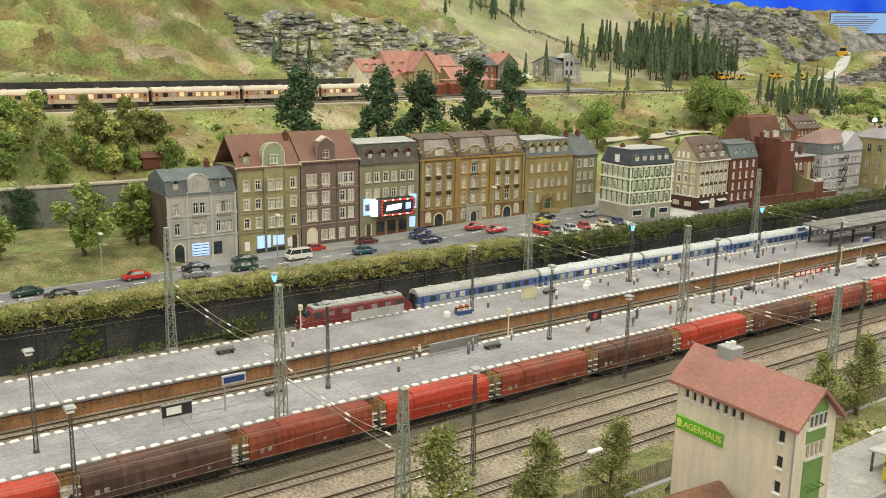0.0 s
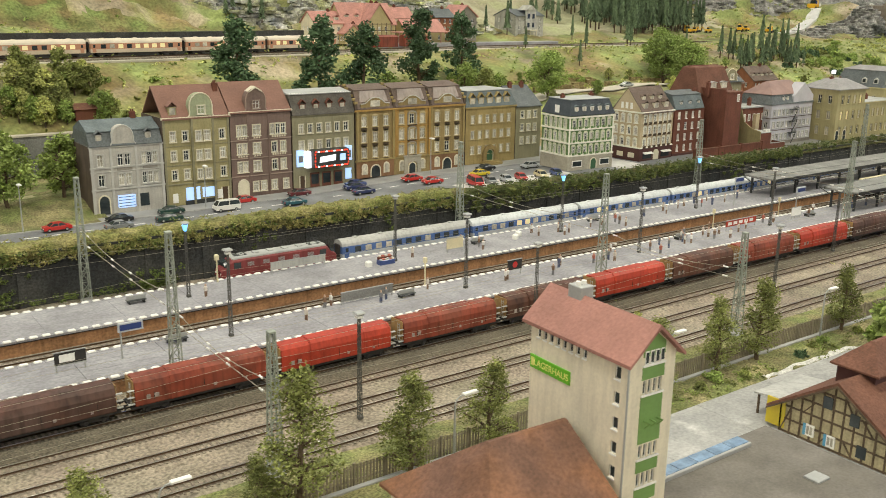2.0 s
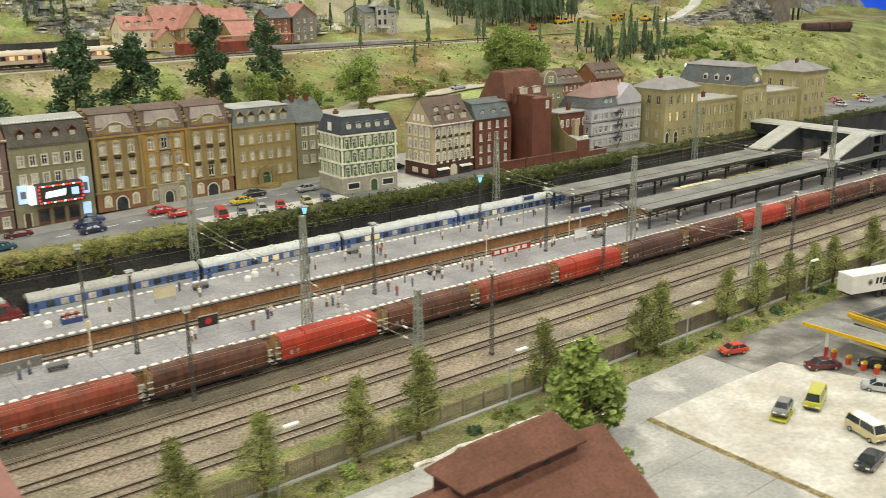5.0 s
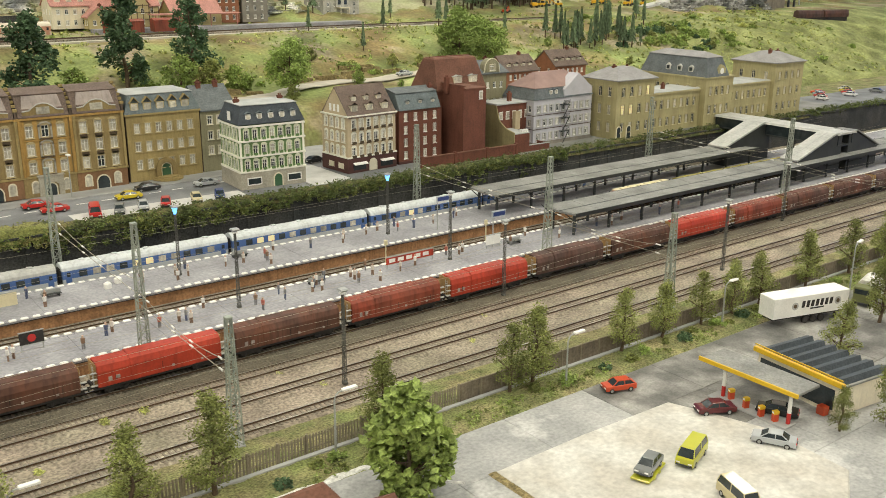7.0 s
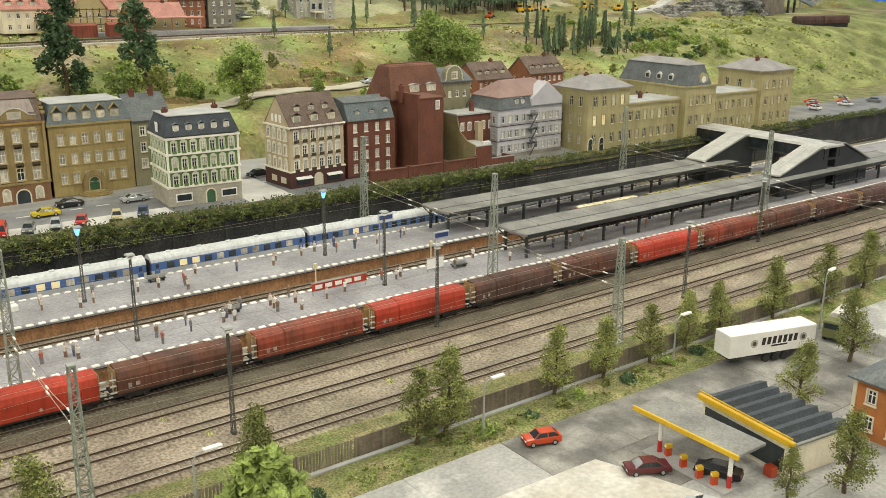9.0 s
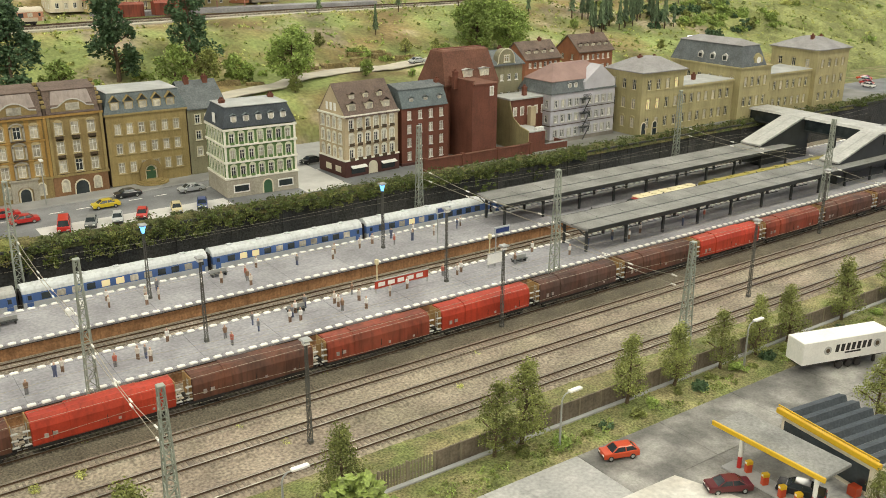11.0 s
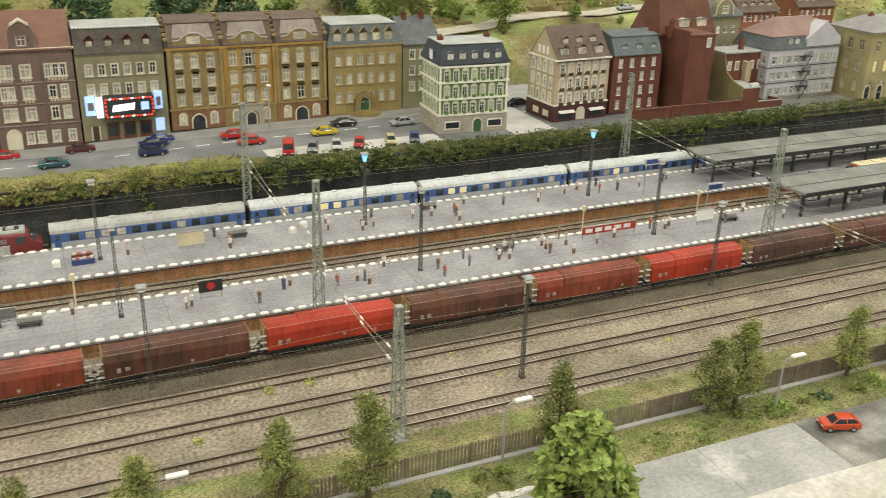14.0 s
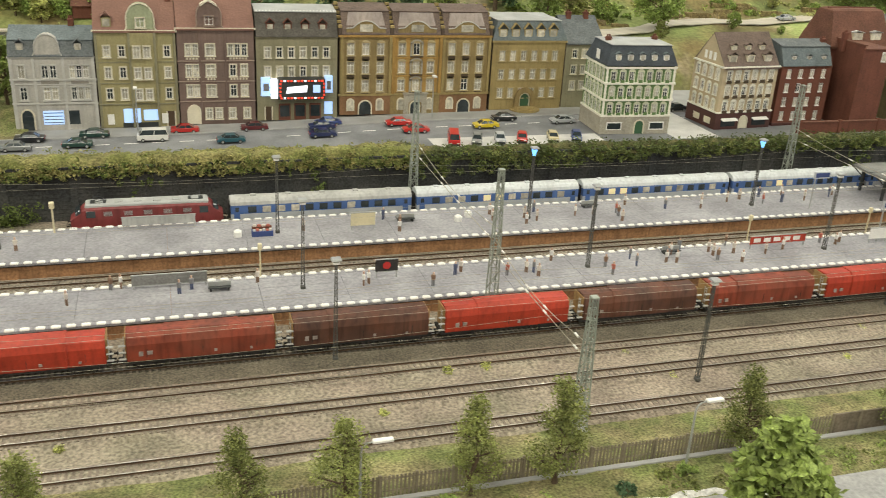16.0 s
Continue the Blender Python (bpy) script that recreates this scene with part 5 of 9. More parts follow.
for xx in (1.8, 10.2):
    dormer(hs, xx, 0.3, 10.4, 1.0, 1.4, WALLS["grey"], M_SLATE)
part("shop_window", G().box(4.2, 7.2, -0.08, -0.02, 0.8, 2.7), M_SHOPGLOW, hs, "bright blue-white shop window")
part("shop_window", G().box(7.6, 9.6, -0.08, -0.02, 0.8, 2.7), M_GLASS, hs)
for k in range(4):
    part("shop_shelf", G().box(4.3, 7.1, -0.12, -0.09, 1.0 + k * 0.45, 1.12 + k * 0.45), M_WALLGREY, hs)
door(hs, 1.9, 1.7, 1.9, M_GLASS)
chimney(hs, 9.2, 5, 12.9)

# 2: tall olive house
hs, rnd = town_house("town_house", "tall olive town house with red tiled roof and curved gable", 60.9, 12.3, 11, 0, 5, 0.95, 1.6, 4.2, 3.1, 14.2, WALLS["olive"], M_TRIM, 2,
                     extra=[(x, 4.2 + 3.1 * r, 0.95, 1.6) for r in range(3) for x in (1.75, 4.0, 10.9)])
band(hs, 12.3, 13.95, 0.32, 0.3), band(hs, 12.3, 3.4, 0.18, 0.14, WALLS["khaki"])
for z in (6.5, 9.6):
    band(hs, 12.3, z, 0.12, 0.08, WALLS["khaki"])
part("roof", gable_roof(12.3, 10, 14.2, 4.5), M_TERRA, hs, "red clay tiles")
curved_gable(hs, 7.1, 14.1, 4.2, 3.9, WALLS["sage"], M_TRIM)
for x0 in (0.0, 5.0, 8.9, 11.9):
    part("pilaster", G().bbox(x0, x0 + 0.4, -0.1 if x0 in (0.0, 11.9) else -0.42, 0.0, 0.0, 13.9, 0.03), WALLS["khaki"], hs)
for x0 in (1.6, 10.0):
    part("notice_case", G().bbox(x0 - 0.5, x0 + 0.5, -0.16, 0.0, 0.5, 2.0, 0.03), M_WHITE, hs)
dormer(hs, 2.0, 0.2, 14.5, 1.4, 1.4, WALLS["olive"], M_TERRA, 0.8)
part("bay", G().bbox(5.2, 8.9, -0.35, 0.0, 3.7, 14.0, 0.06), WALLS["olive"], hs)
for s in win_grid(3.7, 3, 2, 1.0, 1.6, 4.2, 3.1, 0.3):
    a, f, p = window_meshes(1.0, 1.6, M_TRIM, M_WHITE, M_CURTAIN, False)
    o = part("window", a, None, hs, x=5.2 + s[0], y=-0.58, z=s[1])
    part("sash", f, None, o), part("pane", p, None, o)
part("shop_window", G().box(3.6, 6.2, -0.08, -0.02, 0.7, 2.8), M_SHOPGLOW, hs, "bright blue-white shop window")
part("shop_window", G().box(6.7, 8.9, -0.08, -0.02, 1.0, 2.6), M_SHOPGLOW, hs, "bright blue-white shop window")
part("shop_base", G().box(3.4, 9.2, -0.14, -0.0, 0, 0.7), M_DARKSTEEL, hs)
door(hs, 11.0, 1.1, 2.3, M_BRASS, False)
chimney(hs, 11.5, 4, 17.2, 2.0)

# 3: tall brown house
hs, rnd = town_house("town_house", "tall brown town house with red tiled roof and curved gable", 73.4, 12.2, 11, 0, 5, 1.0, 1.75, 4.3, 3.1, 14.6, WALLS["mauve"], M_TRIM, 3, curtain=0.75,
                     extra=[(x, 4.3 + 3.1 * r, w, 1.75) for r in range(3) for x, w in (((1.7, 0.85), (2.8, 0.85), (5.15, 1.4), (8.7, 1.0), (10.5, 1.0)) if r < 2 else ((1.7, 0.85), (2.8, 0.85), (5.15, 1.4), (8.4, 0.85), (9.5, 0.85), (10.6, 0.85)))])
band(hs, 12.2, 14.35, 0.32, 0.3)
for z in (3.5, 6.55, 9.65):
    band(hs, 12.2, z, 0.16, 0.12, WALLS["mauvetrim"])
for z in (6.85, 9.95):
    for x0, x1 in ((1.2, 3.3), (4.4, 5.9), (8.1, 11.1)):
        pn = part("sill_panel", G().bbox(x0, x1, -0.08, 0.0, z - 0.05, z + 0.38, 0.03), WALLS["mauvetrim"], hs)
        for k in range(int((x1 - x0) / 0.5)):
            part("dentil", G().box(x0 + 0.15 + k * 0.5, x0 + 0.4 + k * 0.5, -0.14, -0.08, z + 0.02, z + 0.3), M_TRIM, pn)
part("roof", gable_roof(12.2, 10, 14.6, 4.4), M_TERRA, hs, "red clay tiles")
curved_gable(hs, 5.15, 14.5, 3.9, 3.9, WALLS["mauve"], WALLS["mauvetrim"])
part("gable_cap", G().along_y([(-1.3, 0.0), (0, 0.75), (1.3, 0.0), (1.3, 0.2), (0, 1.0), (-1.3, 0.2)], -0.3, 1.7), M_TRIM, hs, "pale pointed gable cap", x=5.15, z=17.75)
for xx in (4.6, 6.2, 8.4, 10.8):
    a, f, p = window_meshes(1.0, 1.6, M_TRIM, M_WHITE, M_CURTAIN, False)
    o = part("window", a, None, hs, x=xx, y=-0.24, z=0.9)
    part("sash", f, None, o), part("pane", p, None, o)
door(hs, 2.2, 1.9, 1.9, M_TRIM)
part("pilaster", G().bbox(3.3, 3.6, -0.15, 0, 0, 14.4, 0.03), WALLS["mauve"], hs)
part("pilaster", G().bbox(7.4, 7.7, -0.15, 0, 0, 14.4, 0.03), WALLS["mauve"], hs)

# 4: cinema
hs, rnd = town_house("cinema", "khaki cinema building with a glowing red neon sign", 85.9, 13.6, 11, 2, 6, 0.95, 1.6, 7.0, 3.0, 13.2, WALLS["khaki"], M_TRIM, 4)
lo, to = end_gabled_mansard(13.6, 11, 13.2, 3.6, 1.3, 0.7)
part("mansard_roof", lo, M_SLATEDARK, hs), part("upper_roof", to, M_ROOFGREY, hs)
for k in range(4):
    dormer(hs, 2.4 + k * 2.9, 0.25, 13.9, 1.3, 1.3, WALLS["brick"], WALLS["brick"], 0.7)
band(hs, 13.6, 13.0, 0.2, 0.14, WALLS["khaki"])
crest_me = G().bbox(-0.13, 0.13, 1.3, 1.5, 16.75, 17.05, 0.02).mesh("roof_edge_stone", M_WHITE)
for k in range(24):
    part("roof_edge_stone", crest_me, None, hs, x=0.3 + k * 0.56)
sg = part("neon_sign", G().bbox(3.4, 11.2, -2.2, 0.0, 3.2, 6.4, 0.08), M_DARKSTEEL, hs, "dark box sign with red neon border", z=0.6)
ne, nw = (G().cyl((0, -2.26, 0), (0.33, -2.26, 0), 0.14, 0.14, 8).mesh("neon_tube", m_) for m_ in (M_REDNEON, M_WHITENEON))
nv = G().cyl((0, -2.26, 0), (0, -2.26, 0.3), 0.14, 0.14, 8).mesh("neon_tube", M_REDNEON)
for za in (3.45, 6.15):
    for k in range(13):
        part("bulb" if k % 3 == 1 else "neon_tube", nw if k % 3 == 1 else ne, None, sg, x=3.65 + k * 0.57, z=za)
for xa in (3.65, 10.95):
    for k in range(4):
        part("neon_tube", nv, None, sg, x=xa, z=3.75 + k * 0.6)
part("neon_panel", G().along_y([(4.6, 4.2), (8.0, 4.4), (8.2, 5.45), (4.8, 5.2)], -2.3, -2.2), M_WHITENEON, sg, "white patch of the sign")
part("neon_panel", G().bbox(9.1, 10.3, -2.3, -2.2, 4.3, 5.5, 0.02), M_SHOPGLOW, sg)
part("side_panel", G().bbox(2.3, 3.3, -1.3, 0.0, 3.2, 6.2, 0.08), M_WHITENEON, hs, "white glowing panel", z=0.6)
part("poster_case", G().bbox(0.7, 2.15, -0.3, 0.0, 3.4, 6.4, 0.05), M_SHOPGLOW, hs, z=0.6)
part("poster", G().box(1.05, 2.0, -0.34, -0.3, 4.2, 5.4), M_WALLGREY, hs, z=0.6)
part("side_panel", G().bbox(11.4, 12.7, -0.7, 0.0, 3.9, 6.6, 0.08), M_SHOPGLOW, hs, "blue-white glowing panel", z=0.6)
part("poster", G().box(11.7, 12.4, -0.76, -0.7, 4.4, 5.8), M_WALLGREY, hs, z=0.6)
for xx in (4.6, 7.2, 9.8):
    part("cinema_door", G().bbox(xx - 1.0, xx + 1.0, -0.1, 0, 0.05, 2.7, 0.03), WALLS["brick"], hs)
    part("pane", G().box(xx - 0.8, xx + 0.8, -0.14, -0.1, 0.6, 2.4), M_GLASS, hs)
door(hs, 1.9, 1.0, 2.2, M_BRASS, False)
part("poster_case", G().bbox(11.4, 12.8, -0.15, 0, 0.9, 2.9, 0.03), M_SHOPGLOW, hs)

# 5: long ochre block with three roof fields
hs = thing("town_house", "long ochre sandstone house with ornate dormers and dark roof", "house", 99.9, YH, ZS + fall(111), group="row of town houses")
hs.scale = (1, 1, (13.2 - fall(111)) / 13.6)
rnd = random.Random(5)
W5 = 27.0
sp = []
for k in range(3):
    for r in range(3):
        for c in range(3):
            sp.append((k * 9.0 + 1.9 + c * 2.6, 4.0 + r * 3.1, 1.2, 2.0))
mf, ml, mr = shell(hs, W5, 11, 13.6, sp, [], [], WALLS["ochre"], ends=WALLS["backside"])
put_windows(hs, sp, mf, M_TRIMOCHRE, M_WHITE, rnd, arch=True, curtain=0.95)
for x_, z_, w_, h_ in sp:
    if 9 > x_ or x_ > 18:
        part("spandrel", G().bbox(x_ - 0.62, x_ + 0.62, -0.12, 0.0, z_ - 0.95, z_ - 0.2, 0.03), M_SPANDREL, hs)
for k, m_ in ((0, WALLS["russet"]), (1, WALLS["ochre"]), (2, WALLS["russet"])):
    part("ground_storey", G().bbox(k * 9 + 0.01, k * 9 + 8.99, -0.16, 0.0, 0, 3.3, 0.05), m_, hs)
band(hs, W5, 3.3, 0.35, 0.25, WALLS["ochre2"]), band(hs, W5, 13.2, 0.35, 0.28, WALLS["amber"])
for z in (6.5, 9.6):
    part("string_course", G().bbox(9.2, 17.8, -0.14, 0.0, z, z + 0.22, 0.03), WALLS["amber"], hs)
for x0, x1 in ((9.65, 10.25), (11.55, 12.3), (14.7, 15.45), (16.75, 17.4)):
    part("wall_panel", G().bbox(x0, x1, -0.06, 0.0, 3.7, 13.1, 0.02), WALLS["amber"], hs)
for r in range(3):
    nf = G().box(-1.15, -0.85, -0.24, 0, 0, 2.3).box(0.85, 1.15, -0.24, 0, 0, 2.3)
    for i in range(8):
        a_, b_ = math.radians(180 * i / 8), math.radians(180 * (i + 1) / 8)
        nf.along_y([(q * math.cos(t_), 2.0 + q * 0.75 * math.sin(t_)) for t_, q in ((a_, 0.85), (a_, 1.15), (b_, 1.15), (b_, 0.85))], -0.24, 0.0)
    part("niche_frame", nf, WALLS["palestone"], hs, "pale arched stone niche", x=13.5, z=3.8 + r * 3.1)
    part("niche_base", G().bbox(12.4, 14.6, -0.4, 0.0, 3.62 + r * 3.1, 3.86 + r * 3.1, 0.03), M_SPANDREL, hs)
part("portal", G().along_y([(-2.1, 0), (-1.2, 0), (-1.2, 1.9), (-0.7, 2.4), (0.7, 2.4), (1.2, 1.9), (1.2, 0), (2.1, 0), (2.1, 3.5), (-2.1, 3.5)], -0.45, -0.16), WALLS["palestone"], hs, "pale stone portal", x=13.5)
part("portal_cornice", G().bbox(11.2, 15.8, -0.6, 0.0, 3.5, 3.75, 0.04), WALLS["palestone"], hs)
for k in range(3):
    for xa in (0.15, 8.6):
        part("pilaster", G().bbox(k * 9 + xa, k * 9 + xa + 0.5, -0.3, 0, 3.6, 13.25, 0.05), WALLS["amber"] if k == 1 else WALLS["ochre2"], hs)
    for xx in (1.9, 7.1):
        door(hs, k * 9 + xx, 1.0, 1.5, M_CURTAIN, True, -0.17, 0.7)
    door(hs, k * 9 + 4.5, 2.1 if k != 1 else 1.6, 1.3, M_GLASS, True, -0.17)
    lo, to = end_gabled_mansard(8.4, 11, 13.6, 3.6, 1.5, 0.9)
    part("mansard_roof", lo, M_ROOFBROWN, hs, x=k * 9 + 0.3)
    part("upper_roof", to, M_ROOFBROWN, hs, x=k * 9 + 0.3)
    dm = part("attic_front", G().along_y([(-3.4, 0), (3.4, 0), (3.4, 0.9), (2.3, 1.0), (1.7, 1.5), (0.9, 2.0), (0, 2.15), (-0.9, 2.0), (-1.7, 1.5), (-2.3, 1.0), (-3.4, 0.9)], -0.12, 0.5), WALLS["ochre"], hs, "ornate curved attic front", x=k * 9 + 4.5, z=13.7)
    part("attic_roof", G().loft([[(-3.5, 0.15, 0.6), (3.5, 0.15, 0.6), (3.5, 1.8, 0.6), (-3.5, 1.8, 0.6)], [(-2.9, 1.15, 3.4), (2.9, 1.15, 3.4), (2.9, 1.8, 3.4), (-2.9, 1.8, 3.4)]]), M_ATTIC, dm, "pale pinkish sheet roof")
    rim = G()
    arc_ = [(-3.4, 0.95), (-2.3, 1.05), (-1.7, 1.55), (-0.9, 2.05), (0, 2.2), (0.9, 2.05), (1.7, 1.55), (2.3, 1.05), (3.4, 0.95)]
    for p0, p1 in zip(arc_, arc_[1:]):
        rim.cyl((p0[0], -0.12, p0[1]), (p1[0], -0.12, p1[1]), 0.11, 0.11, 6)
    part("gable_rim", rim, M_TRIMGREY, dm)
    part("window", G().box(-1.1, 1.1, -0.16, -0.11, 0.4, 1.6), M_CURTAIN, dm)
    for kk in (0, 1):
        st = G()
        for i in range(6):
            st.bbox(-0.22, 0.22, i * 0.9 - 0.2, i * 0.9 + 0.9, 0, 1.4 + i * 0.62, 0.04)
        if kk == 0 or k == 2:
            fw = part("stepped_fire_wall", st, WALLS["backside"], hs, x=k * 9 + kk * 9.0, z=13.4)
            for i in range(6):
                part("coping_stone", G().bbox(-0.34, 0.34, i * 0.9 - 0.3, i * 0.9 + 0.3, 1.35 + i * 0.62, 1.8 + i * 0.62, 0.04), WALLS["ochre2"], fw)

# 6: yellow sandstone house
hs, rnd = town_house("town_house", "yellow sandstone house with blue slate mansard roof", 127.4, 14.0, 11, 3, 6, 1.0, 1.8, 2.2, 3.4, 12.6, WALLS["ochre2"], M_TRIMOCHRE, 6, curtain=1.0)
lo, to = mansard(14.0, 11, 12.6, 3.4, 1.0, 0.4)
part("mansard_roof", lo, M_SLATEBLUE, hs), part("upper_roof", to, M_ROOFGREY, hs)
for k in range(5):
    dormer(hs, 1.8 + k * 2.4, 0.05, 13.1, 1.5, 1.5, M_TRIMOCHRE, WALLS["ochre2"], 1.0)
band(hs, 14.0, 12.3, 0.35, 0.25, WALLS["ochre2"])
door(hs, 6.8, 1.7, 2.0, M_GREENDOOR, True, -0.05)
part("porch_arch", G().along_y([(-2.0, 0), (-1.1, 0), (-1.1, 2.2), (-0.8, 2.9), (0, 3.25), (0.8, 2.9), (1.1, 2.2), (1.1, 0), (2.0, 0), (2.0, 2.4), (1.4, 3.6), (0, 4.2), (-1.4, 3.6), (-2.0, 2.4)], -0.5, 0.0), WALLS["ochre"], hs, x=6.8)
for k in range(3):
    part("entrance_step", G().cyl((6.8, -0.3, 0), (6.8, -0.3, 0.22 + 0.2 * k), 2.9 - 0.5 * k, 2.9 - 0.5 * k, 20), WALLS["ochre2"], hs)
# 7: narrow house behind the green one
hs, rnd = town_house("town_house", "narrow brown house with a steep slate roof", 141.6, 7.5, 11, 3, 3, 0.9, 1.6, 3.4, 3.0, 12.2, WALLS["khaki"], M_TRIM, 7)
part("roof", gable_roof(7.5, 11, 12.2, 4.0), M_SLATE, hs)
chimney(hs, 2, 5, 15.6), chimney(hs, 5.5, 5, 15.6)


def corner_house(label, x, y, W, D, rz, H, cols, dcols, rows, z0, dz, w, h, wall_m, trim, seed, base_h, base_m, curtain=0.3, arch=False):
    rnd = random.Random(seed)
    hs = thing("corner_house", label, "house", x, y, 8.0, rz)
    fr, lf = win_grid(W, rows, cols, w, h, z0, dz, 0.5), win_grid(D, rows, dcols, w, h, z0, dz, 0.5)
    mf, ml, mr = shell(hs, W, D, H, fr, lf, lf, wall_m)
    put_windows(hs, fr, mf, trim, M_WHITE, rnd, arch, curtain=curtain)
    put_windows(hs, lf, ml, trim, M_WHITE, rnd, arch, curtain=curtain)
    part("ground_storey", G().bbox(-0.15, W + 0.15, -0.15, D + 0.1, 0, base_h, 0.05), base_m, hs)
    return hs, rnd


# sage green house with white bands
hs, rnd = corner_house("sage green corner house with white bands and blue slate mansard", 141.0, 136.0, 12.4, 9.0, -3, 11.4, 7, 5, 3, 3.4, 2.75, 0.85, 1.7, WALLS["greenw"], M_TRIMGREEN, 11, 3.0, WALLS["palestone"], 0.45, True)
for z in (3.0, 5.7, 8.5, 11.1):
    band(hs, 12.4, z, 0.34, 0.26, M_TRIMWHITE, 9.0)
boxm = G().bbox(-0.34, 0.34, -0.3, -0.12, -0.1, 0.34, 0.04).mesh("flower_box", WALLS["greenw"])
for x_, z_, w_, h_ in win_grid(12.4, 3, 7, 0.85, 1.7, 3.4, 2.75, 0.5):
    part("flower_box", boxm, None, hs, "dark green flower box", x=x_, z=z_)
for x_ in (0.12, 12.28):
    part("pilaster", G().bbox(x_ - 0.2, x_ + 0.2, -0.12, 0.0, 3.3, 11.1, 0.03), M_TRIMWHITE, hs)
lo, to = mansard(12.4, 9.0, 11.6, 3.2, 0.9, 0.3)
part("mansard_roof", lo, M_SLATEDEEP, hs), part("upper_roof", to, M_ROOFGREY, hs)
for k in range(5):
    dormer(hs, 1.9 + k * 2.15, 0.1, 12.0, 1.0, 1.4, M_WHITE, M_SLATEBLUE, 0.35, 1.0)
part("window", G().box(-0.12, -0.05, 3.4, 4.8, 12.0, 13.6), M_WHITE, hs)
door(hs, 7.0, 1.5, 1.5, M_GREENDOOR, True, -0.16)
for xx in (2.4, 10.2):
    part("shop_window", G().bbox(xx - 1.4, xx + 1.4, -0.25, -0.15, 0.7, 2.1, 0.03), M_WHITE, hs)
    part("pane", G().box(xx - 1.2, xx + 1.2, -0.28, -0.25, 0.9, 1.9), M_GLASS, hs)
chimney(hs, 1.6, 4.5, 14.6, 1.0), chimney(hs, 10.5, 5.5, 14.6, 1.0)

# sand coloured corner house
hs, rnd = corner_house("sand coloured corner house with brown tiled roof and shop front", 163.6, 136.6, 11.6, 8.6, 4, 11.0, 6, 4, 3, 3.3, 2.65, 0.85, 1.6, WALLS["sand"], M_TRIMWHITE, 12, 2.9, WALLS["cellar"], 0.6, True)
band(hs, 11.6, 2.9, 0.25, 0.25, M_TRIMWHITE, 8.6), band(hs, 11.6, 10.8, 0.3, 0.3, M_TRIMWHITE, 8.6)
part("gable_wall", G().along_x([(0.2, 11.0), (4.3, 16.2), (8.4, 11.0)], 0.05, 0.4), WALLS["sand"], hs, "stepped side gable")
part("roof", gable_roof(11.5, 8.6, 11.0, 5.0), M_ROOFBROWN, hs, x=0.1)
for k in range(3):
    dormer(hs, 2.0 + k * 3.7, 0.5, 11.4, 1.5, 1.5, M_TRIM, M_ROOFBROWN, 0.6)
    dormer(hs, 3.0 + k * 3.0, 2.0, 13.3, 1.1, 1.0, M_TRIM, M_ROOFBROWN, 0.45, 1.0)
for k in range(3):
    part("window", G().box(0.0, 0.04, 2.7 + k * 1.3, 3.4 + k * 1.3, 11.6, 13.0), M_WHITE, hs)
for x_, z_, w_, h_ in win_grid(11.6, 3, 6, 0.85, 1.6, 3.3, 2.65, 0.5):
    part("window_grille", G().bbox(x_ - 0.5, x_ + 0.5, -0.3, -0.1, z_ - 0.42, z_ + 0.12, 0.03), M_SPANDREL, hs)
door(hs, 5.8, 1.5, 1.4, M_TRIM, True, -0.16)
for xx in (2.6, 9.2):
    part("shop_window", G().box(xx - 1.5, xx + 1.5, -0.2, -0.15, 0.5, 1.7), M_GLASS, hs)
    part("awning", G().along_x([(-0.16, 2.0), (-0.9, 1.7), (-0.9, 1.6), (-0.16, 1.8)], xx - 1.6, xx + 1.6), M_WHITE, hs, "pale cloth awning")
for yy in (2.2, 5.4):
    part("shop_window", G().box(-0.2, -0.15, yy - 0.9, yy + 0.9, 0.7, 1.8), M_TRIM, hs)

# red brick house, slate roof
hs, rnd = corner_house("dark red brick house with a slate mansard roof", 176.4, 138.0, 10.8, 9, 1, 10.8, 4, 3, 4, 1.0, 2.55, 0.95, 1.6, WALLS["brick"], None, 13, 0.5, WALLS["cellar"], 0.85)
lo, to = end_gabled_mansard(10.4, 9, 10.8, 3.2, 1.3, 0.9)
part("mansard_roof", lo, M_SLATEBLUE, hs), part("upper_roof", to, M_SLATE, hs)
for k in range(3):
    dormer(hs, 2.4 + k * 3.2, 0.3, 11.2, 0.9, 1.3, M_WHITE, M_SLATE, 0.3)
chimney(hs, 10.0, 3, 13.6, 1.6)

# brick house with a steep roof behind its blank, windowless front block
hs = thing("brick_block", "tall dark red brick house with blank front block and dormers", "house", 188.6, 134.2, 8.0)
part("rear_body", G().box(0, 12.6, 7.2, 16.0, 0, 13.4), WALLS["brick"], hs)
part("front_block", G().box(1.6, 7.2, 0, 7.2, 0, 14.4), WALLS["brick"], hs, "blank brick block without windows")
part("fire_wall", G().along_x([(0, 0), (10.5, 0), (10.5, 15.1), (0.5, 15.1), (0, 14.6)], 1.25, 1.65), WALLS["brick"], hs)
part("wall_coping", G().bbox(1.15, 1.75, -0.1, 10.6, 15.1, 15.3, 0.05), M_TERRAD, hs)
part("front_roof", G().bbox(1.6, 7.35, -0.15, 7.2, 14.4, 14.65, 0.05), M_TERRAD, hs)
rf = lambda x0, x1, y0, y1, z: [(x0, y0, z), (x1, y0, z), (x1, y1, z), (x0, y1, z)]
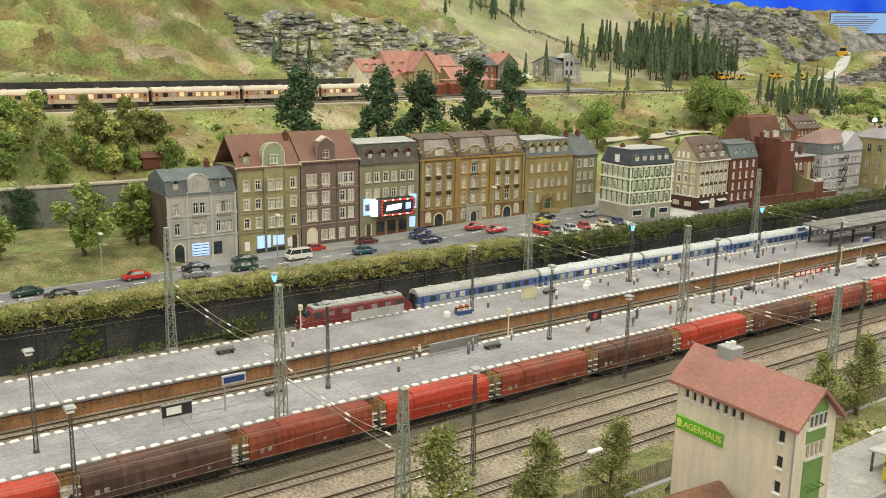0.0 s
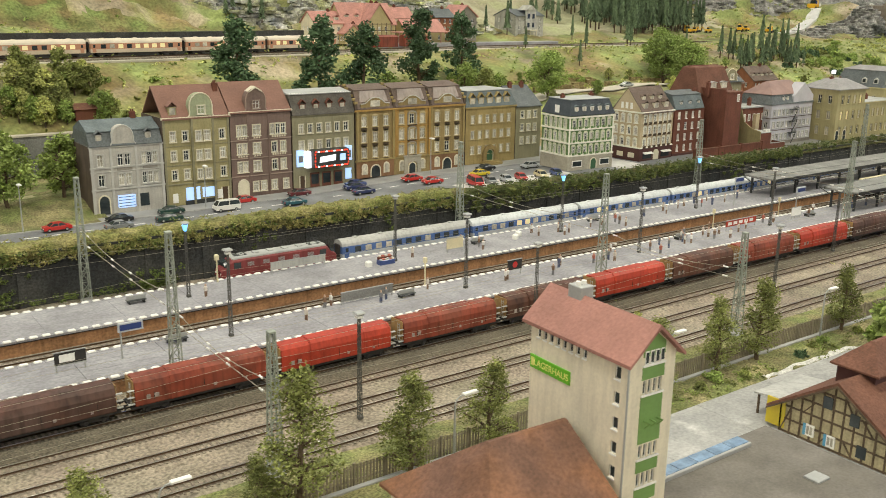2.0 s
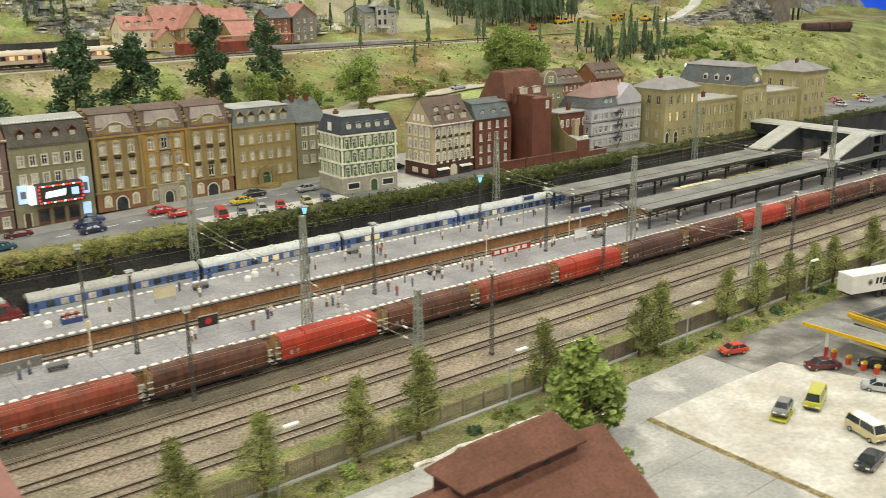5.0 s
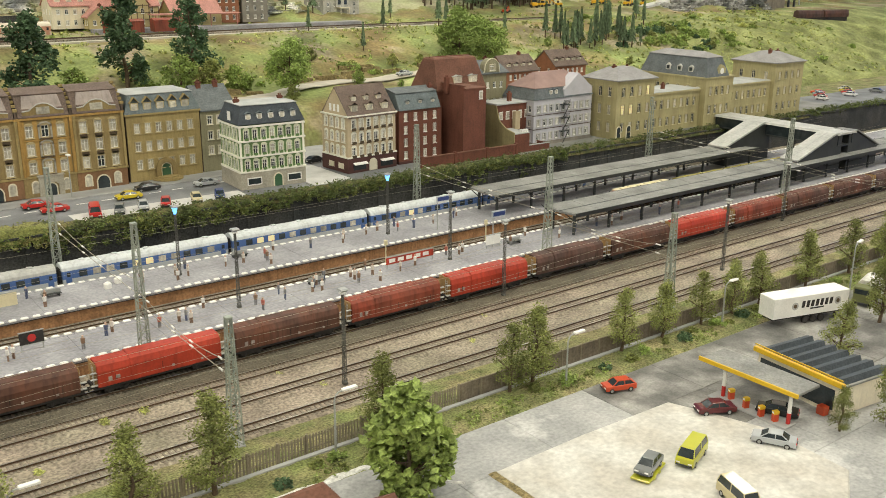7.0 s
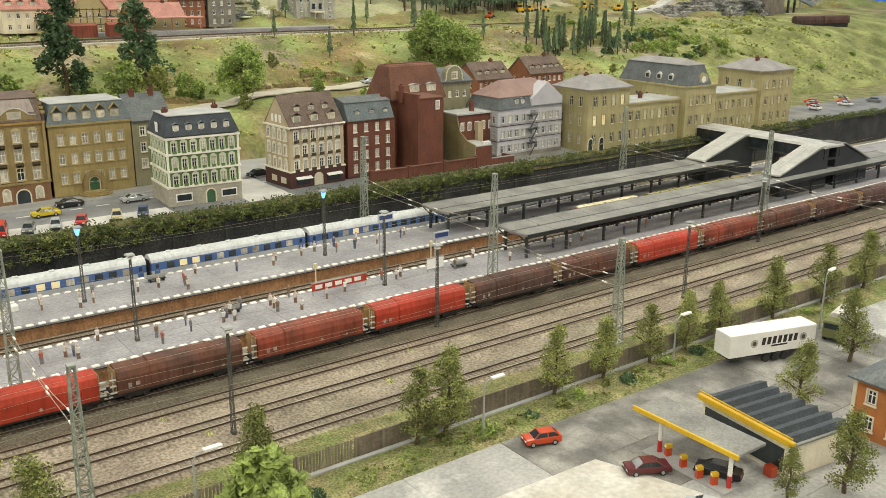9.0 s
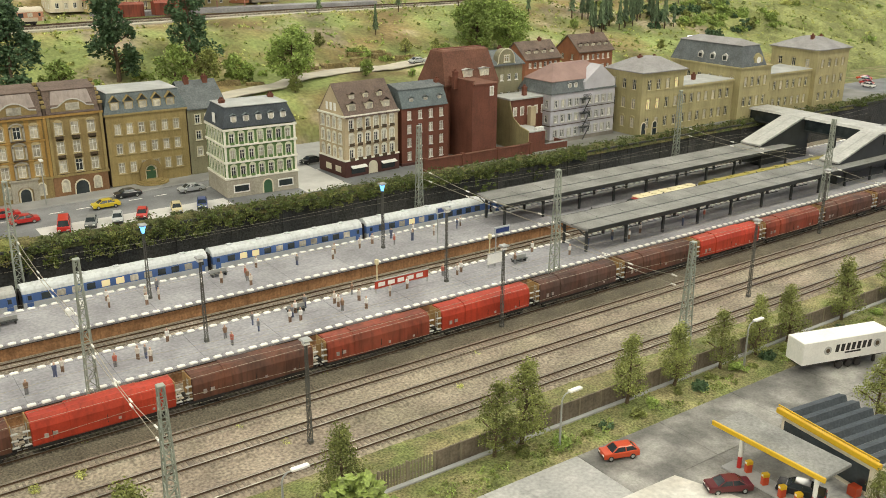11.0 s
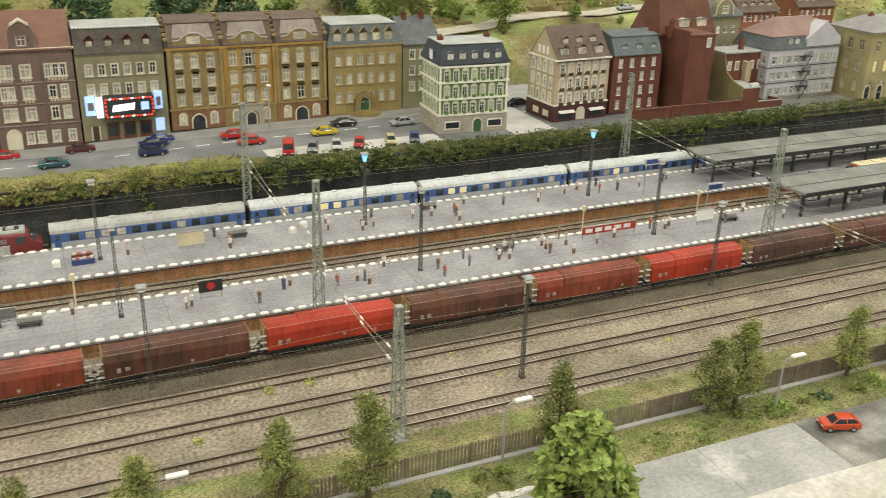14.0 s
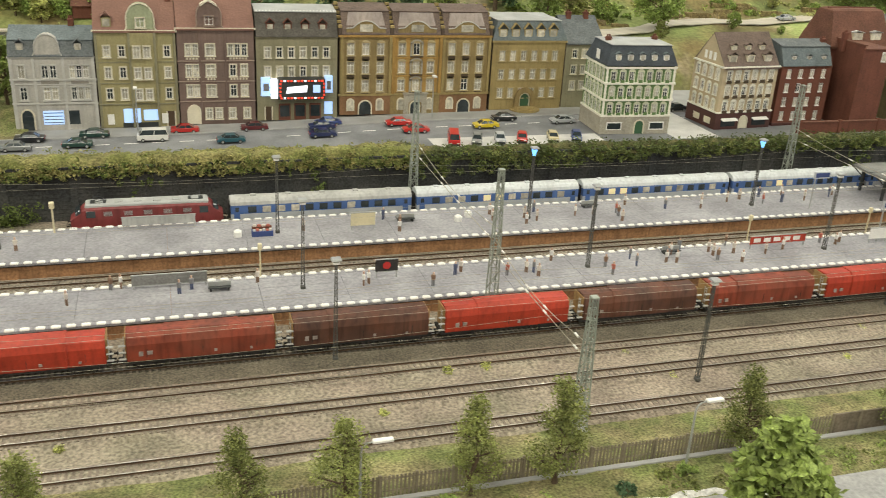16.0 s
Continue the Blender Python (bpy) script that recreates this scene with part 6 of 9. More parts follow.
part("roof", G().loft([rf(-0.3, 12.9, 6.9, 16.3, 13.3), rf(-0.3, 12.9, 6.9, 16.3, 13.7), rf(0.9, 12.0, 9.6, 13.6, 19.7), rf(1.2, 11.7, 10.2, 13.0, 20.0)]), M_TERRAD, hs, "steep brown tiled roof")
part("ridge_tiles", G().bbox(1.1, 11.8, 11.4, 11.8, 19.95, 20.2, 0.06), M_TERRAD, hs)
for k in range(2):
    dormer(hs, 5.6 + k * 4.1, 7.4, 14.6, 2.2, 1.5, M_TRIM, M_CANOPYLIGHT, 0.25, 2.0)
fw = part("window", G().bbox(5.3, 6.3, -0.07, 0.02, 12.2, 14.0, 0.03), M_WHITE, hs)
part("pane", G().box(5.45, 6.15, -0.09, -0.07, 12.4, 13.8), M_CURTAIN, fw)
chimney(hs, 0.9, 5.2, 13.2, 3.4, WALLS["brick"])
# courtyard wall before the brick houses
cw = thing("courtyard_wall", "low dark red brick courtyard wall", "wall", 0, 0, 0)
part("wall", G().box(177.6, 203.4, 132.2, 132.7, 7.9, 10.0), WALLS["brick"], cw)
part("coping", G().bbox(177.5, 203.4, 132.08, 132.82, 10.0, 10.2, 0.05), M_TERRAD, cw)
for xx in (178.0, 186.4, 194.8, 203.0):
    part("pier", G().bbox(xx - 0.35, xx + 0.35, 132.02, 132.88, 7.9, 10.4, 0.05), WALLS["brick"], cw)
# low red workshop
hs = thing("workshop", "low red brick workshop with pale flat roof and dull side wall", "house", 203.0, 133.0, 8.0)
part("body", G().box(0.1, 10.2, 6.2, 12.0, 0, 9.6), WALLS["brick"], hs)
part("flat_roof", G().bbox(-0.2, 10.5, 5.9, 12.2, 9.6, 9.95, 0.06), M_ROOFGREY, hs, "pale grey flat roof")
for k in range(5):
    wd = part("window", G().bbox(0.9 + k * 1.85, 1.9 + k * 1.85, 6.12, 6.22, 6.3, 8.1, 0.03), M_WHITE, hs)
    part("pane", G().box(1.02 + k * 1.85, 1.78 + k * 1.85, 6.1, 6.13, 6.45, 7.95), M_CURTAIN, wd)
part("lower_wing", G().box(0.1, 4.3, 0.0, 6.2, 0, 4.1), WALLS["brick"], hs)
part("side_wall", G().along_x([(0.0, 0), (12.0, 0), (12.0, 9.6), (6.2, 9.6), (5.0, 6.4), (2.6, 5.0), (0.0, 4.5)], -0.12, 0.1), WALLS["olive"], hs, "dull olive rendered side wall")
part("terrace", G().bbox(0.1, 4.4, -0.1, 6.2, 4.1, 4.3, 0.04), M_ROOFGREY, hs)
part("terrace_planter", G().bbox(2.2, 4.2, 0.3, 1.1, 4.3, 4.9, 0.05), M_PLASTER, hs)
part("roof_hut", G().bbox(4.6, 6.0, 5.0, 6.1, 4.1, 8.0, 0.05), WALLS["sand"], hs, "small sand coloured stair hut")
part("yard_wall", G().box(4.3, 10.4, 0.0, 0.3, 0, 1.3).box(10.1, 10.4, 0.3, 6, 0, 1.3), WALLS["brick"], hs)
part("yard_coping", G().bbox(4.3, 10.5, -0.06, 0.36, 1.3, 1.45, 0.03), M_WALKWAY, hs)
chimney(hs, 5.2, 8.0, 9.8, 2.0, WALLS["brick"])

# lavender house
hs, rnd = corner_house("pale lavender house with grey-red roof and outside stair", 211.9, 136.8, 18.8, 10, 2, 10.2, 9, 5, 3, 1.2, 3.1, 0.95, 1.5, WALLS["lav"], M_TRIMGREY, 14, 0.8, WALLS["stone"], 0.4)
for z in (3.6, 6.7):
    band(hs, 18.8, z, 0.15, 0.1, WALLS["backside"], 10)
lo, to = mansard(18.8, 10, 10.2, 2.4, 0.8, 3.0)
part("mansard_roof", lo, M_SLATE, hs), part("upper_roof", to, mat("grey_red_tiles", (0.30, 0.20, 0.18), 0.85, var=0.15), hs)
part("cross_gable", G().along_y([(9.4, 10.2), (18.6, 10.2), (18.6, 12.0), (14.0, 15.4), (9.4, 12.0)], -0.1, 3.0), WALLS["lav"], hs)
for k in range(2):
    dormer(hs, 5.4 + k * 1.7, 0.2, 10.7, 0.9, 1.4, M_WHITE, M_SLATE, 0.3)
stair = G()
for k in range(3):
    stair.box(8.2, 10.4, -1.2, 0, 2.6 + k * 3.0, 2.75 + k * 3.0)
    for i in range(9):
        stair.bar((8.2 + i * 0.27, -1.15, 2.75 + k * 3.0), (8.2 + i * 0.27, -1.15, 3.7 + k * 3.0), 0.04)
    stair.bar((8.2, -1.15, 3.7 + k * 3), (10.4, -1.15, 3.7 + k * 3), 0.05)
    stair.bar((8.4, -1.1, 2.6 + k * 3.0 - 2.6), (10.2, -1.1, 2.6 + k * 3.0), 0.09)
part("outside_stair", stair, M_DARKSTEEL, hs, "dark iron outside stair")


# station building
def block(hs, x0, W, D, H, rows, cols, w, h, z0, dz, y=0.0, arch=False, roof="hip", lit=0.0, seed=0, sides=True, rise=2.4):
    rnd = random.Random(seed)
    o = part("wing", G().box(0.35, W - 0.35, 0.35, D - 0.35, 0.1, H), WALLS["station"], hs, x=x0, y=y)
    fr = win_grid(W, rows, cols, w, h, z0, dz, 0.8)
    lf = win_grid(D, rows, max(2, int(D / 3.4)), w, h, z0, dz, 0.8) if sides else []
    g = G()
    hole = lambda sp: [(x - ww / 2, x + ww / 2, z, z + hh) for x, z, ww, hh in sp]
    facade(g, W, H, hole(fr), 0.22, mul(0, 0, 0))
    facade(g, D, H, hole(lf), 0.22, mul(0, D, 0, -90))
    facade(g, D, H, [], 0.22, mul(W, 0, 0, 90))
    facade(g, W, H, [], 0.22, mul(W, D, 0, 180))
    g.quad((0, 0, H), (W, 0, H), (W, D, H), (0, D, H))
    part("wing_wall", g, WALLS["station"], hs, x=x0, y=y)
    put_windows(hs, [(x + x0, z, a, b) for x, z, a, b in fr], mul(0, y, 0), WALLS["station"], M_TRIM, rnd, arch, 0.35, lit)
    put_windows(hs, lf, mul(x0, y + D, 0, -90), WALLS["station"], M_TRIM, rnd, arch, 0.35)
    part("cornice", G().bbox(x0 - 0.3, x0 + W + 0.3, y - 0.3, y + D + 0.3, H - 0.35, H + 0.1, 0.06), WALLS["station"], hs)
    if roof == "hip":
        r = lambda i, z: [(x0 - 0.6 + i, y - 0.6 + i, z), (x0 + W + 0.6 - i, y - 0.6 + i, z), (x0 + W + 0.6 - i, y + D + 0.6 - i, z), (x0 - 0.6 + i, y + D + 0.6 - i, z)]
        part("roof", G().loft([r(0, H + 0.1), r(0, H + 0.3), r(min(W, D) * 0.42, H + 0.3 + rise)]), M_ROOFLILAC, hs)
    elif roof == "flat":
        part("roof", G().bbox(x0 - 0.1, x0 + W + 0.1, y - 0.1, y + D + 0.1, H + 0.1, H + 0.25, 0.04), M_ROOFGREY, hs)


st = thing("station_building", "long olive yellow station building with slate roofs", "station building", 232.8, 131.6, 8.0)
block(st, 0, 12.9, 10.5, 13.4, 3, 4, 1.15, 2.2, 1.6, 4.1, 0, True, "hip", 0.12, 1)
block(st, 12.9, 18.8, 9, 9.5, 2, 7, 1.1, 2.1, 1.4, 4.2, 1.2, True, "flat", 0.0, 2, False)
block(st, 31.7, 11.0, 21, 12.3, 2, 4, 1.1, 2.2, 3.2, 4.6, -0.6, True, "none", 0.0, 3)
block(st, 42.7, 19.1, 9, 9.5, 2, 7, 1.1, 2.1, 1.4, 4.2, 1.2, True, "flat", 0.0, 4, False)
block(st, 61.8, 13.2, 13.5, 14.0, 3, 4, 1.15, 2.0, 1.6, 4.1, 0, True, "hip", 0.0, 5)
lo, to = mansard(8.6, 21, 12.4, 4.6, 1.3, 1.2, 3.0)
part("central_roof", lo, M_SLATE, st, x=31.7, y=-0.6), part("central_cap", to, M_ROOFLILAC, st, x=31.7, y=-0.6)
for k in range(3):
    dm = part("dormer", G().along_y([(-0.7, 0), (0.7, 0), (0.7, 1.2), (0, 1.7), (-0.7, 1.2)], -0.1, 1.6), M_TRIMGREY, st, "small pale roof dormer", x=31.8, y=4.5 + k * 3.6, z=13.4, rz=-90)
    part("pane", G().box(-0.45, 0.45, -0.14, -0.1, 0.2, 1.1), M_GLASS, dm)
cg = G().along_y([(-1.5, 0), (1.5, 0), (1.5, 2.0), (0.8, 2.6), (0, 3.0), (-0.8, 2.6), (-1.5, 2.0)], -0.2, 0.6)
part("clock_gable", cg, WALLS["station"], st, x=37.6, y=-0.4, z=12.3)
part("clock_face", G().cyl((37.6, -0.64, 13.7), (37.6, -0.7, 13.7), 0.75, 0.75, 20), M_WHITE, st)
for x, y, z in ((4, 5, 15.2), (9, 5.5, 14.8), (66, 5, 16.0), (71, 6, 15.6), (22, 5, 9.8)):
    chimney(st, x, y, z, 1.3)
for xx in (1.2, 4.6):
    door(st, xx, 1.3, 2.2, M_GLASS, True, -0.05)


# ---- plants ----
def leaf_tuft(g, c, r, n, rnd, s):
    """n small leaves scattered through a clump of radius r about c."""
    for _ in range(n):
        d = Vector((rnd.gauss(0, 1), rnd.gauss(0, 1), rnd.gauss(0, 0.8)))
        d = d.normalized() * r * rnd.random() ** 0.45
        p = c + d
        u = Vector((rnd.uniform(-1, 1), rnd.uniform(-1, 1), rnd.uniform(-0.6, 0.6))).normalized()
        v = u.cross(Vector((rnd.uniform(-1, 1), rnd.uniform(-1, 1), rnd.uniform(-1, 1)))).normalized()
        k = s * rnd.uniform(0.6, 1.3)
        g.quad(p - u * k, p - v * k * 0.6, p + u * k, p + v * k * 0.6)


def tree_meshes(seed, h, w, trunk_h, clumps, leaves, leaf, shape, leaf_m, limb=0.5):
    """A trunk with limbs and a crown of many small leaves. shape(t) is the crown's half width at the relative height t."""
    rnd = random.Random(seed)
    tr, cr = G(), G()
    bend = [Vector((rnd.uniform(-0.25, 0.25) * w * 0.2, rnd.uniform(-0.25, 0.25) * w * 0.2, h * k / 5)) for k in range(6)]
    bend[0] = Vector((0, 0, -0.3))
    r0 = 0.022 * h + 0.07
    for k in range(5):
        tr.cyl(bend[k], bend[k + 1], r0 * (1 - k / 5.5), r0 * (1 - (k + 1) / 5.5), 7)
    for i in range(clumps):
        t = (i + rnd.random()) / clumps
        z = trunk_h + (h - trunk_h) * t
        a = rnd.uniform(0, 6.283)
        rad = w / 2 * shape(t) * rnd.uniform(0.35, 1.0)
        kk = min(4, int(z / h * 5))
        ax = bend[kk].lerp(bend[kk + 1], z / h * 5 - kk)
        c = Vector((ax.x + rad * math.cos(a), ax.y + rad * math.sin(a), z + rnd.uniform(-0.3, 0.3)))
        if i % 2 == 0:
            tr.bar(Vector((ax.x, ax.y, max(trunk_h * 0.7, z - rad * limb))), c, 0.05 + 0.004 * h)
        leaf_tuft(cr, c, w * 0.13 * rnd.uniform(0.7, 1.25) + 0.15, leaves, rnd, leaf)
    return tr.mesh("trunk", M_BARK), cr.mesh("crown", leaf_m)


def tree(meshes, name, label, category, x, y, z, s=1.0, rz=0.0, group="", lean=0.0):
    t = thing(name, label, category, x, y, z, rz, group)
    t.scale = (s, s, s)
    part("trunk", meshes[0], None, t, rx=lean)
    part("crown", meshes[1], None, t, rx=lean)
    return t


round_crown = lambda t: math.sin(math.pi * min(1.0, 0.12 + 0.88 * t)) ** 0.6
slim_crown = lambda t: (1 - t) ** 0.75 * min(1.0, 0.4 + t * 2.6)
cone_crown = lambda t: (1 - t) * 0.98 + 0.02

SLIM = [tree_meshes(100 + i, 10, 7.3, 1.5, (56, 64, 50, 60)[i], 96, 0.14, slim_crown, M_LEAF) for i in range(4)]
STREET_TREE = tree_meshes(116, 6, 5.0, 1.1, 40, 90, 0.20, round_crown, M_LEAFB)
FRUIT = [tree_meshes(110 + i, 6, 5.2, 1.4, 34, 60, 0.24, round_crown, (M_LEAFO, M_LEAFY, M_LEAF)[i]) for i in range(3)]
BIGD = [tree_meshes(120 + i, 20, 13.0, 2.2, 40, 110, 0.46, lambda t: (1 - t) ** 0.5 * 0.9 + 0.10, M_LEAFD) for i in range(3)]
BROAD = [tree_meshes(130 + i, 11, 10, 2.5, 80, 80, 0.30, round_crown, M_LEAFY) for i in range(2)]
YARD_TREE = tree_meshes(133, 11, 9.0, 0.8, 60, 46, 0.62, round_crown, M_LEAFB)


def conifer_meshes(seed, h, w):
    rnd = random.Random(seed)
    tr, cr = G(), G()
    tr.cyl((0, 0, -0.5), (0, 0, h * 0.97), 0.02 * h, 0.03, 6)
    tiers = 13
    for i in range(tiers):
        t = i / (tiers - 1)
        z = h * (0.24 + 0.74 * t)
        r = w / 2 * (1 - t) ** 0.85 * (0.75 + 0.5 * rnd.random()) + 0.1
        k = 9
        for j in range(k):
            a = 6.283 * (j + rnd.random() * 0.8) / k
            rr = r * rnd.uniform(0.6, 1.1)
            d = Vector((math.cos(a), math.sin(a), 0))
            s = Vector((-d.y, d.x, 0)) * (0.10 * w + 0.1)
            top = Vector((0, 0, z + h * 0.07))
            tip = d * rr + Vector((0, 0, z - h * 0.05 * rnd.uniform(0.6, 1.4)))
            mid = d * rr * 0.55 + Vector((0, 0, z + h * 0.02))
            cr.quad(top, mid - s, tip, mid + s)
    return tr.mesh("trunk", M_BARK), cr.mesh("crown", M_NEEDLE)


FIR = [conifer_meshes(140 + i, 10, (3.0, 2.3, 2.7)[i]) for i in range(3)]


def bush_mesh(seed, w, h, n, leaf_m, leaf=0.22):
    rnd = random.Random(seed)
    g = G()
    for i in range(n):
        a, q = rnd.uniform(0, 6.283), rnd.random() ** 0.5
        c = Vector((math.cos(a) * q * w * 0.42, math.sin(a) * q * w * 0.42, h * rnd.uniform(0.15, 0.75) * (1 - 0.5 * q)))
        leaf_tuft(g, c, w * 0.17 + 0.1, 46, rnd, leaf)
    return g.mesh("bush", leaf_m)


BUSH = [bush_mesh(150, 2.4, 1.6, 9, M_LEAFD), bush_mesh(151, 2.8, 1.7, 10, M_LEAFO), bush_mesh(152, 2.2, 1.4, 8, M_LEAF), bush_mesh(153, 3.2, 2.0, 11, M_LEAFY)]


def bush(k, x, y, z, s=1.0, label="small rounded green bush", group=""):
    o = tagged(put_new("bush", BUSH[k], at(x, y, z, (x * 77) % 360)), label, "bush", group)
    o.scale = (s, s, s * 0.95)
    return o


# slim trees along the fence
rnd = random.Random(31)
ROW = [(20.8, 9.0), (34.6, 6.0), (37.9, 12.6), (49.2, 9.7), (58.6, 8.9), (74.5, 8.2), (82.5, 8.6), (93.2, 8.7), (100.9, 10.1), (119.6, 8.7), (136.9, 8.0), (140.7, 9.2), (155.9, 8.0), (163.6, 7.4),
       (171.8, 7.4), (178.5, 7.5), (185.0, 7.6), (197.2, 8.5), (209.0, 8.6), (220, 8.8), (231, 9.2)]
for i, (x, hh) in enumerate(ROW):
    tree(SLIM[i % 4], "slim_tree", "slim leafy tree with an airy crown beside the fence", "tree", x, 59.0 + rnd.uniform(-0.3, 0.1), -0.05, hh / 10, rnd.uniform(0, 360), "trees along the fence", rnd.uniform(-3, 3))
for x, y, hh in ((176.2, 41.2, 7.6), (192.4, 44.8, 9.0), (163.8, 28.4, 8.0), (158.8, 31.0, 5.0)):
    tree(SLIM[int(x) % 4], "slim_tree", "slim leafy tree beside the filling station", "tree", x, y, -0.2, hh / 10, x * 9)
tree(YARD_TREE, "broad_tree", "broad green tree with large drooping leaves on the yard", "tree", 115.2, 48.0, -0.2, 0.92, 40)
bush(3, 112.0, 41.0, -0.1, 1.5)
for i, x in enumerate((62, 66, 88, 91, 95.5, 107, 110.5, 113, 121, 124.5, 139, 143.5, 147, 150.5, 155.5, 158.5, 163, 166, 168.5, 173, 175, 179.5, 182, 188, 191, 194, 199, 203)):
    bush((2, 0, 2, 3)[i % 4], x + rnd.uniform(-0.6, 0.6), 57.0 + rnd.uniform(-1.0, 0.9), -0.1, rnd.uniform(0.55, 0.95), "dark green bush in the grass strip", "bushes of the grass strip")
weeds = G()
wr = random.Random(37)
for i in range(620):
    x, y = wr.uniform(58, 210), 56.2 + 1.3 * wr.gauss(0, 0.6)
    if nz(x, y, 9, 51) < -0.12:
        continue
    weeds.slot = wr.randrange(2)
    leaf_tuft(weeds, Vector((x, y, verge(x, y) + 0.12)), wr.uniform(0.3, 0.6), 16, wr, 0.15)
whole("verge_weeds", weeds, [M_LEAFB, M_LEAF], "low green weeds along the foot of the fence", "weeds", kind="stuff")
for x in (97.5, 101.8):
    bush(1, x, 79.1, -0.4, 0.5, "low olive weed tuft between the tracks", "weed tufts")
for i, (x, y) in enumerate(((72, 85.4), (89, 72.9), (103.5, 85.4), (118, 79.2), (131.5, 85.2), (60, 73), (150, 79.3), (143, 73.2), (47, 79.2), (33, 85.3), (167, 85.4), (121, 73.6))):
    bush(1, x, y, -0.5, 0.42, "low olive weed tuft between the tracks", "weed tufts")

# hedge and scrub along the top of the retaining wall
scrub = G()
rnd = random.Random(33)
for i in range(1500):
    x = -50 + i * 0.27
    low = x > 110
    y = 130.9 + rnd.uniform(-1.9, 2.9 if not low else 0.8)
    r = rnd.uniform(0.5, 1.1)
    scrub.slot = (1 if rnd.random() < 0.35 else 0) if not low else (4 if rnd.random() < 0.25 else 3)
    leaf_tuft(scrub, Vector((x, y, 7.5 + rnd.uniform(-0.5, 0.9))), r, 34, rnd, 0.20)
for x0, w in ((28, 1.6), (66, 1.8), (92, 0.8), (189, 2.2), (203, 1.5)):
    for k in range(40 if x0 in (28, 189) else 18):
        scrub.slot = 4
        leaf_tuft(scrub, Vector((x0 + rnd.gauss(0, w), 129.3 + rnd.uniform(-0.5, 0.1), 7.6 - 7.0 * rnd.random() ** (2.4 if x0 != 28 else 1.0))), 0.5, 30, rnd, 0.18)
for k in range(60):
    scrub.slot = 4
    leaf_tuft(scrub, Vector((rnd.uniform(18, 52), 128.7 + rnd.uniform(-0.6, 0.6), rnd.uniform(0, 0.9))), 0.6, 26, rnd, 0.18)
for k in range(30):
    leaf_tuft(scrub, Vector((50 + rnd.gauss(0, 2.2), 128.4 + rnd.uniform(-0.8, 0.6), rnd.uniform(0, 2.6))), 0.7, 30, rnd, 0.2)
for k in range(700):
    x = rnd.uniform(106, 215)
    foot = lerp_knots([(106, 4.2), (126, 4.9), (145, 5.7), (170, 6.2), (215, 6.4)], x) + 0.9 * nz(x, 0, 4, 9)
    scrub.slot = (3, 3, 4, 1)[k % 4]
    leaf_tuft(scrub, Vector((x, 129.1 - rnd.uniform(0, 0.6), foot + (7.9 - foot) * rnd.random() ** 0.8)), rnd.uniform(0.5, 0.8), 26, rnd, 0.2)
for k in range(700):
    x = rnd.uniform(-20, 107)
    foot = 6.0 + 0.7 * nz(x, 0, 5, 9)
    scrub.slot = (0, 0, 1, 4)[k % 4]
    leaf_tuft(scrub, Vector((x, 129.2 - rnd.uniform(0, 0.5), foot + (7.9 - foot) * rnd.random())), rnd.uniform(0.4, 0.8), 26, rnd, 0.2)
whole("hanging_scrub", scrub, [M_LEAFBANK, M_BANKGREEN, M_LEAF, M_LEAFH, M_LEAFIVY], "olive green scrub along and down the retaining wall", "hedge", kind="stuff")

# trees behind the houses
for x, y, s in ((88.5, 183, 1.02), (107.0, 181, 1.05), (118.8, 182, 1.0), (141, 191.5, 1.0), (158.5, 197.5, 0.92)):
    tree(BIGD[int(x) % 3], "dark_tree", "tall dark blue-green tree behind the houses", "tree", x, y, hill_z(x, y), s, x * 31, "dark trees behind the houses")
tree(BROAD[1], "broad_tree", "bright green spreading tree beside the dirt road", "tree", 176.0, 181.5, hill_z(176, 181.5), 1.08, 10)
for x, y, s in ((234, 192, 1.2), (243, 190, 1.15), (239, 197, 1.3)):
    tree(BROAD[int(x) % 2], "broad_tree", "dense green tree on the slope", "tree", x, y, hill_z(x, y), s, x * 5)
rnd = random.Random(35)
for i in range(50):
    x, y = rnd.uniform(4, 63), rnd.uniform(188.5, 204)
    tree(FRUIT[i % 3], "fruit_tree", "small olive green garden tree on the slope", "tree", x, y, hill_z(x, y) - 0.2, rnd.uniform(0.75, 1.15), rnd.uniform(0, 360), "garden trees")
for x, y, s in ((36, 160, 1.9), (46, 164, 1.7), (22, 163, 1.5), (49.0, 172, 1.3)):
    tree(STREET_TREE, "street_tree", "round leafy tree beside the street", "tree", x, y, 7.9, s, x * 7)
for i in range(34):
    x, y = rnd.uniform(150, 300), rnd.uniform(176, 204)
    if abs(y - 186.5) > 4.5:
        tree(FRUIT[i % 3], "shrub_tree", "small leafy shrub on the slope", "tree", x, y, hill_z(x, y) - 0.3, rnd.uniform(0.35, 0.75), rnd.uniform(0, 360), "shrubs of the slope")
for i in range(46):
    x, y = rnd.uniform(300, 430), rnd.uniform(178, 226)
    bush((1, 3, 2)[i % 3], x, y, hill_z(x, y) - 0.2, rnd.uniform(0.6, 1.6), "low green scrub on the slope", "scrub of the slope")
for i in range(26):
    x, y = rnd.uniform(60, 150), rnd.uniform(176, 204)
    bush((1, 3, 2)[i % 3], x, y, hill_z(x, y) - 0.2, rnd.uniform(0.6, 1.5), "low green scrub on the slope", "scrub of the slope")

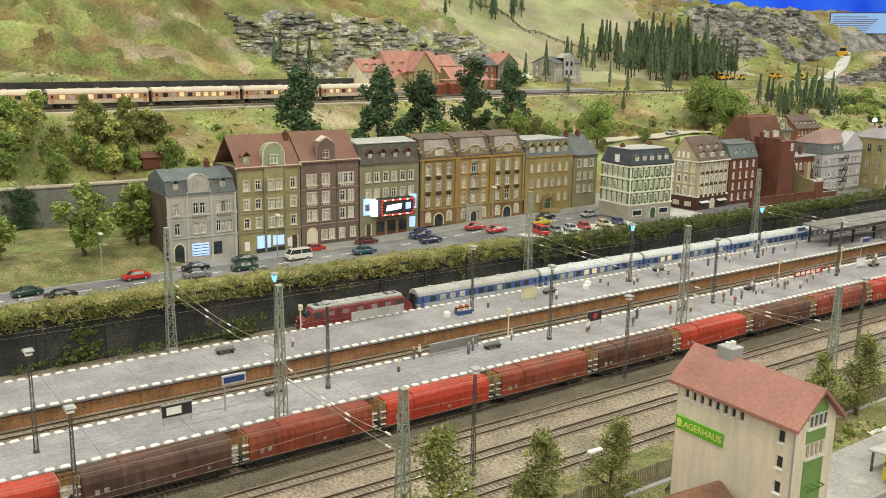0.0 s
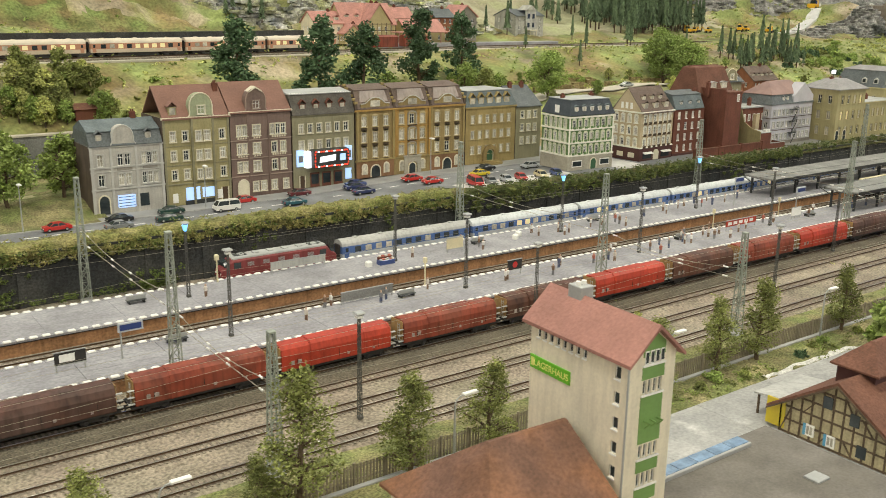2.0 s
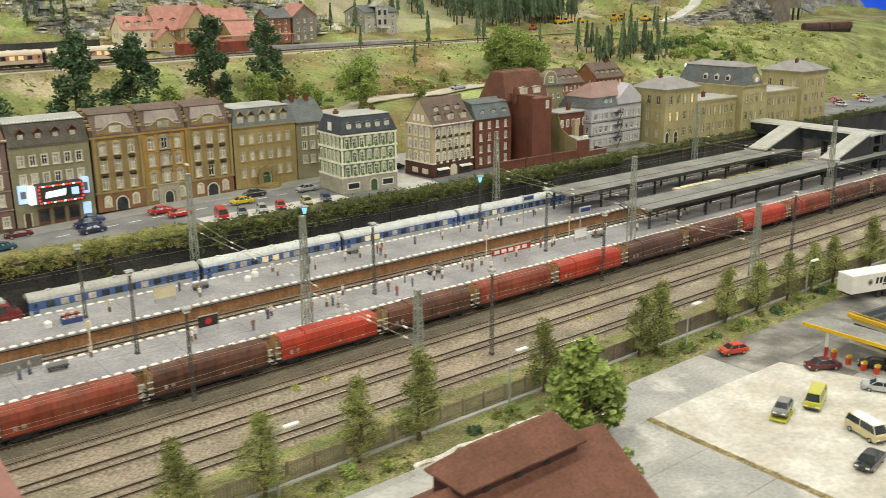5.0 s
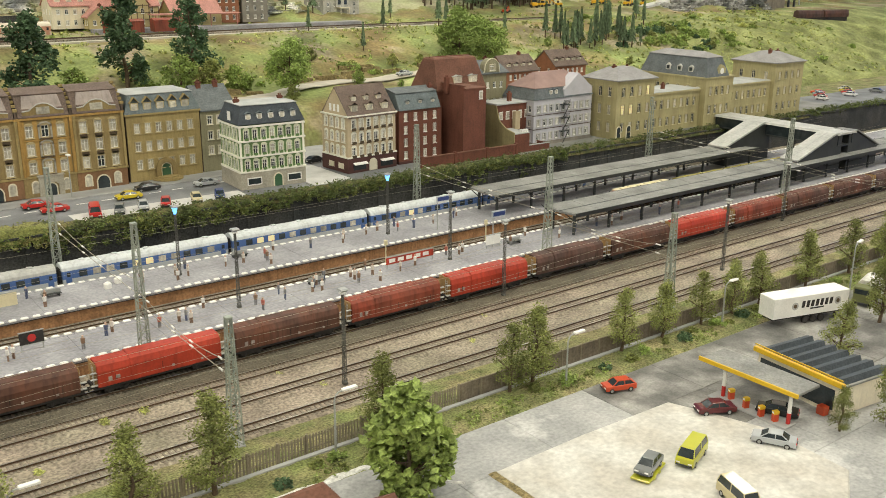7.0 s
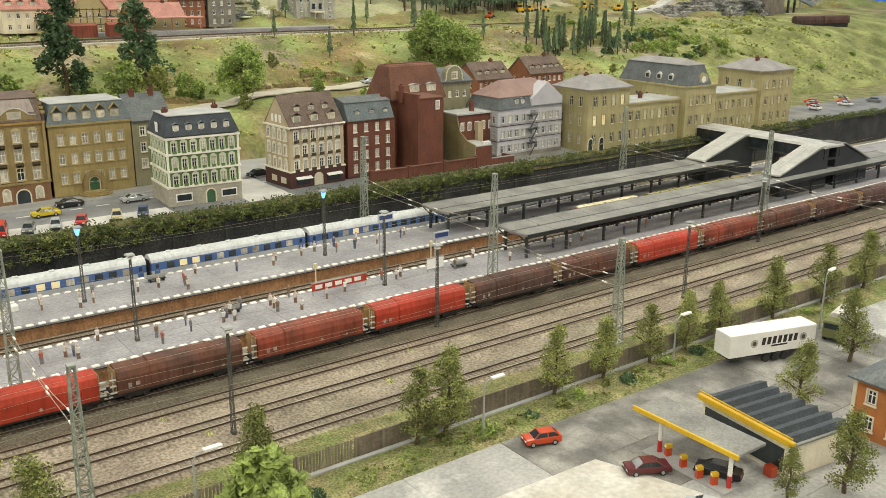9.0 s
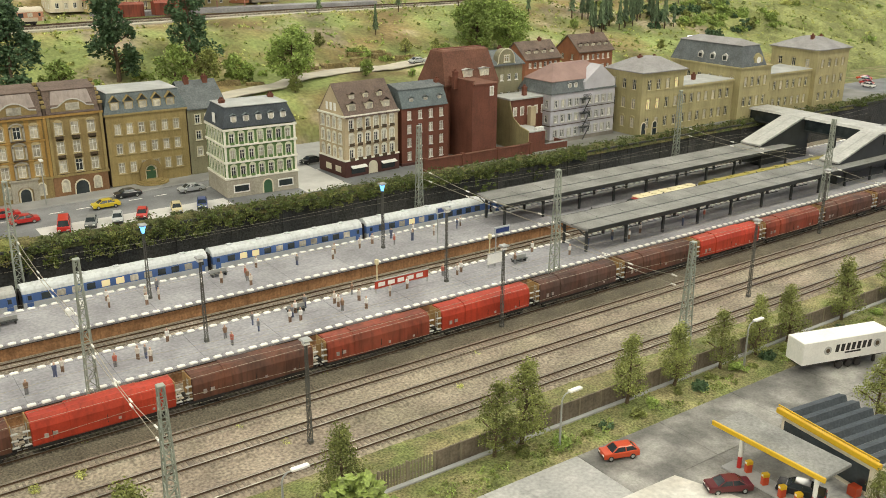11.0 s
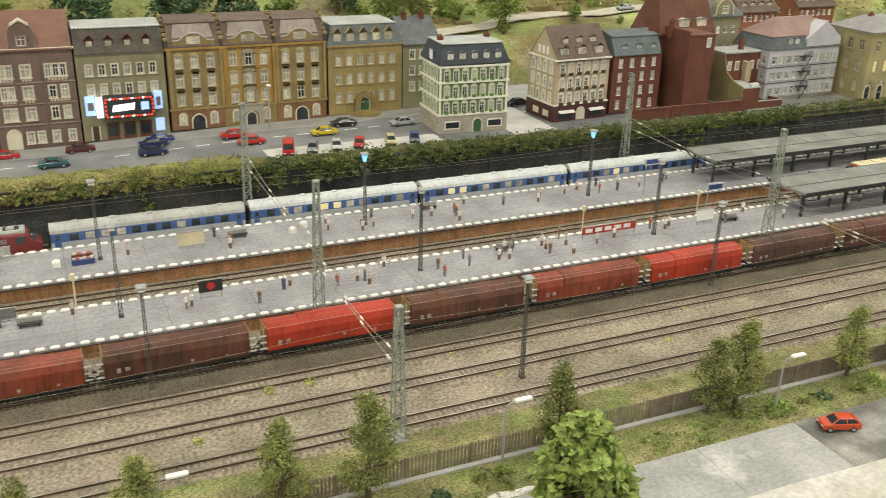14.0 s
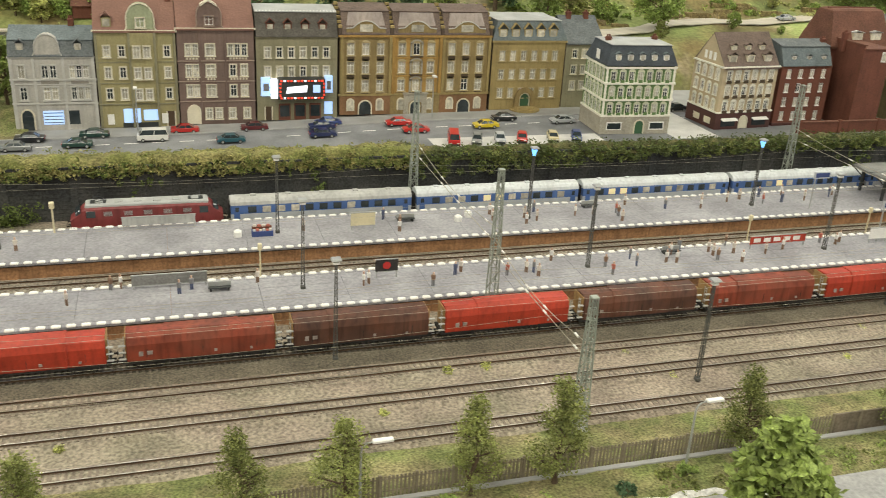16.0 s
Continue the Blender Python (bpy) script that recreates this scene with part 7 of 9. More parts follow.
# low terrace walls and shrubs beside the dirt road
tw_me = [G().loft([[(-w, -0.4, -0.6), (w, -0.4, -0.6), (w, 0.4, -0.6), (-w, 0.4, -0.6)], [(-w + 0.2, -0.3, h * 0.8), (w * 0.3, -0.35, h), (w - 0.1, 0.3, h * 0.7), (-w, 0.35, h)]]).mesh("terrace_wall", M_SEAM) for w, h in ((3.2, 1.1), (2.2, 0.8), (4.4, 1.3))]
for i in range(22):
    x = rnd.uniform(150, 262)
    y = lerp_knots([(150, 179), (180, 191), (212, 194), (262, 188)], x) + rnd.choice((0.0, 3.2, 6.0)) + rnd.uniform(-0.6, 0.6)
    tagged(put_new("terrace_wall", tw_me[i % 3], at(x, y, hill_z(x, y), rnd.uniform(-12, 12))), "low brown dry stone terrace wall on the slope", "wall", "terrace walls")
for i in range(46):
    x = rnd.uniform(146, 266)
    y = lerp_knots([(150, 179), (180, 191), (212, 194), (262, 188)], x) + rnd.uniform(0.5, 9.0)
    bush((1, 3, 2)[i % 3], x, y, hill_z(x, y) - 0.2, rnd.uniform(0.5, 1.25), "low yellow-green shrub beside the dirt road", "shrubs beside the road")

# scrub clumps above the station
for i in range(60):
    x, y = rnd.gauss(332, 16), rnd.uniform(188, 212)
    bush((2, 3, 0)[i % 3], x, y, hill_z(x, y) - 0.3, rnd.uniform(1.0, 2.2), "dense green scrub on the bank above the station", "scrub above the station")
# dark rail fence down the pale hill
FL = [(252, 350), (257.4, 344), (264, 338), (269, 328), (275.4, 320), (283.4, 308), (290, 298)]
fh = thing("hill_fence", "dark wooden rail fence running down the pale hill", "fence", 0, 0, 0)
for (xa, ya), (xb, yb) in zip(FL, FL[1:]):
    for k in range(4):
        x, y, x2, y2 = xa + (xb - xa) * k / 4, ya + (yb - ya) * k / 4, xa + (xb - xa) * (k + 1) / 4, ya + (yb - ya) * (k + 1) / 4
        z, z2 = hill_z(x, y), hill_z(x2, y2)
        part("post", G().box(-0.15, 0.15, -0.15, 0.15, -0.5, 1.5), M_BARK, fh, x=x, y=y, z=z)
        part("rail", G().bar((x, y, z + 0.6), (x2, y2, z2 + 0.6), 0.14).bar((x, y, z + 1.2), (x2, y2, z2 + 1.2), 0.14), M_BARK, fh)

# conifers
rnd = random.Random(37)
firs = [(rnd.gauss(312, 17), rnd.uniform(258, 298), rnd.uniform(1.1, 1.75)) for _ in range(170)]
firs += [(rnd.uniform(282, 318), rnd.uniform(196, 210), rnd.uniform(0.75, 1.2)) for _ in range(30)]
firs += [(213, 208, 0.8), (206, 226, 0.7), (229, 222, 1.0), (252, 225, 1.2), (258, 229, 0.9), (270, 214, 0.9), (218, 262, 0.9), (228, 262, 1.2), (254, 255, 0.9), (245, 205, 0.7),
         (262, 288, 1.2), (268, 292, 1.1), (256, 294, 1.0), (275, 286, 1.2), (336, 214, 1.0), (341, 222, 1.0), (330, 226, 1.1), (349, 230, 0.9), (122, 268, 0.9), (128, 264, 0.8), (126, 272, 1.0), (131, 262, 1.1)]
firs += [(rnd.uniform(95, 170), rnd.uniform(330, 350), rnd.uniform(0.9, 1.5)) for _ in range(18)]
firs += [(rnd.uniform(225, 300), rnd.uniform(330, 360), rnd.uniform(0.9, 1.3)) for _ in range(26)]
for i, (x, y, s) in enumerate(firs):
    tree(FIR[i % 3], "fir_tree", "dark green fir tree on the hillside", "tree", x, y, hill_z(x, y) - 0.3, s, i * 47, "fir trees")


# rock ledges and tufts on the hillsides
rk = G()
rnd = random.Random(38)
for zone, count in (((114, 226, 256, 310), 2600), ((352, 470, 266, 325), 1100), ((378, 440, 230, 246), 420)):
    for i in range(count):
        x, y = rnd.uniform(zone[0], zone[1]), rnd.uniform(zone[2], zone[3])
        if rocky(x, y) < 0.3:
            continue
        z = hill_z(x, y)
        w, d, h = rnd.uniform(1.5, 6.0), rnd.uniform(0.7, 1.4), rnd.uniform(0.22, 0.6)
        z = round(z / 1.1) * 1.1
        j = lambda k: rnd.uniform(-k, k)
        rk.slot = 0 if x < 300 else 1
        a = [(x + sx * w / 2 + j(0.5), y + sy * d + j(0.35), z + sz * h + j(0.2)) for sz in (-1.0, 1.0) for sx, sy in ((-1, -0.8), (-0.3, -1.2), (0.4, -1.1), (1, -0.7), (1, 1), (-1, 1))]
        rk.loft([a[:6], a[6:]])
whole("rock_ledges", rk, [M_ROCK, M_QUARRY], "layered grey rock ledges on the hillside", "rock", kind="stuff")
tg = G()
for i in range(9000):
    x, y = rnd.uniform(-10, 430), rnd.uniform(168, 345)
    if 204 < y < 244 and abs(y - lerp_knots([(-30, 203), (44, 212), (104, 219), (150, 227), (200, 233), (420, 238)], x)) < 7:
        continue
    if y < 186 and x < 58 or (140 < x < 270 and 172 < y < 191):
        continue
    if y > 250 and x < 350 and (x > 226 or rnd.random() < 0.85):
        continue
    tg.slot = rnd.choice((0, 0, 1, 2))
    leaf_tuft(tg, Vector((x, y, hill_z(x, y) + 0.1)), rnd.uniform(0.4, 1.1), 9, rnd, rnd.uniform(0.25, 0.5))
whole("hill_tufts", tg, [M_LEAFO, M_LEAF, M_LEAFY], "olive and green tufts of scrub on the hillside", "scrub", kind="stuff")

# ---- cars ----
TYRE = G().cyl((0, -0.11, 0), (0, 0.11, 0), 0.31, 0.31, 14)
TYRE_ME = TYRE.mesh("wheel", M_UNDER, True)
RIM_ME = G().cyl((0, -0.125, 0), (0, 0.125, 0), 0.18, 0.18, 10).mesh("rim", M_GREYSTEEL)
PAINT = {n: mat("car_paint_" + n, c, 0.3, var=0.05, fine=0.03, coat=0.5) for n, c in {
    "red": (0.50, 0.025, 0.02), "orange": (0.56, 0.07, 0.02), "black": (0.012, 0.013, 0.016), "green": (0.015, 0.05, 0.04), "white": (0.75, 0.74, 0.70), "teal": (0.02, 0.09, 0.12),
    "maroon": (0.11, 0.016, 0.02), "navy": (0.02, 0.03, 0.10), "yellow": (0.62, 0.48, 0.02), "silver": (0.45, 0.47, 0.49), "blue": (0.04, 0.07, 0.22), "cream": (0.60, 0.52, 0.30), "lime": (0.50, 0.50, 0.04), "grey": (0.20, 0.21, 0.21)}.items()}
SHAPES = {
    "saloon": (4.4, 1.7, [(-2.2, 0.75), (-2.1, 0.88), (-1.35, 0.92), (-0.2, 0.95), (1.3, 0.95), (2.1, 0.90), (2.2, 0.72)], [(-1.35, 0.9), (-0.62, 1.38), (0.75, 1.40), (1.5, 0.93)]),
    "hatch": (3.9, 1.62, [(-1.95, 0.72), (-1.88, 0.86), (-1.05, 0.92), (0.0, 0.95), (1.6, 0.98), (1.93, 0.95), (1.95, 0.70)], [(-1.1, 0.9), (-0.45, 1.40), (1.15, 1.42), (1.85, 0.96)]),
    "van": (4.7, 1.85, [(-2.35, 0.8), (-2.3, 1.05), (-2.1, 1.15), (0.0, 1.2), (2.0, 1.2), (2.32, 1.18), (2.35, 0.7)], [(-2.1, 1.12), (-1.55, 1.92), (2.05, 1.95), (2.3, 1.2)]),
}
CAR_ME = {}


def car_mesh(kind):
    if kind in CAR_ME:
        return CAR_ME[kind]
    L, Wd, top, cab = SHAPES[kind]
    hw = Wd / 2
    prof = [(-L / 2, 0.34)] + top + [(L / 2, 0.34)]
    body = G().loft([[(x * k, y, 0.34 + (z - 0.34) * k2) for x, z in prof] for y, k, k2 in ((hw, 0.965, 0.88), (hw - 0.05, 0.995, 0.98), (hw - 0.16, 1, 1), (-hw + 0.16, 1, 1), (-hw + 0.05, 0.995, 0.98), (-hw, 0.965, 0.88))])
    x0, x1, x2, x3 = [p[0] for p in cab]
    zb, zt = cab[0][1], cab[1][1]
    w0, w1 = hw - 0.07, hw - 0.24
    glass = G().loft([[(x0, -w0, zb), (x3, -w0, zb), (x3, w0, zb), (x0, w0, zb)], [(x1, -w1, zt), (x2, -w1, zt), (x2, w1, zt), (x1, w1, zt)]])
    roof = G().bbox(x1 - 0.03, x2 + 0.03, -w1 - 0.03, w1 + 0.03, zt - 0.02, zt + 0.06, 0.04)
    pillars = []
    for t in (0.0, 0.52, 1.0):
        for s in (-1, 1):
            a = Vector((x0 + (x3 - x0) * t, s * (w0 + 0.005), zb))
            b = Vector((x1 + (x2 - x1) * t, s * (w1 + 0.01), zt))
            pillars.append(G().bar(a, b, 0.055))
    trim = G().bbox(-L / 2 - 0.06, -L / 2 + 0.1, -hw + 0.1, hw - 0.1, 0.36, 0.52, 0.03).bbox(L / 2 - 0.1, L / 2 + 0.06, -hw + 0.1, hw - 0.1, 0.36, 0.52, 0.03)
    trim.box(-L / 2 + 0.3, L / 2 - 0.3, -hw + 0.15, hw - 0.15, 0.2, 0.36)
    lamp = G().bbox(-0.05, 0.05, -0.2, 0.2, -0.07, 0.07, 0.02)
    CAR_ME[kind] = (body, glass, roof, trim, lamp, pillars)
    return CAR_ME[kind]


MADE = {}


def car(kind, paint, x, y, z, rz, label, group=""):
    key = (kind, paint)
    if key not in MADE:
        b, gl, ro, tr, la, pil_ = car_mesh(kind)
        MADE[key] = (b.mesh("body", PAINT[paint]), gl.mesh("windows", M_GLASS), ro.mesh("roof", PAINT[paint]), tr.mesh("bumper", M_DARKSTEEL), la.mesh("headlight", M_WHITE), la.mesh("tail_light", PAINT["red"]), [p.mesh("pillar", PAINT[paint]) for p in pil_])
    me = MADE[key]
    L, Wd = SHAPES[kind][:2]
    c = thing("car" if kind != "van" else "van", label, "car" if kind != "van" else "van", x, y, z, rz, group)
    part("body", me[0], None, c), part("cabin", me[1], None, c, "dark windows"), part("roof", me[2], None, c), part("bumper", me[3], None, c)
    for p in me[6]:
        part("pillar", p, None, c)
    for s in (-1, 1):
        part("headlight", me[4], None, c, x=-L / 2 + 0.02, y=s * (Wd / 2 - 0.32), z=0.66)
        part("tail_light", me[5], None, c, x=L / 2 - 0.02, y=s * (Wd / 2 - 0.3), z=0.72)
        for xx in (-L * 0.31, L * 0.30):
            w = part("wheel", TYRE_ME, None, c, x=xx, y=s * (Wd / 2 - 0.1), z=0.31)
            part("rim", RIM_ME, None, w)
    return c


ST = 7.955
for kind, paint, x, y, rz, lab in (
        ("saloon", "black", 51.5, 144.3, 0, "black saloon car on the street"), ("saloon", "green", 58.6, 140.6, 180, "dark green saloon car on the street"), ("saloon", "green", 60.8, 145.8, 0, "dark green saloon car on the street"),
        ("van", "white", 69.6, 143.0, 0, "white minibus on the street"), ("saloon", "red", 74.6, 147.2, 2, "red saloon car beside the pavement"), ("saloon", "teal", 81.4, 140.8, 180, "teal saloon car half behind the scrub"),
        ("saloon", "maroon", 85.7, 147.6, 0, "maroon saloon car on the street"), ("saloon", "navy", 96.0, 142.6, 180, "dark blue saloon car on the street"), ("saloon", "blue", 98.0, 149.4, 4, "blue saloon car before the cinema"),
        ("saloon", "navy", 96.6, 147.2, 3, "dark blue saloon car before the cinema"), ("saloon", "red", 109.6, 148.2, 0, "red saloon car on the street"), ("saloon", "red", 111.4, 143.8, 0, "red saloon car on the street"),
        ("saloon", "yellow", 124.0, 145.4, 0, "yellow sports saloon on the street"), ("saloon", "black", 128.8, 149.8, 0, "black saloon car beside the kerb"), ("saloon", "silver", 138.6, 147.2, 0, "silver saloon car on the street"),
        ("saloon", "green", 25.8, 142.2, 4, "dark green saloon car on the street"), ("saloon", "black", 29.6, 137.8, 184, "black saloon car on the street"), ("saloon", "red", 42.4, 143.6, 2, "red saloon car on the street"),
        ("saloon", "grey", 50.0, 139.6, 180, "dark grey saloon car on the street"), ("saloon", "black", 164.3, 153.6, 10, "black saloon car in the side lane")):
    xc = x - (1.8 if x < 45 else 0.8)
    yc = y - 3.7 - 3.7 * fall(xc)
    car(kind, paint, xc, yc, ST + street_fall(xc, yc) + 0.01, rz, lab, "cars on the street")
for kind, paint, x, lab in (("van", "red", 115.4, "red delivery van in the parking bay"), ("hatch", "grey", 119.3, "grey hatchback in the parking bay"), ("hatch", "silver", 123.2, "silver hatchback in the parking bay"),
                            ("hatch", "red", 127.0, "red hatchback in the parking bay"), ("hatch", "cream", 132.4, "pale yellow hatchback in the parking bay"), ("hatch", "blue", 136.6, "blue hatchback in the parking bay")):
    car(kind, paint, x - 1.0, 133.5, 7.968, 68 + x % 9, lab, "cars in the parking bay")
rnd = random.Random(41)
for i in range(9):
    car("saloon" if i % 5 else "hatch", ("white", "red", "silver", "orange", "white", "red", "yellow", "white", "grey", "white", "green", "silver", "red", "white")[i], 336 + i * 4.0, 141.5 + (i % 4) * 2.9, 8.05, rnd.uniform(60, 120), "small parked car behind the station", "cars behind the station")
car("hatch", "orange", 147.4, 51.8, -0.18, -20, "bright orange-red hatchback on the concrete yard")
car("saloon", "maroon", 151.7, 41.6, -0.16, -28, "maroon saloon car at the petrol pumps")
car("saloon", "black", 156.8, 37.2, -0.16, -64, "black saloon car under the filling station roof")
car("saloon", "silver", 150.8, 33.6, -0.16, -62, "silver saloon car beside the petrol pumps")
car("van", "lime", 141.3, 36.6, -0.05, 20, "yellow camper van on the pale sand")
car("hatch", "grey", 135.8, 37.4, 0.35, 20, "dark car on a small trailer")
whole("car_trailer", G().bbox(-2.2, 2.2, -0.95, 0.95, 0.2, 0.36, 0.04).cyl((-0.8, -1.0, 0.2), (-0.8, 1.0, 0.2), 0.25, 0.25, 12).cyl((0.6, -1.0, 0.2), (0.6, 1.0, 0.2), 0.25, 0.25, 12).bar((2.2, 0, 0.28), (3.2, 0, 0.28), 0.06), PAINT["lime"], "yellow flat car trailer on the sand", "trailer", 135.8, 37.4, -0.05, 20)
car("van", "cream", 138.4, 29.0, -0.05, 70, "cream camper van on the pale sand")
car("saloon", "black", 132.6, 25.6, -0.05, 8, "black saloon car on the pale sand")
car("saloon", "silver", 212, 186.8, hill_z(212, 186.8) + 0.5, 0, "small car on the dirt road")

# ---- dirt road behind the houses ----
ROAD = [(150, 174.5), (162, 178.9), (180, 185.8), (196, 187.5), (212, 188.4), (235, 187.0), (262, 183)]
rg = G()
pts = []
for (xa, ya), (xb, yb) in zip(ROAD, ROAD[1:]):
    for k in range(12):
        pts.append((xa + (xb - xa) * k / 12, ya + (yb - ya) * k / 12))
for (xa, ya), (xb, yb) in zip(pts, pts[1:]):
    za, zb = [max(hill_z(x, y + d) for d in (-3.2, -1.6, 0, 1.6, 3.2)) for x, y in ((xa, ya), (xb, yb))]
    rg.loft([[(xa, ya - 3.2, za + 0.0), (xa, ya + 3.2, za + 0.0), (xa, ya + 3.2, za + 0.2), (xa, ya - 3.2, za + 0.2)], [(xb, yb - 3.2, zb + 0.0), (xb, yb + 3.2, zb + 0.0), (xb, yb + 3.2, zb + 0.2), (xb, yb - 3.2, zb + 0.2)]])
whole("dirt_road", rg, M_PATH, "pale dirt road on the slope behind the houses", "road", kind="structure")

# ---- upper railway line ----
UP = [(-30, 203), (10, 208), (44, 212), (104, 219), (150, 227), (200, 233), (270, 235), (420, 238)]
up_y = lambda x: lerp_knots(UP, x)
ZU = 29.0
ul = thing("upper_railway_line", "ballasted railway line along the hillside", "railway track", 0, 0, 0)
for nm, dy0, dy1, z0, z1, m in (("ballast_bed", -3.0, 3.2, -3.2, -0.1, M_BALLAST), ("rail", -0.85, -0.7, -0.1, 0.12, M_RAIL), ("rail", 0.7, 0.85, -0.1, 0.12, M_RAIL), ("path_edge", -6.2, -3.1, -2.6, -0.5, M_PATH)):
    q = G()
    xs_ = [-30 + i * 10 for i in range(46)]
    q.loft([[(x, up_y(x) + dy0, ZU + z0), (x, up_y(x) + dy1, ZU + z0), (x, up_y(x) + dy1, ZU + z1), (x, up_y(x) + dy0, ZU + z1)] for x in xs_])
    part(nm, q, m, ul)
bw = G()
bw.loft([[(x, up_y(x) + 9.5, 26), (x, up_y(x) + 10.5, 26), (x, up_y(x) + 10.5, 34.2), (x, up_y(x) + 9.5, 34.2)] for x in range(-30, 131, 10)])
whole("upper_wall", bw, M_WALLDARK, "dark retaining wall behind the upper line", "wall", kind="structure")
for i in range(-1, 4):
    xa = 42.6 + i * 23.2
    ang = math.degrees(math.atan2(up_y(xa + 20) - up_y(xa), 20))
    c = coach(xa, up_y(xa), ZU + 0.15, 22.6, M_RAILCARROOF, M_ORANGE, M_BEIGE, "orange and cream railcar with lit windows on the upper line", "orange railcar train", lit=0.45, name="railcar", seed=60 + i)
    c.matrix_basis = at(xa, up_y(xa), ZU + 0.15, ang)
    if i == -1:
        rg = lambda x, k, zt: [(x, -1.41 * k, 0.95), (x, 1.41 * k, 0.95), (x, 1.43 * k, zt * 0.78), (x, 0.8 * k, zt), (x, -0.8 * k, zt), (x, -1.43 * k, zt * 0.78)]
        part("cab_nose", G().loft([rg(0.05, 1.0, 4.0), rg(-0.8, 0.92, 3.6), rg(-1.9, 0.74, 2.3), rg(-2.2, 0.6, 1.7)]), M_BEIGE, c, "sloping beige cab nose")
        part("windscreen", G().loft([[(-0.75, -1.0, 3.55), (-0.75, 1.0, 3.55), (-1.55, 0.85, 2.85), (-1.55, -0.85, 2.85)], [(-0.8, -1.0, 3.62), (-0.8, 1.0, 3.62), (-1.62, 0.85, 2.9), (-1.62, -0.85, 2.9)]]), M_GLASS, c)
c = coach(4, 218, ZU + 0.15, 26, M_COACHROOF, M_DARKSTEEL, M_COACHGREY, "silver coach at the upper platform", "upper line coaches", lit=0.3, seed=71)
c.matrix_basis = at(-7.5, 212.6, ZU + 0.15, 6)
whole("upper_platform", G().bbox(-30, 34, 207.2, 209.8, 27, ZU + 0.7, 0.1), M_WALKWAY, "pale platform of the upper line", "platform", 0, 0, 0, 0, kind="structure")
whole("village_platform", G().bbox(150, 232, 238.5, 243.5, 27, ZU + 0.8, 0.1), M_PLATFORM, "grey platform before the village station", "platform", 0, 0, 0, 0, kind="structure")
for i, (x0, L) in enumerate(((150, 10), (163, 9))):
    whole("goods_van", G().bbox(0, L, -1.4, 1.4, 0.4, 3.4, 0.1).along_x([(-1.5, 3.3), (0, 3.9), (1.5, 3.3)], -0.1, L + 0.1), M_WAG["rust"], "small faded red van at the village station", "goods wagon", x0, up_y(x0) + 4.6, ZU - 0.1, 3)

# left retaining wall
lw = thing("garden_wall", "grey concrete retaining wall below the gardens", "wall", 0, 0, 0, kind="structure")
part("wall_face", G().box(-60, 57, 186.2, 187.4, 7.5, 15.9), M_WALLGREY, lw)
part("coping", G().bbox(-60, 57.2, 185.9, 187.7, 15.9, 16.3, 0.06), M_PATH, lw)
whole("side_ground", grid_sheet([-60 + 2.0 * i for i in range(56)], [149.3 + 1.2 * i for i in range(32)], lambda x, y: 8.0 + fall(x) * (1 - smoothstep(151, 161, y)) + 0.25 * nz(x, y, 3) * smoothstep(150, 156, y) + 0.4 * smoothstep(170, 186, y)), M_GRASS, "straw-coloured grass beside the street", "grass", kind="stuff")
ivy = G()
rnd = random.Random(43)
for k in range(150):
    ivy.slot = 0
    leaf_tuft(ivy, Vector((31.5 + rnd.gauss(0, 1.3), 186.0 + rnd.uniform(-0.6, 0), rnd.uniform(8, 16.2))), 0.6, 26, rnd, 0.2)
whole("ivy", ivy, M_LEAFD, "dark ivy climbing the grey wall", "ivy", kind="stuff")
sh = thing("garden_shed", "small red garden shed above the wall", "shed", 57.5, 190.5, hill_z(57.5, 190.5) - 0.3)
part("body", G().box(-2, 2, -1.5, 1.5, 0, 2.4), WALLS["brick"], sh)
part("roof", G().along_x([(-1.9, 2.3), (0, 3.3), (1.9, 2.3), (0, 3.45)], -2.3, 2.3), M_TERRAD, sh)


# ---- village on the upper line ----
def cottage(name, label, x, y, z, W, D, H, rise, wall_m, roof_m, rz=0.0, rows=2, cols=4, ridge_y=False, timber=False, seed=0):
    rnd = random.Random(seed)
    hs = thing(name, label, "house", x, y, z, rz, "village houses")
    sp = win_grid(W, rows, cols, 0.9, 1.3, 1.0, (H - 0.6) / rows, 0.6)
    sl = win_grid(D, rows, max(2, int(D / 3)), 0.9, 1.3, 1.0, (H - 0.6) / rows, 0.6)
    mf, ml, mr = shell(hs, W, D, H, sp, sl, [], wall_m)
    put_windows(hs, sp, mf, None, M_WHITE, rnd, curtain=0.3)
    put_windows(hs, sl, ml, None, M_WHITE, rnd, curtain=0.3)
    if ridge_y:
        part("gable", G().along_y([(0, H), (W, H), (W / 2, H + rise)], -0.02, D), wall_m, hs)
        part("roof", G().along_y([(-0.5, H - 0.35), (W / 2, H + rise + 0.05), (W + 0.5, H - 0.35), (W + 0.5, H), (W / 2, H + rise + 0.45), (-0.5, H)], -0.5, D + 0.4), roof_m, hs)
    else:
        part("gable", G().along_x([(0, H), (D, H), (D / 2, H + rise)], 0.0, W), wall_m, hs)
        part("roof", gable_roof(W + 0.6, D, H, rise, 0.5), roof_m, hs, x=-0.3)
    if timber:
        tb = G()
        for k in range(int(W / 1.6) + 1):
            tb.box(k * W / int(W / 1.6) - 0.09, k * W / int(W / 1.6) + 0.09, -0.08, 0, 0, H)
        for k in range(4):
            tb.box(0, W, -0.07, 0, k * H / 3.2, k * H / 3.2 + 0.18)
        part("timber_frame", tb, M_TIMBER, hs)
    chimney(hs, W * 0.7, D * 0.5, H + rise - 0.6, 1.4)
    return hs


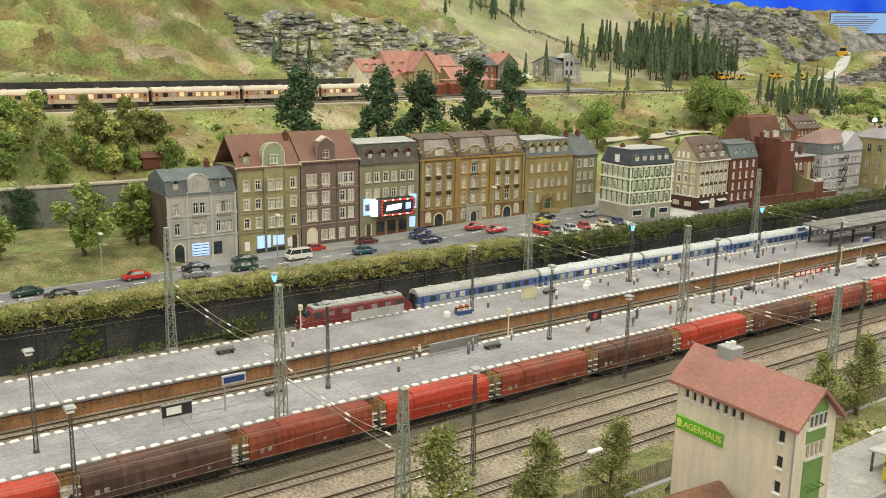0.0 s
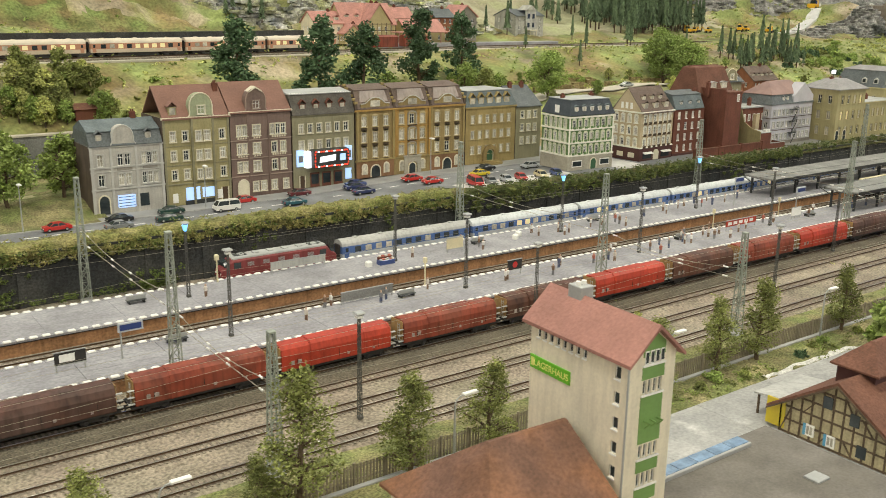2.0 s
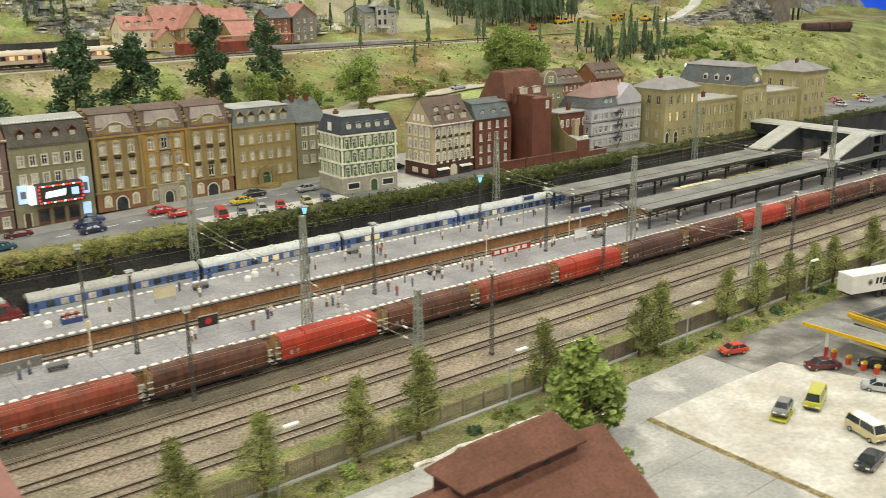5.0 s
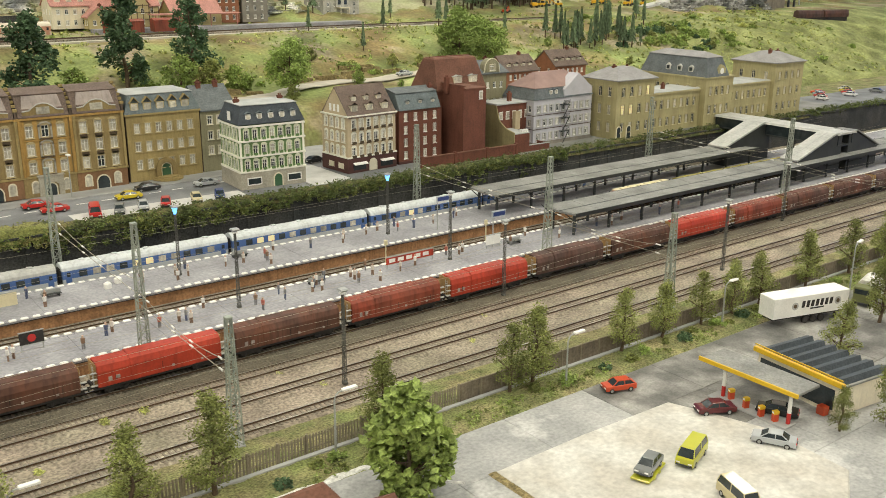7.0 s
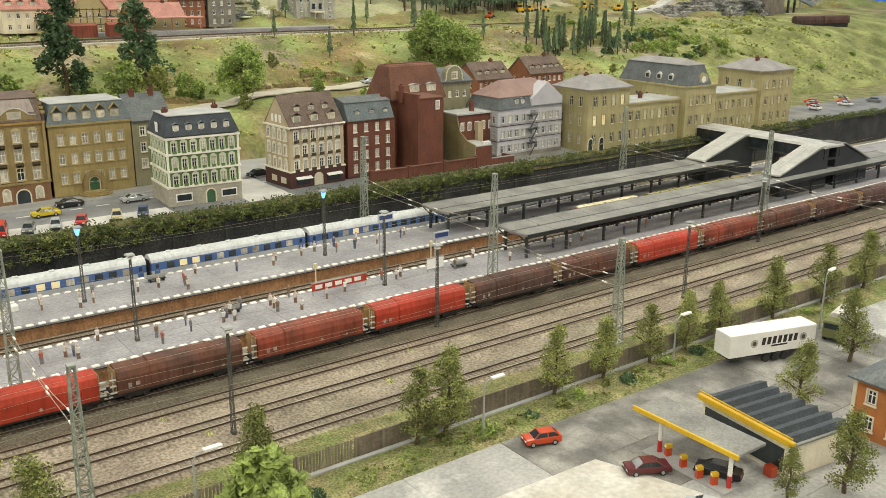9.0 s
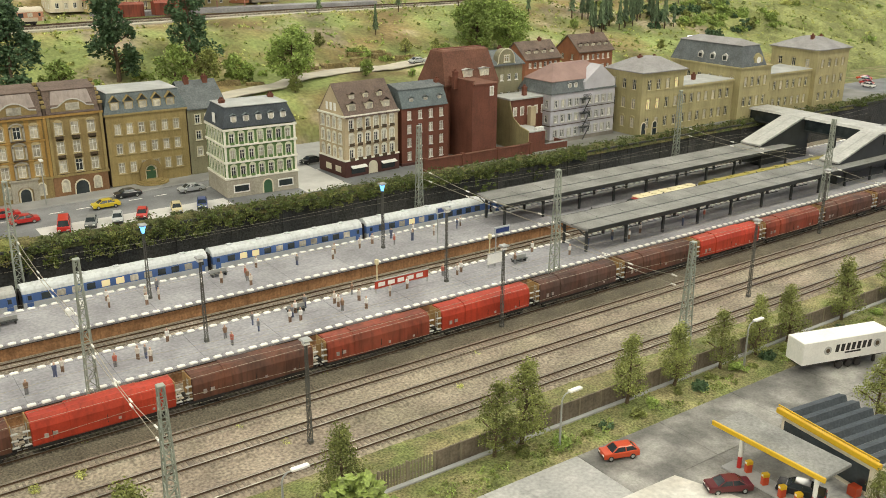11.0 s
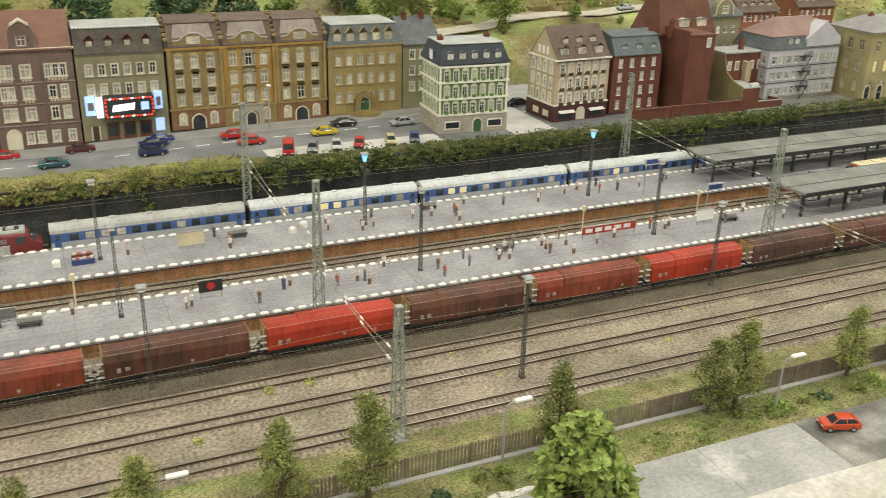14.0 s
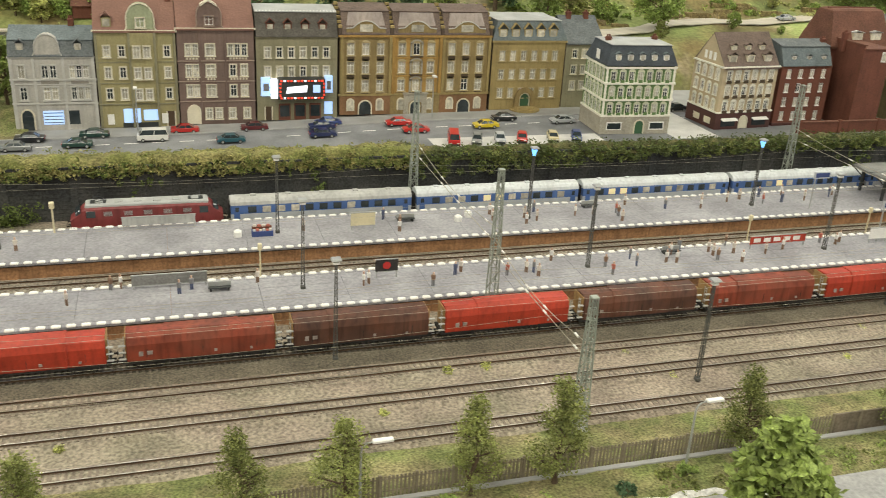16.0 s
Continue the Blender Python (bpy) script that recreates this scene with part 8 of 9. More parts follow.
M_VROOF = mat("salmon_tiles", (0.50, 0.25, 0.21), 0.85, var=0.15, size=2, fine=0.2, bump=0.4)
M_VILLA = mat("pale_villa_render", (0.46, 0.45, 0.40), 0.9, var=0.2, size=2, fine=0.15, streak=0.25)
ZV = 29.6
vh = cottage("village_house", "cream village house with salmon tiled roof", 142, 249, ZV, 10, 9, 6.2, 3.2, WALLS["tower"], M_VROOF, 0, 2, 4, seed=1)
for k in range(3):
    dormer(vh, 2.0 + k * 3.0, 0.8, 6.6, 1.4, 1.3, M_TRIM, M_VROOF, 0.5)
vs = cottage("village_station", "half-timbered village station with steep salmon roof", 152, 249, ZV, 19, 11, 6.0, 6.0, WALLS["plaster"], M_VROOF, 0, 2, 7, timber=True, seed=2)
cottage("village_station_wing", "half-timbered cross wing of the village station", 158.5, 245.5, ZV, 8.5, 9, 6.2, 5.6, WALLS["plaster"], M_VROOF, 0, 2, 3, True, True, seed=3)
for k in range(5):
    dormer(vs, 2.0 + k * 3.6, 1.6, 7.2, 1.4, 1.3, M_TRIM, M_VROOF, 0.5)
cottage("goods_shed", "low goods shed with wide salmon roof", 174, 247, ZV, 15, 9, 3.6, 3.4, WALLS["plaster"], M_VROOF, 0, 1, 4, seed=4)
cottage("village_house", "low timbered house with salmon roof", 150, 244.5, ZV, 5.5, 4, 3.2, 2.4, WALLS["plaster"], M_VROOF, 0, 1, 2, True, seed=5)
whole("station_canopy", G().bbox(0, 26, 0, 4.0, 3.4, 3.7, 0.06).cyl((1, 0.6, 0), (1, 0.6, 3.4), 0.15).cyl((9, 0.6, 0), (9, 0.6, 3.4), 0.15).cyl((17, 0.6, 0), (17, 0.6, 3.4), 0.15).cyl((25, 0.6, 0), (25, 0.6, 3.4), 0.15), M_VROOF, "salmon roofed canopy on posts before the village station", "canopy", 166, 240.2, ZU + 0.6)
cottage("timber_house", "red-brown timber house with pale balconies", 190, 254, ZV, 8, 8, 8.0, 2.4, WALLS["redbrown"], M_SLATE, 0, 3, 3, seed=6)
cottage("village_house", "grey village house with red gable roof", 199, 254, ZV, 8.5, 10, 8.2, 3.4, WALLS["stone"], M_VROOF, 0, 3, 3, True, seed=7)
cottage("village_house", "cream village house with salmon roof behind the station", 170, 264, ZV + 0.6, 18, 8, 7.0, 3.2, WALLS["tower"], M_VROOF, 0, 2, 6, seed=8)
vl = cottage("villa", "pale grey villa with slate roof and porch", 232, 262, ZV, 15, 11, 8.4, 2.2, M_VILLA, M_SLATE, 6, 3, 5, seed=9)
part("porch", G().bbox(5.5, 9.5, -2.2, 0, 3.0, 3.4, 0.05).cyl((5.8, -2.0, 0), (5.8, -2.0, 3.0), 0.16).cyl((9.2, -2.0, 0), (9.2, -2.0, 3.0), 0.16), M_TRIM, vl)
part("front_bay", G().bbox(4.8, 10.2, -0.6, 0, 3.4, 10.4, 0.1), M_VILLA, vl)
for xx in (6.2, 8.8):
    for zz in (4.2, 7.4):
        part("window", G().bbox(xx - 0.6, xx + 0.6, -0.68, -0.6, zz, zz + 1.7, 0.03), M_GLASS, vl)
part("bay_gable", G().along_y([(4.6, 10.4), (10.4, 10.4), (7.5, 12.2)], -0.8, 4.0), M_VILLA, vl)
# houses between the street and the slope
rh = cottage("red_house", "red-brown house with timber gable behind the brick block", 231, 168, 14.6, 11.0, 8.6, 6.0, 3.4, WALLS["redbrown"], M_ROOFBROWN, 0, 2, 6, seed=10)
for k in range(4):
    dormer(rh, 1.6 + k * 2.5, 1.0, 6.3, 1.2, 1.3, M_TRIM, M_ROOFBROWN, 0.5)
rh = cottage("red_house", "red-brown house with timber gable behind the station", 252, 172, 14.6, 12, 8.6, 6.0, 3.6, WALLS["redbrown"], M_ROOFBROWN, 0, 2, 6, seed=11)
for k in range(5):
    dormer(rh, 1.4 + k * 2.25, 1.0, 6.3, 1.2, 1.3, M_TRIM, M_ROOFBROWN, 0.5)
hs = cottage("rear_town_house", "khaki town house with curved gable behind the brick block", 203.5, 147, 8, 9, 9, 15.6, 2.2, WALLS["khaki"], M_SLATE, 0, 4, 4, seed=12)
curved_gable(hs, 4.5, 15.6, 4.2, 3.2, WALLS["khaki"], M_TRIM)

fl = thing("flood_lamp", "tall mast with a glowing bluish lamp behind the station", "lamp", 290.8, 169.2, hill_z(290.8, 169.2) - 0.3)
part("post", G().cyl((0, 0, 0), (0, 0, 22.0 - hill_z(290.8, 169.2)), 0.16, 0.10, 10), M_DARKSTEEL, fl)
part("head", G().bbox(-0.9, 0.9, -0.35, 0.35, 21.8 - hill_z(290.8, 169.2), 23.0 - hill_z(290.8, 169.2), 0.15), M_WHITENEON, fl, "glowing white lamp head")

# ---- construction site, far right ----
M_DIGGER = plain("digger_yellow", (0.75, 0.42, 0.02), 0.45)
for i, (x, y, sc_, rz) in enumerate(((303.8, 252.6, 0.7, 20), (322, 257, 0.95, 60), (328, 258.5, 0.75, 0), (334, 256, 0.75, 140), (350, 252, 0.95, 40), (357, 254, 0.75, 90), (364, 247, 0.85, 10), (371, 245, 0.75, 30), (424, 265.7, 1.7, 15))):
    d = thing("construction_machine", "yellow construction machine on the bare site", "digger", x, y, hill_z(x, y), rz, "construction machines")
    d.scale = (sc_, sc_, sc_)
    mm = PAINT["orange"] if i in (0,) else M_DIGGER
    part("body", G().bbox(-2.2, 1.6, -1.1, 1.1, 0.8, 2.0, 0.15), mm, d)
    part("cab", G().bbox(-0.5, 0.6, -0.8, 0.8, 2.0, 3.0, 0.15), M_GLASS, d)
    part("cab_roof", G().bbox(-0.6, 0.7, -0.9, 0.9, 3.0, 3.2, 0.08), mm, d)
    part("arm", G().bar((1.4, 0, 1.6), (3.4, 0, 3.4), 0.25).bar((3.4, 0, 3.4), (4.6, 0, 1.2), 0.2), mm, d)
    part("bucket", G().along_y([(4.2, 1.4), (5.2, 1.0), (4.6, 0.2), (3.9, 0.6)], -0.8, 0.8), M_DARKSTEEL, d)
    for xx in (-1.4, 1.0):
        for s in (-1, 1):
            part("wheel", G().cyl((xx, s * 0.9, 0.6), (xx, s * 1.35, 0.6), 0.62, 0.62, 12), M_UNDER, d)
bt = thing("freight_train_far", "dark brown goods train on the far slope", "goods wagon", 432, 214, hill_z(445, 212) - 0.2, -10)
for k in range(2):
    part("body", G().along_x([(-1.5, 0.9), (-1.55, 2.4), (-1.2, 3.6), (0, 4.0), (1.2, 3.6), (1.55, 2.4), (1.5, 0.9)], k * 15.4, k * 15.4 + 14.6), M_WAG["dark"], bt)
    for xx in (2.0, 3.8, 10.8, 12.6):
        part("wheel", G().cyl((k * 15.4 + xx, -1.3, 0.45), (k * 15.4 + xx, -1.1, 0.45), 0.45, 0.45, 10), M_UNDER, bt)
part("underframe", G().box(0.5, 29.5, -1.2, 1.2, -1.5, 0.9), M_UNDER, bt)
rs = []
for k in range(13):
    x = 368 + k * 5.2
    y = lerp_knots([(368, 243), (390, 249), (410, 257), (424, 264), (432, 270)], x)
    z = max(hill_z(x, y - 2.5), hill_z(x, y), hill_z(x, y + 2.5)) + 0.15
    rs.append([(x, y - 3.0, z - 1.5), (x, y + 3.0, z - 1.5), (x, y + 3.0, z), (x, y - 3.0, z)])
whole("site_road", G().loft(rs), M_PALEPAVE, "pale gravel road climbing past the rock mound", "road", kind="structure")
for x, y, s in ((151, 186, 1.5), (158.5, 187.5, 1.25), (166, 190, 1.1), (128, 186, 1.3)):
    tree(FRUIT[1 + int(y) % 2], "garden_tree", "small yellow-green tree on the slope behind the houses", "tree", x, y, hill_z(x, y) - 0.2, s, x * 13)
gw = thing("gravel_works", "brown-grey gravel works on steel legs", "industrial building", 442, 236, 29.0, 8, kind="")
part("hall", G().bbox(0, 19, 0, 14, 0, 15, 0.3), M_ROOFGREY_BROWN, gw)
part("bunker", G().bbox(19.02, 33, 1, 12, 6.0, 16, 0.3), M_ROOFGREY_BROWN, gw)
for xx in (20.0, 26.0, 32.0):
    for yy in (1.6, 11.0):
        part("leg", G().box(xx - 0.4, xx + 0.4, yy - 0.4, yy + 0.4, -0.6, 6.0), M_DARKSTEEL, gw)
part("conveyor", G().bar((33, 6, 9), (60, 6, 3), 1.2).bar((47, 6, -0.5), (47, 6, 6), 0.4), M_GREYSTEEL, gw)
bd = thing("display_board", "pale blue information board beside the hall wall", "board", 492, 304, 40, -58)
part("frame", G().bbox(-12, 26, -0.6, 0.6, 14, 26, 0.2), M_DARKSTEEL, bd)
part("sheet", G().box(-11.4, 25.4, -0.7, -0.61, 14.6, 25.4), glow("board_sheet", (0.25, 0.42, 0.75), 0.7), bd)
for k in range(7):
    part("text_bar", G().box(-10, 8 + (k * 7) % 6, -0.76, -0.71, 16 + k * 1.2, 16.5 + k * 1.2), M_WALLGREY, bd)
part("post", G().cyl((0, 0, -2), (0, 0, 14.2), 0.5).cyl((20, 0, -2), (20, 0, 14.2), 0.5), M_GREYSTEEL, bd)


# ---- warehouse tower and its neighbours ----
M_TGREEN = mat("green_panel", (0.19, 0.33, 0.10), 0.7, var=0.1)
M_SIGN = mat("sign_green", (0.16, 0.50, 0.03), 0.5, var=0.05)
M_SIGNTEXT = plain("sign_yellow", (0.80, 0.80, 0.25), 0.5)
tw = thing("warehouse_tower", "tall cream warehouse tower with red roof and green panels", "tower", 52.6, 36.4, 0.0, -2)
tw.scale = (0.84, 0.95, 1.0)
TW, TD, TH = 5.6, 11.4, 17.9
left = [(1.0 + k * 0.80, 16.6, 0.44, 0.85) for k in range(8)] + [(TD - 1.1, 16.2 - k * 1.95, 0.62, 0.95) for k in range(8)]
FROWS = (15.0, 9.9, 7.6, 5.2, 2.8)
front = [(2.0 + k * 0.62, z, 0.40, 1.05) for z in FROWS for k in range(4)]
mf, ml, mr = shell(tw, TW, TD, TH, front, left, [], WALLS["tower"])
rnd = random.Random(51)
put_windows(tw, front, mf, None, M_WHITE, rnd, curtain=0.0, slim=True)
put_windows(tw, left, ml, None, M_WHITE, rnd, curtain=0.0, slim=True)
part("gable_wall", G().along_y([(0, TH), (TW, TH), (TW / 2, TH + 2.1)], 0, TD), WALLS["tower"], tw)
part("gable_panel", G().along_y([(1.6, TH), (4.2, TH), (4.2, TH + 0.95), (TW / 2, TH + 1.9), (1.6, TH + 1.1)], -0.06, 0), M_TGREEN, tw)
for z1, z2 in ((16.15, 17.25), (11.1, 14.85), (8.75, 9.75), (6.35, 7.45), (3.95, 5.05), (0.6, 2.65)):
    part("green_panel", G().box(1.6, 4.25, -0.05, 0.0, z1, z2), M_TGREEN, tw)
for z1 in FROWS + (17.3,):
    part("window_ledge", G().bbox(1.55, 4.3, -0.16, 0.0, z1 - 0.14, z1, 0.03), M_WHITE, tw)
for k in range(4):
    wd = part("attic_window", G().bbox(1.75 + k * 0.62, 2.23 + k * 0.62, -0.1, 0.0, 17.35, 18.35, 0.03), M_WHITE, tw)
    part("pane", G().box(1.83 + k * 0.62, 2.15 + k * 0.62, -0.12, -0.1, 17.45, 18.25), M_GLASS, wd)
for k in range(3):
    part("lamp_bracket", G().bar((2.1 + k * 0.8, 0, 12.9), (2.1 + k * 0.8, -0.7, 12.9), 0.08).bar((2.1 + k * 0.8, -0.7, 12.9), (2.1 + k * 0.8, -0.2, 12.4), 0.06), M_TGREEN, tw)
part("roof", G().along_y([(-0.55, TH - 0.38), (TW / 2, TH + 2.15), (TW + 0.55, TH - 0.38), (TW + 0.55, TH - 0.12), (TW / 2, TH + 2.45), (-0.55, TH - 0.12)], -0.6, TD + 0.7), M_SALMON, tw, "salmon red tiled roof")
ch = part("roof_vent", G().bbox(-0.8, 0.8, -0.8, 0.8, 0, 1.7, 0.06), M_GREYSTEEL, tw, "grey ventilation housing", x=3.1, y=8.6, z=TH + 1.4)
for k in (-0.35, 0.35):
    part("vent_pipe", G().cyl((k, 0, 1.6), (k, 0, 2.0), 0.24, 0.24, 10), M_WHITE, ch)
part("drain_pipe", G().cyl((-0.1, -0.1, 0), (-0.1, -0.1, TH - 0.3), 0.09, 0.09, 8), M_GREYSTEEL, tw)
sb = part("sign_board", G().bbox(-0.14, 0.0, 6.3, 11.3, 13.9, 15.0, 0.03), M_SIGN, tw, "bright green name board")
fc = bpy.data.curves.new("sign_text", "FONT")
fc.body, fc.size, fc.extrude, fc.align_x, fc.align_y = "LAGERHAUS", 0.78 * U, 0.02 * U, "CENTER", "CENTER"
fc.materials.append(M_SIGNTEXT)
tx = new("sign_text", fc)
tx.parent = sb
tx.matrix_basis = pose(-0.17 * U, 8.6 * U, 14.42 * U, 90, 0, -90)
part("emblem", G().box(-0.18, -0.14, 10.75, 11.1, 14.1, 14.8), M_SIGNTEXT, sb)
# hipped roof house in front of the tower
lh = thing("low_house", "low house with brown clay hipped roof beside the tower", "house", 37.2, 34.8, -0.9)
part("body", G().box(2.8, 14.2, 0.6, 13.0, 0, 7.7), WALLS["tower"], lh)
part("roof", G().loft([[(2.2, 0, 7.7), (14.6, 0, 7.7), (14.6, 13.7, 7.7), (2.2, 13.7, 7.7)], [(2.2, 0, 7.95), (14.6, 0, 7.95), (14.6, 13.7, 7.95), (2.2, 13.7, 7.95)], [(6.9, 6.6, 12.9), (14.5, 6.6, 12.7), (14.5, 6.9, 12.7), (6.9, 6.9, 12.9)]]), M_TERRAWARM, lh)
# flat roofed annex with a glazed trough
an = thing("flat_annex", "flat grey roofed annex with a blue glazed rooflight", "shed", 58.0, 26.2, 0.2)
part("body", G().box(0, 17.5, 0, 13.6, 0, 4.7), WALLS["tower"], an)
part("flat_roof", G().bbox(-0.3, 17.8, -0.3, 14.1, 4.7, 5.0, 0.06), M_ANNEX, an)
rl = part("rooflight_kerb", G().bbox(1.6, 13.2, 12.2, 13.9, 5.0, 5.35, 0.06), M_WALKWAY, an)
M_PALEGLASS = mat("pale_blue_glass", (0.22, 0.32, 0.46), 0.15, var=0.35, size=1.2, fine=0.1)
for k in range(5):
    part("rooflight_pane", G().bbox(1.9 + k * 2.25, 4.05 + k * 2.25, 12.45, 13.65, 5.35, 5.42, 0.03), M_PALEGLASS, rl)
part("hatch", G().bbox(12.0, 13.6, 5.0, 6.4, 5.0, 5.2, 0.06), M_GREYSTEEL, an)
part("roof_edge_strip", G().bbox(2.0, 9.0, 0.2, 0.9, 5.0, 5.1, 0.03), M_TGREEN, an, "green edge strip")
# half-timbered house: gable to the tower, long brown roof with a raised hipped roof across it
ht = thing("half_timbered_house", "half-timbered house with cream infill and large brown roof", "house", 86.2, 32.5, -0.2)
HW, HD, HE, HR = 20.9, 13.4, 2.9, 7.3
slope = (HR - HE) / (HD / 2)
part("wall", G().along_x([(0.3, 0), (HD - 0.3, 0), (HD - 0.3, HE), (HD / 2, HR - 0.2), (0.3, HE)], 0, HW), WALLS["infill"], ht)
top = lambda y: HE + slope * (HD / 2 - abs(y - HD / 2)) - 0.25
for k in range(12):
    y = 0.5 + k * (HD - 1.0) / 11
    part("post", G().box(-0.1, 0.0, y - 0.085, y + 0.085, 0, top(y)), M_TIMBER, ht)
for z in (0.1, 1.5, 2.9, 4.3, 5.7):
    aa = max(0.4, (z - HE) / slope + 0.4)
    part("rail", G().box(-0.09, 0.0, aa, HD - aa, z, z + 0.17), M_TIMBER, ht)
for y0, z0, y1, z1 in ((0.6, 0.2, 1.6, 2.9), (12.8, 0.2, 11.8, 2.9), (3.0, 3.0, 4.2, 4.4), (10.4, 3.0, 9.2, 4.4), (4.9, 0.2, 5.9, 1.5), (8.6, 0.2, 7.6, 1.5), (5.2, 4.4, 6.0, 5.8), (8.2, 4.4, 7.4, 5.8)):
    part("brace", G().bar((-0.06, y0, z0), (-0.06, y1, z1), 0.09), M_TIMBER, ht)
for y, z, m in ((9.5, 0.7, M_WHITE), (7.2, 0.4, M_WHITE), (7.9, 4.3, M_GLASS), (5.0, 3.5, M_GLASS), (4.0, 0.6, M_GLASS)):
    w_ = part("window", G().bbox(-0.14, 0, y - 0.5, y + 0.5, z, z + 1.25, 0.03), m, ht)
    if m is M_WHITE:
        part("shutter", G().box(-0.17, -0.14, y + 0.42, y + 0.72, z, z + 1.25), plain("blue_shutter", (0.10, 0.32, 0.50), 0.4), w_)
        part("pane", G().box(-0.16, -0.14, y - 0.32, y - 0.05, z + 0.2, z + 1.05).box(-0.16, -0.14, y + 0.05, y + 0.32, z + 0.2, z + 1.05), M_CURTAIN, w_)
o_ = 0.7
part("roof", G().along_x([(-o_, HE - o_ * slope), (HD / 2, HR), (HD + o_, HE - o_ * slope), (HD + o_, HE - o_ * slope + 0.3), (HD / 2, HR + 0.35), (-o_, HE - o_ * slope + 0.3)], -0.9, HW + 0.4), M_TERRAD, ht, "brown clay roof")
part("verge_board", G().along_x([(-o_, HE - o_ * slope - 0.2), (HD / 2, HR - 0.2), (HD + o_, HE - o_ * slope - 0.2), (HD + o_, HE - o_ * slope + 0.02), (HD / 2, HR + 0.04), (-o_, HE - o_ * slope + 0.02)], -1.0, -0.9), M_TIMBER, ht)
cr = part("raised_body", G().box(3.5, 16.6, 5.4, 9.5, 3.0, 7.9), WALLS["cellar"], ht)
rr = lambda x0, x1, y0, y1, z: [(x0, y0, z), (x1, y0, z), (x1, y1, z), (x0, y1, z)]
part("raised_roof", G().loft([rr(2.9, 17.2, 4.8, 10.0, 7.75), rr(2.9, 17.2, 4.8, 10.0, 7.95), rr(6.0, 15.6, 7.3, 7.7, 10.2)]), M_TERRAD, cr)
for xx in (5.5, 9.0, 12.5):
    part("vent", G().box(xx, xx + 0.7, 5.3, 5.4, 6.8, 7.3), M_UNDER, cr)
part("side_canopy", G().along_x([(HD - 0.4, 2.75), (HD + 3.7, 2.3), (HD + 3.7, 2.5), (HD - 0.4, 2.95)], 1.2, 9.6), M_CANOPYLIGHT, ht, "pale sheet canopy along the eave")
for xx in (1.6, 5.4, 9.2):
    part("canopy_post", G().box(xx - 0.1, xx + 0.1, HD + 3.2, HD + 3.4, 0.0, 2.35), M_TIMBER, ht)
part("yellow_board", G().bbox(-0.1, 0.1, HD - 1.0, HD + 1.2, 0.4, 3.3, 0.04), PAINT["yellow"], ht, "yellow painted board")

# ---- fence with concrete kerb ----
fn = thing("yard_fence", "brown-grey slatted fence on a pale concrete kerb", "fence", 0, 0, 0)
M_FENCE = mat("weathered_fence", (0.25, 0.215, 0.155), 0.9, var=0.25, size=2)
M_PANEL = mat("brown_concrete_panel", (0.20, 0.165, 0.125), 0.9, var=0.25, size=2, fine=0.2, fsize=0.3, streak=0.25, bump=0.3)
part("kerb", G().bbox(-30, 260, 59.35, 59.9, -0.4, 0.12, 0.05), M_WALKWAY, fn)
post = G().bbox(-0.12, 0.12, -0.12, 0.12, -0.2, 2.2, 0.03).mesh("post", M_FENCE)
for i in range(84):
    part("post", post, None, fn, x=-20 + i * 3.2, y=60.1)
slat = G().bbox(-0.105, 0.105, -0.04, 0.04, -0.1, 2.05, 0.02).mesh("slat", M_FENCE)
for i in range(290):
    part("slat", slat, None, fn, x=30.2 + i * 0.345, y=60.1)
panel = G().bbox(0.02, 3.1, -0.05, 0.05, -0.1, 2.0, 0.03).bbox(0.02, 3.1, -0.09, 0.09, 1.96, 2.1, 0.03).mesh("concrete_panel", M_PANEL)
for i in range(37):
    part("concrete_panel", panel, None, fn, "solid brown concrete panel", x=130.4 + i * 3.2, y=60.1)
rest = G()
for i in range(140):
    rest.bbox(-20 + i * 0.355, -19.74 + i * 0.355, 60.06, 60.14, -0.1, 2.05, 0.02)
tagged(part("slats_beyond", rest, M_FENCE, fn), kind="stuff")
for z in (0.4, 1.6):
    part("fence_rail", G().box(-22, 248, 60.14, 60.22, z, z + 0.14), M_FENCE, fn)


# ---- street lamps in front ----
def street_lamp(x, y, z, h, rz, group="street lamps", lit=False):
    l = thing("street_lamp", "pale grey street lamp with a curved arm and flat head", "lamp", x, y, z, rz, group)
    part("post", G().cyl((0, 0, 0), (0, 0, h - 0.8), 0.14, 0.09, 10), M_GREYSTEEL, l)
    a = G()
    q = [(0, 0, h - 0.8), (0.15, 0, h - 0.35), (0.5, 0, h - 0.08), (1.1, 0, h)]
    for p0, p1 in zip(q, q[1:]):
        a.cyl(p0, p1, 0.075, 0.075, 8)
    part("arm", a, M_GREYSTEEL, l)
    part("head", G().bbox(0.9, 2.6, -0.26, 0.26, h - 0.06, h + 0.16, 0.06), M_WHITE, l, "flat pale lamp head")
    return l


for x, y, h, rz in ((26.0, 58.6, 6.4, 0), (54.2, 58.8, 6.6, 0), (83.6, 58.4, 6.9, 0), (113.4, 58.2, 6.9, 0), (143.4, 56.3, 6.2, 0), (174.6, 57.6, 5.8, 0), (199.3, 53.2, 8.0, 10)):
    street_lamp(x, y, -0.1, h, rz)
for x in (36.0, 66.6, 115.6, 150.0):
    l = thing("street_lamp", "slender grey street lamp on the pavement", "lamp", x, 150.2, 8.0 + fall(x), 0, "lamps on the street")
    part("post", G().cyl((0, 0, 0), (0, 0, 7.6), 0.12, 0.07, 8), M_GREYSTEEL, l)
    part("head", G().bbox(-0.3, 0.3, -1.0, 0.2, 7.5, 7.75, 0.05), M_WHITE, l)

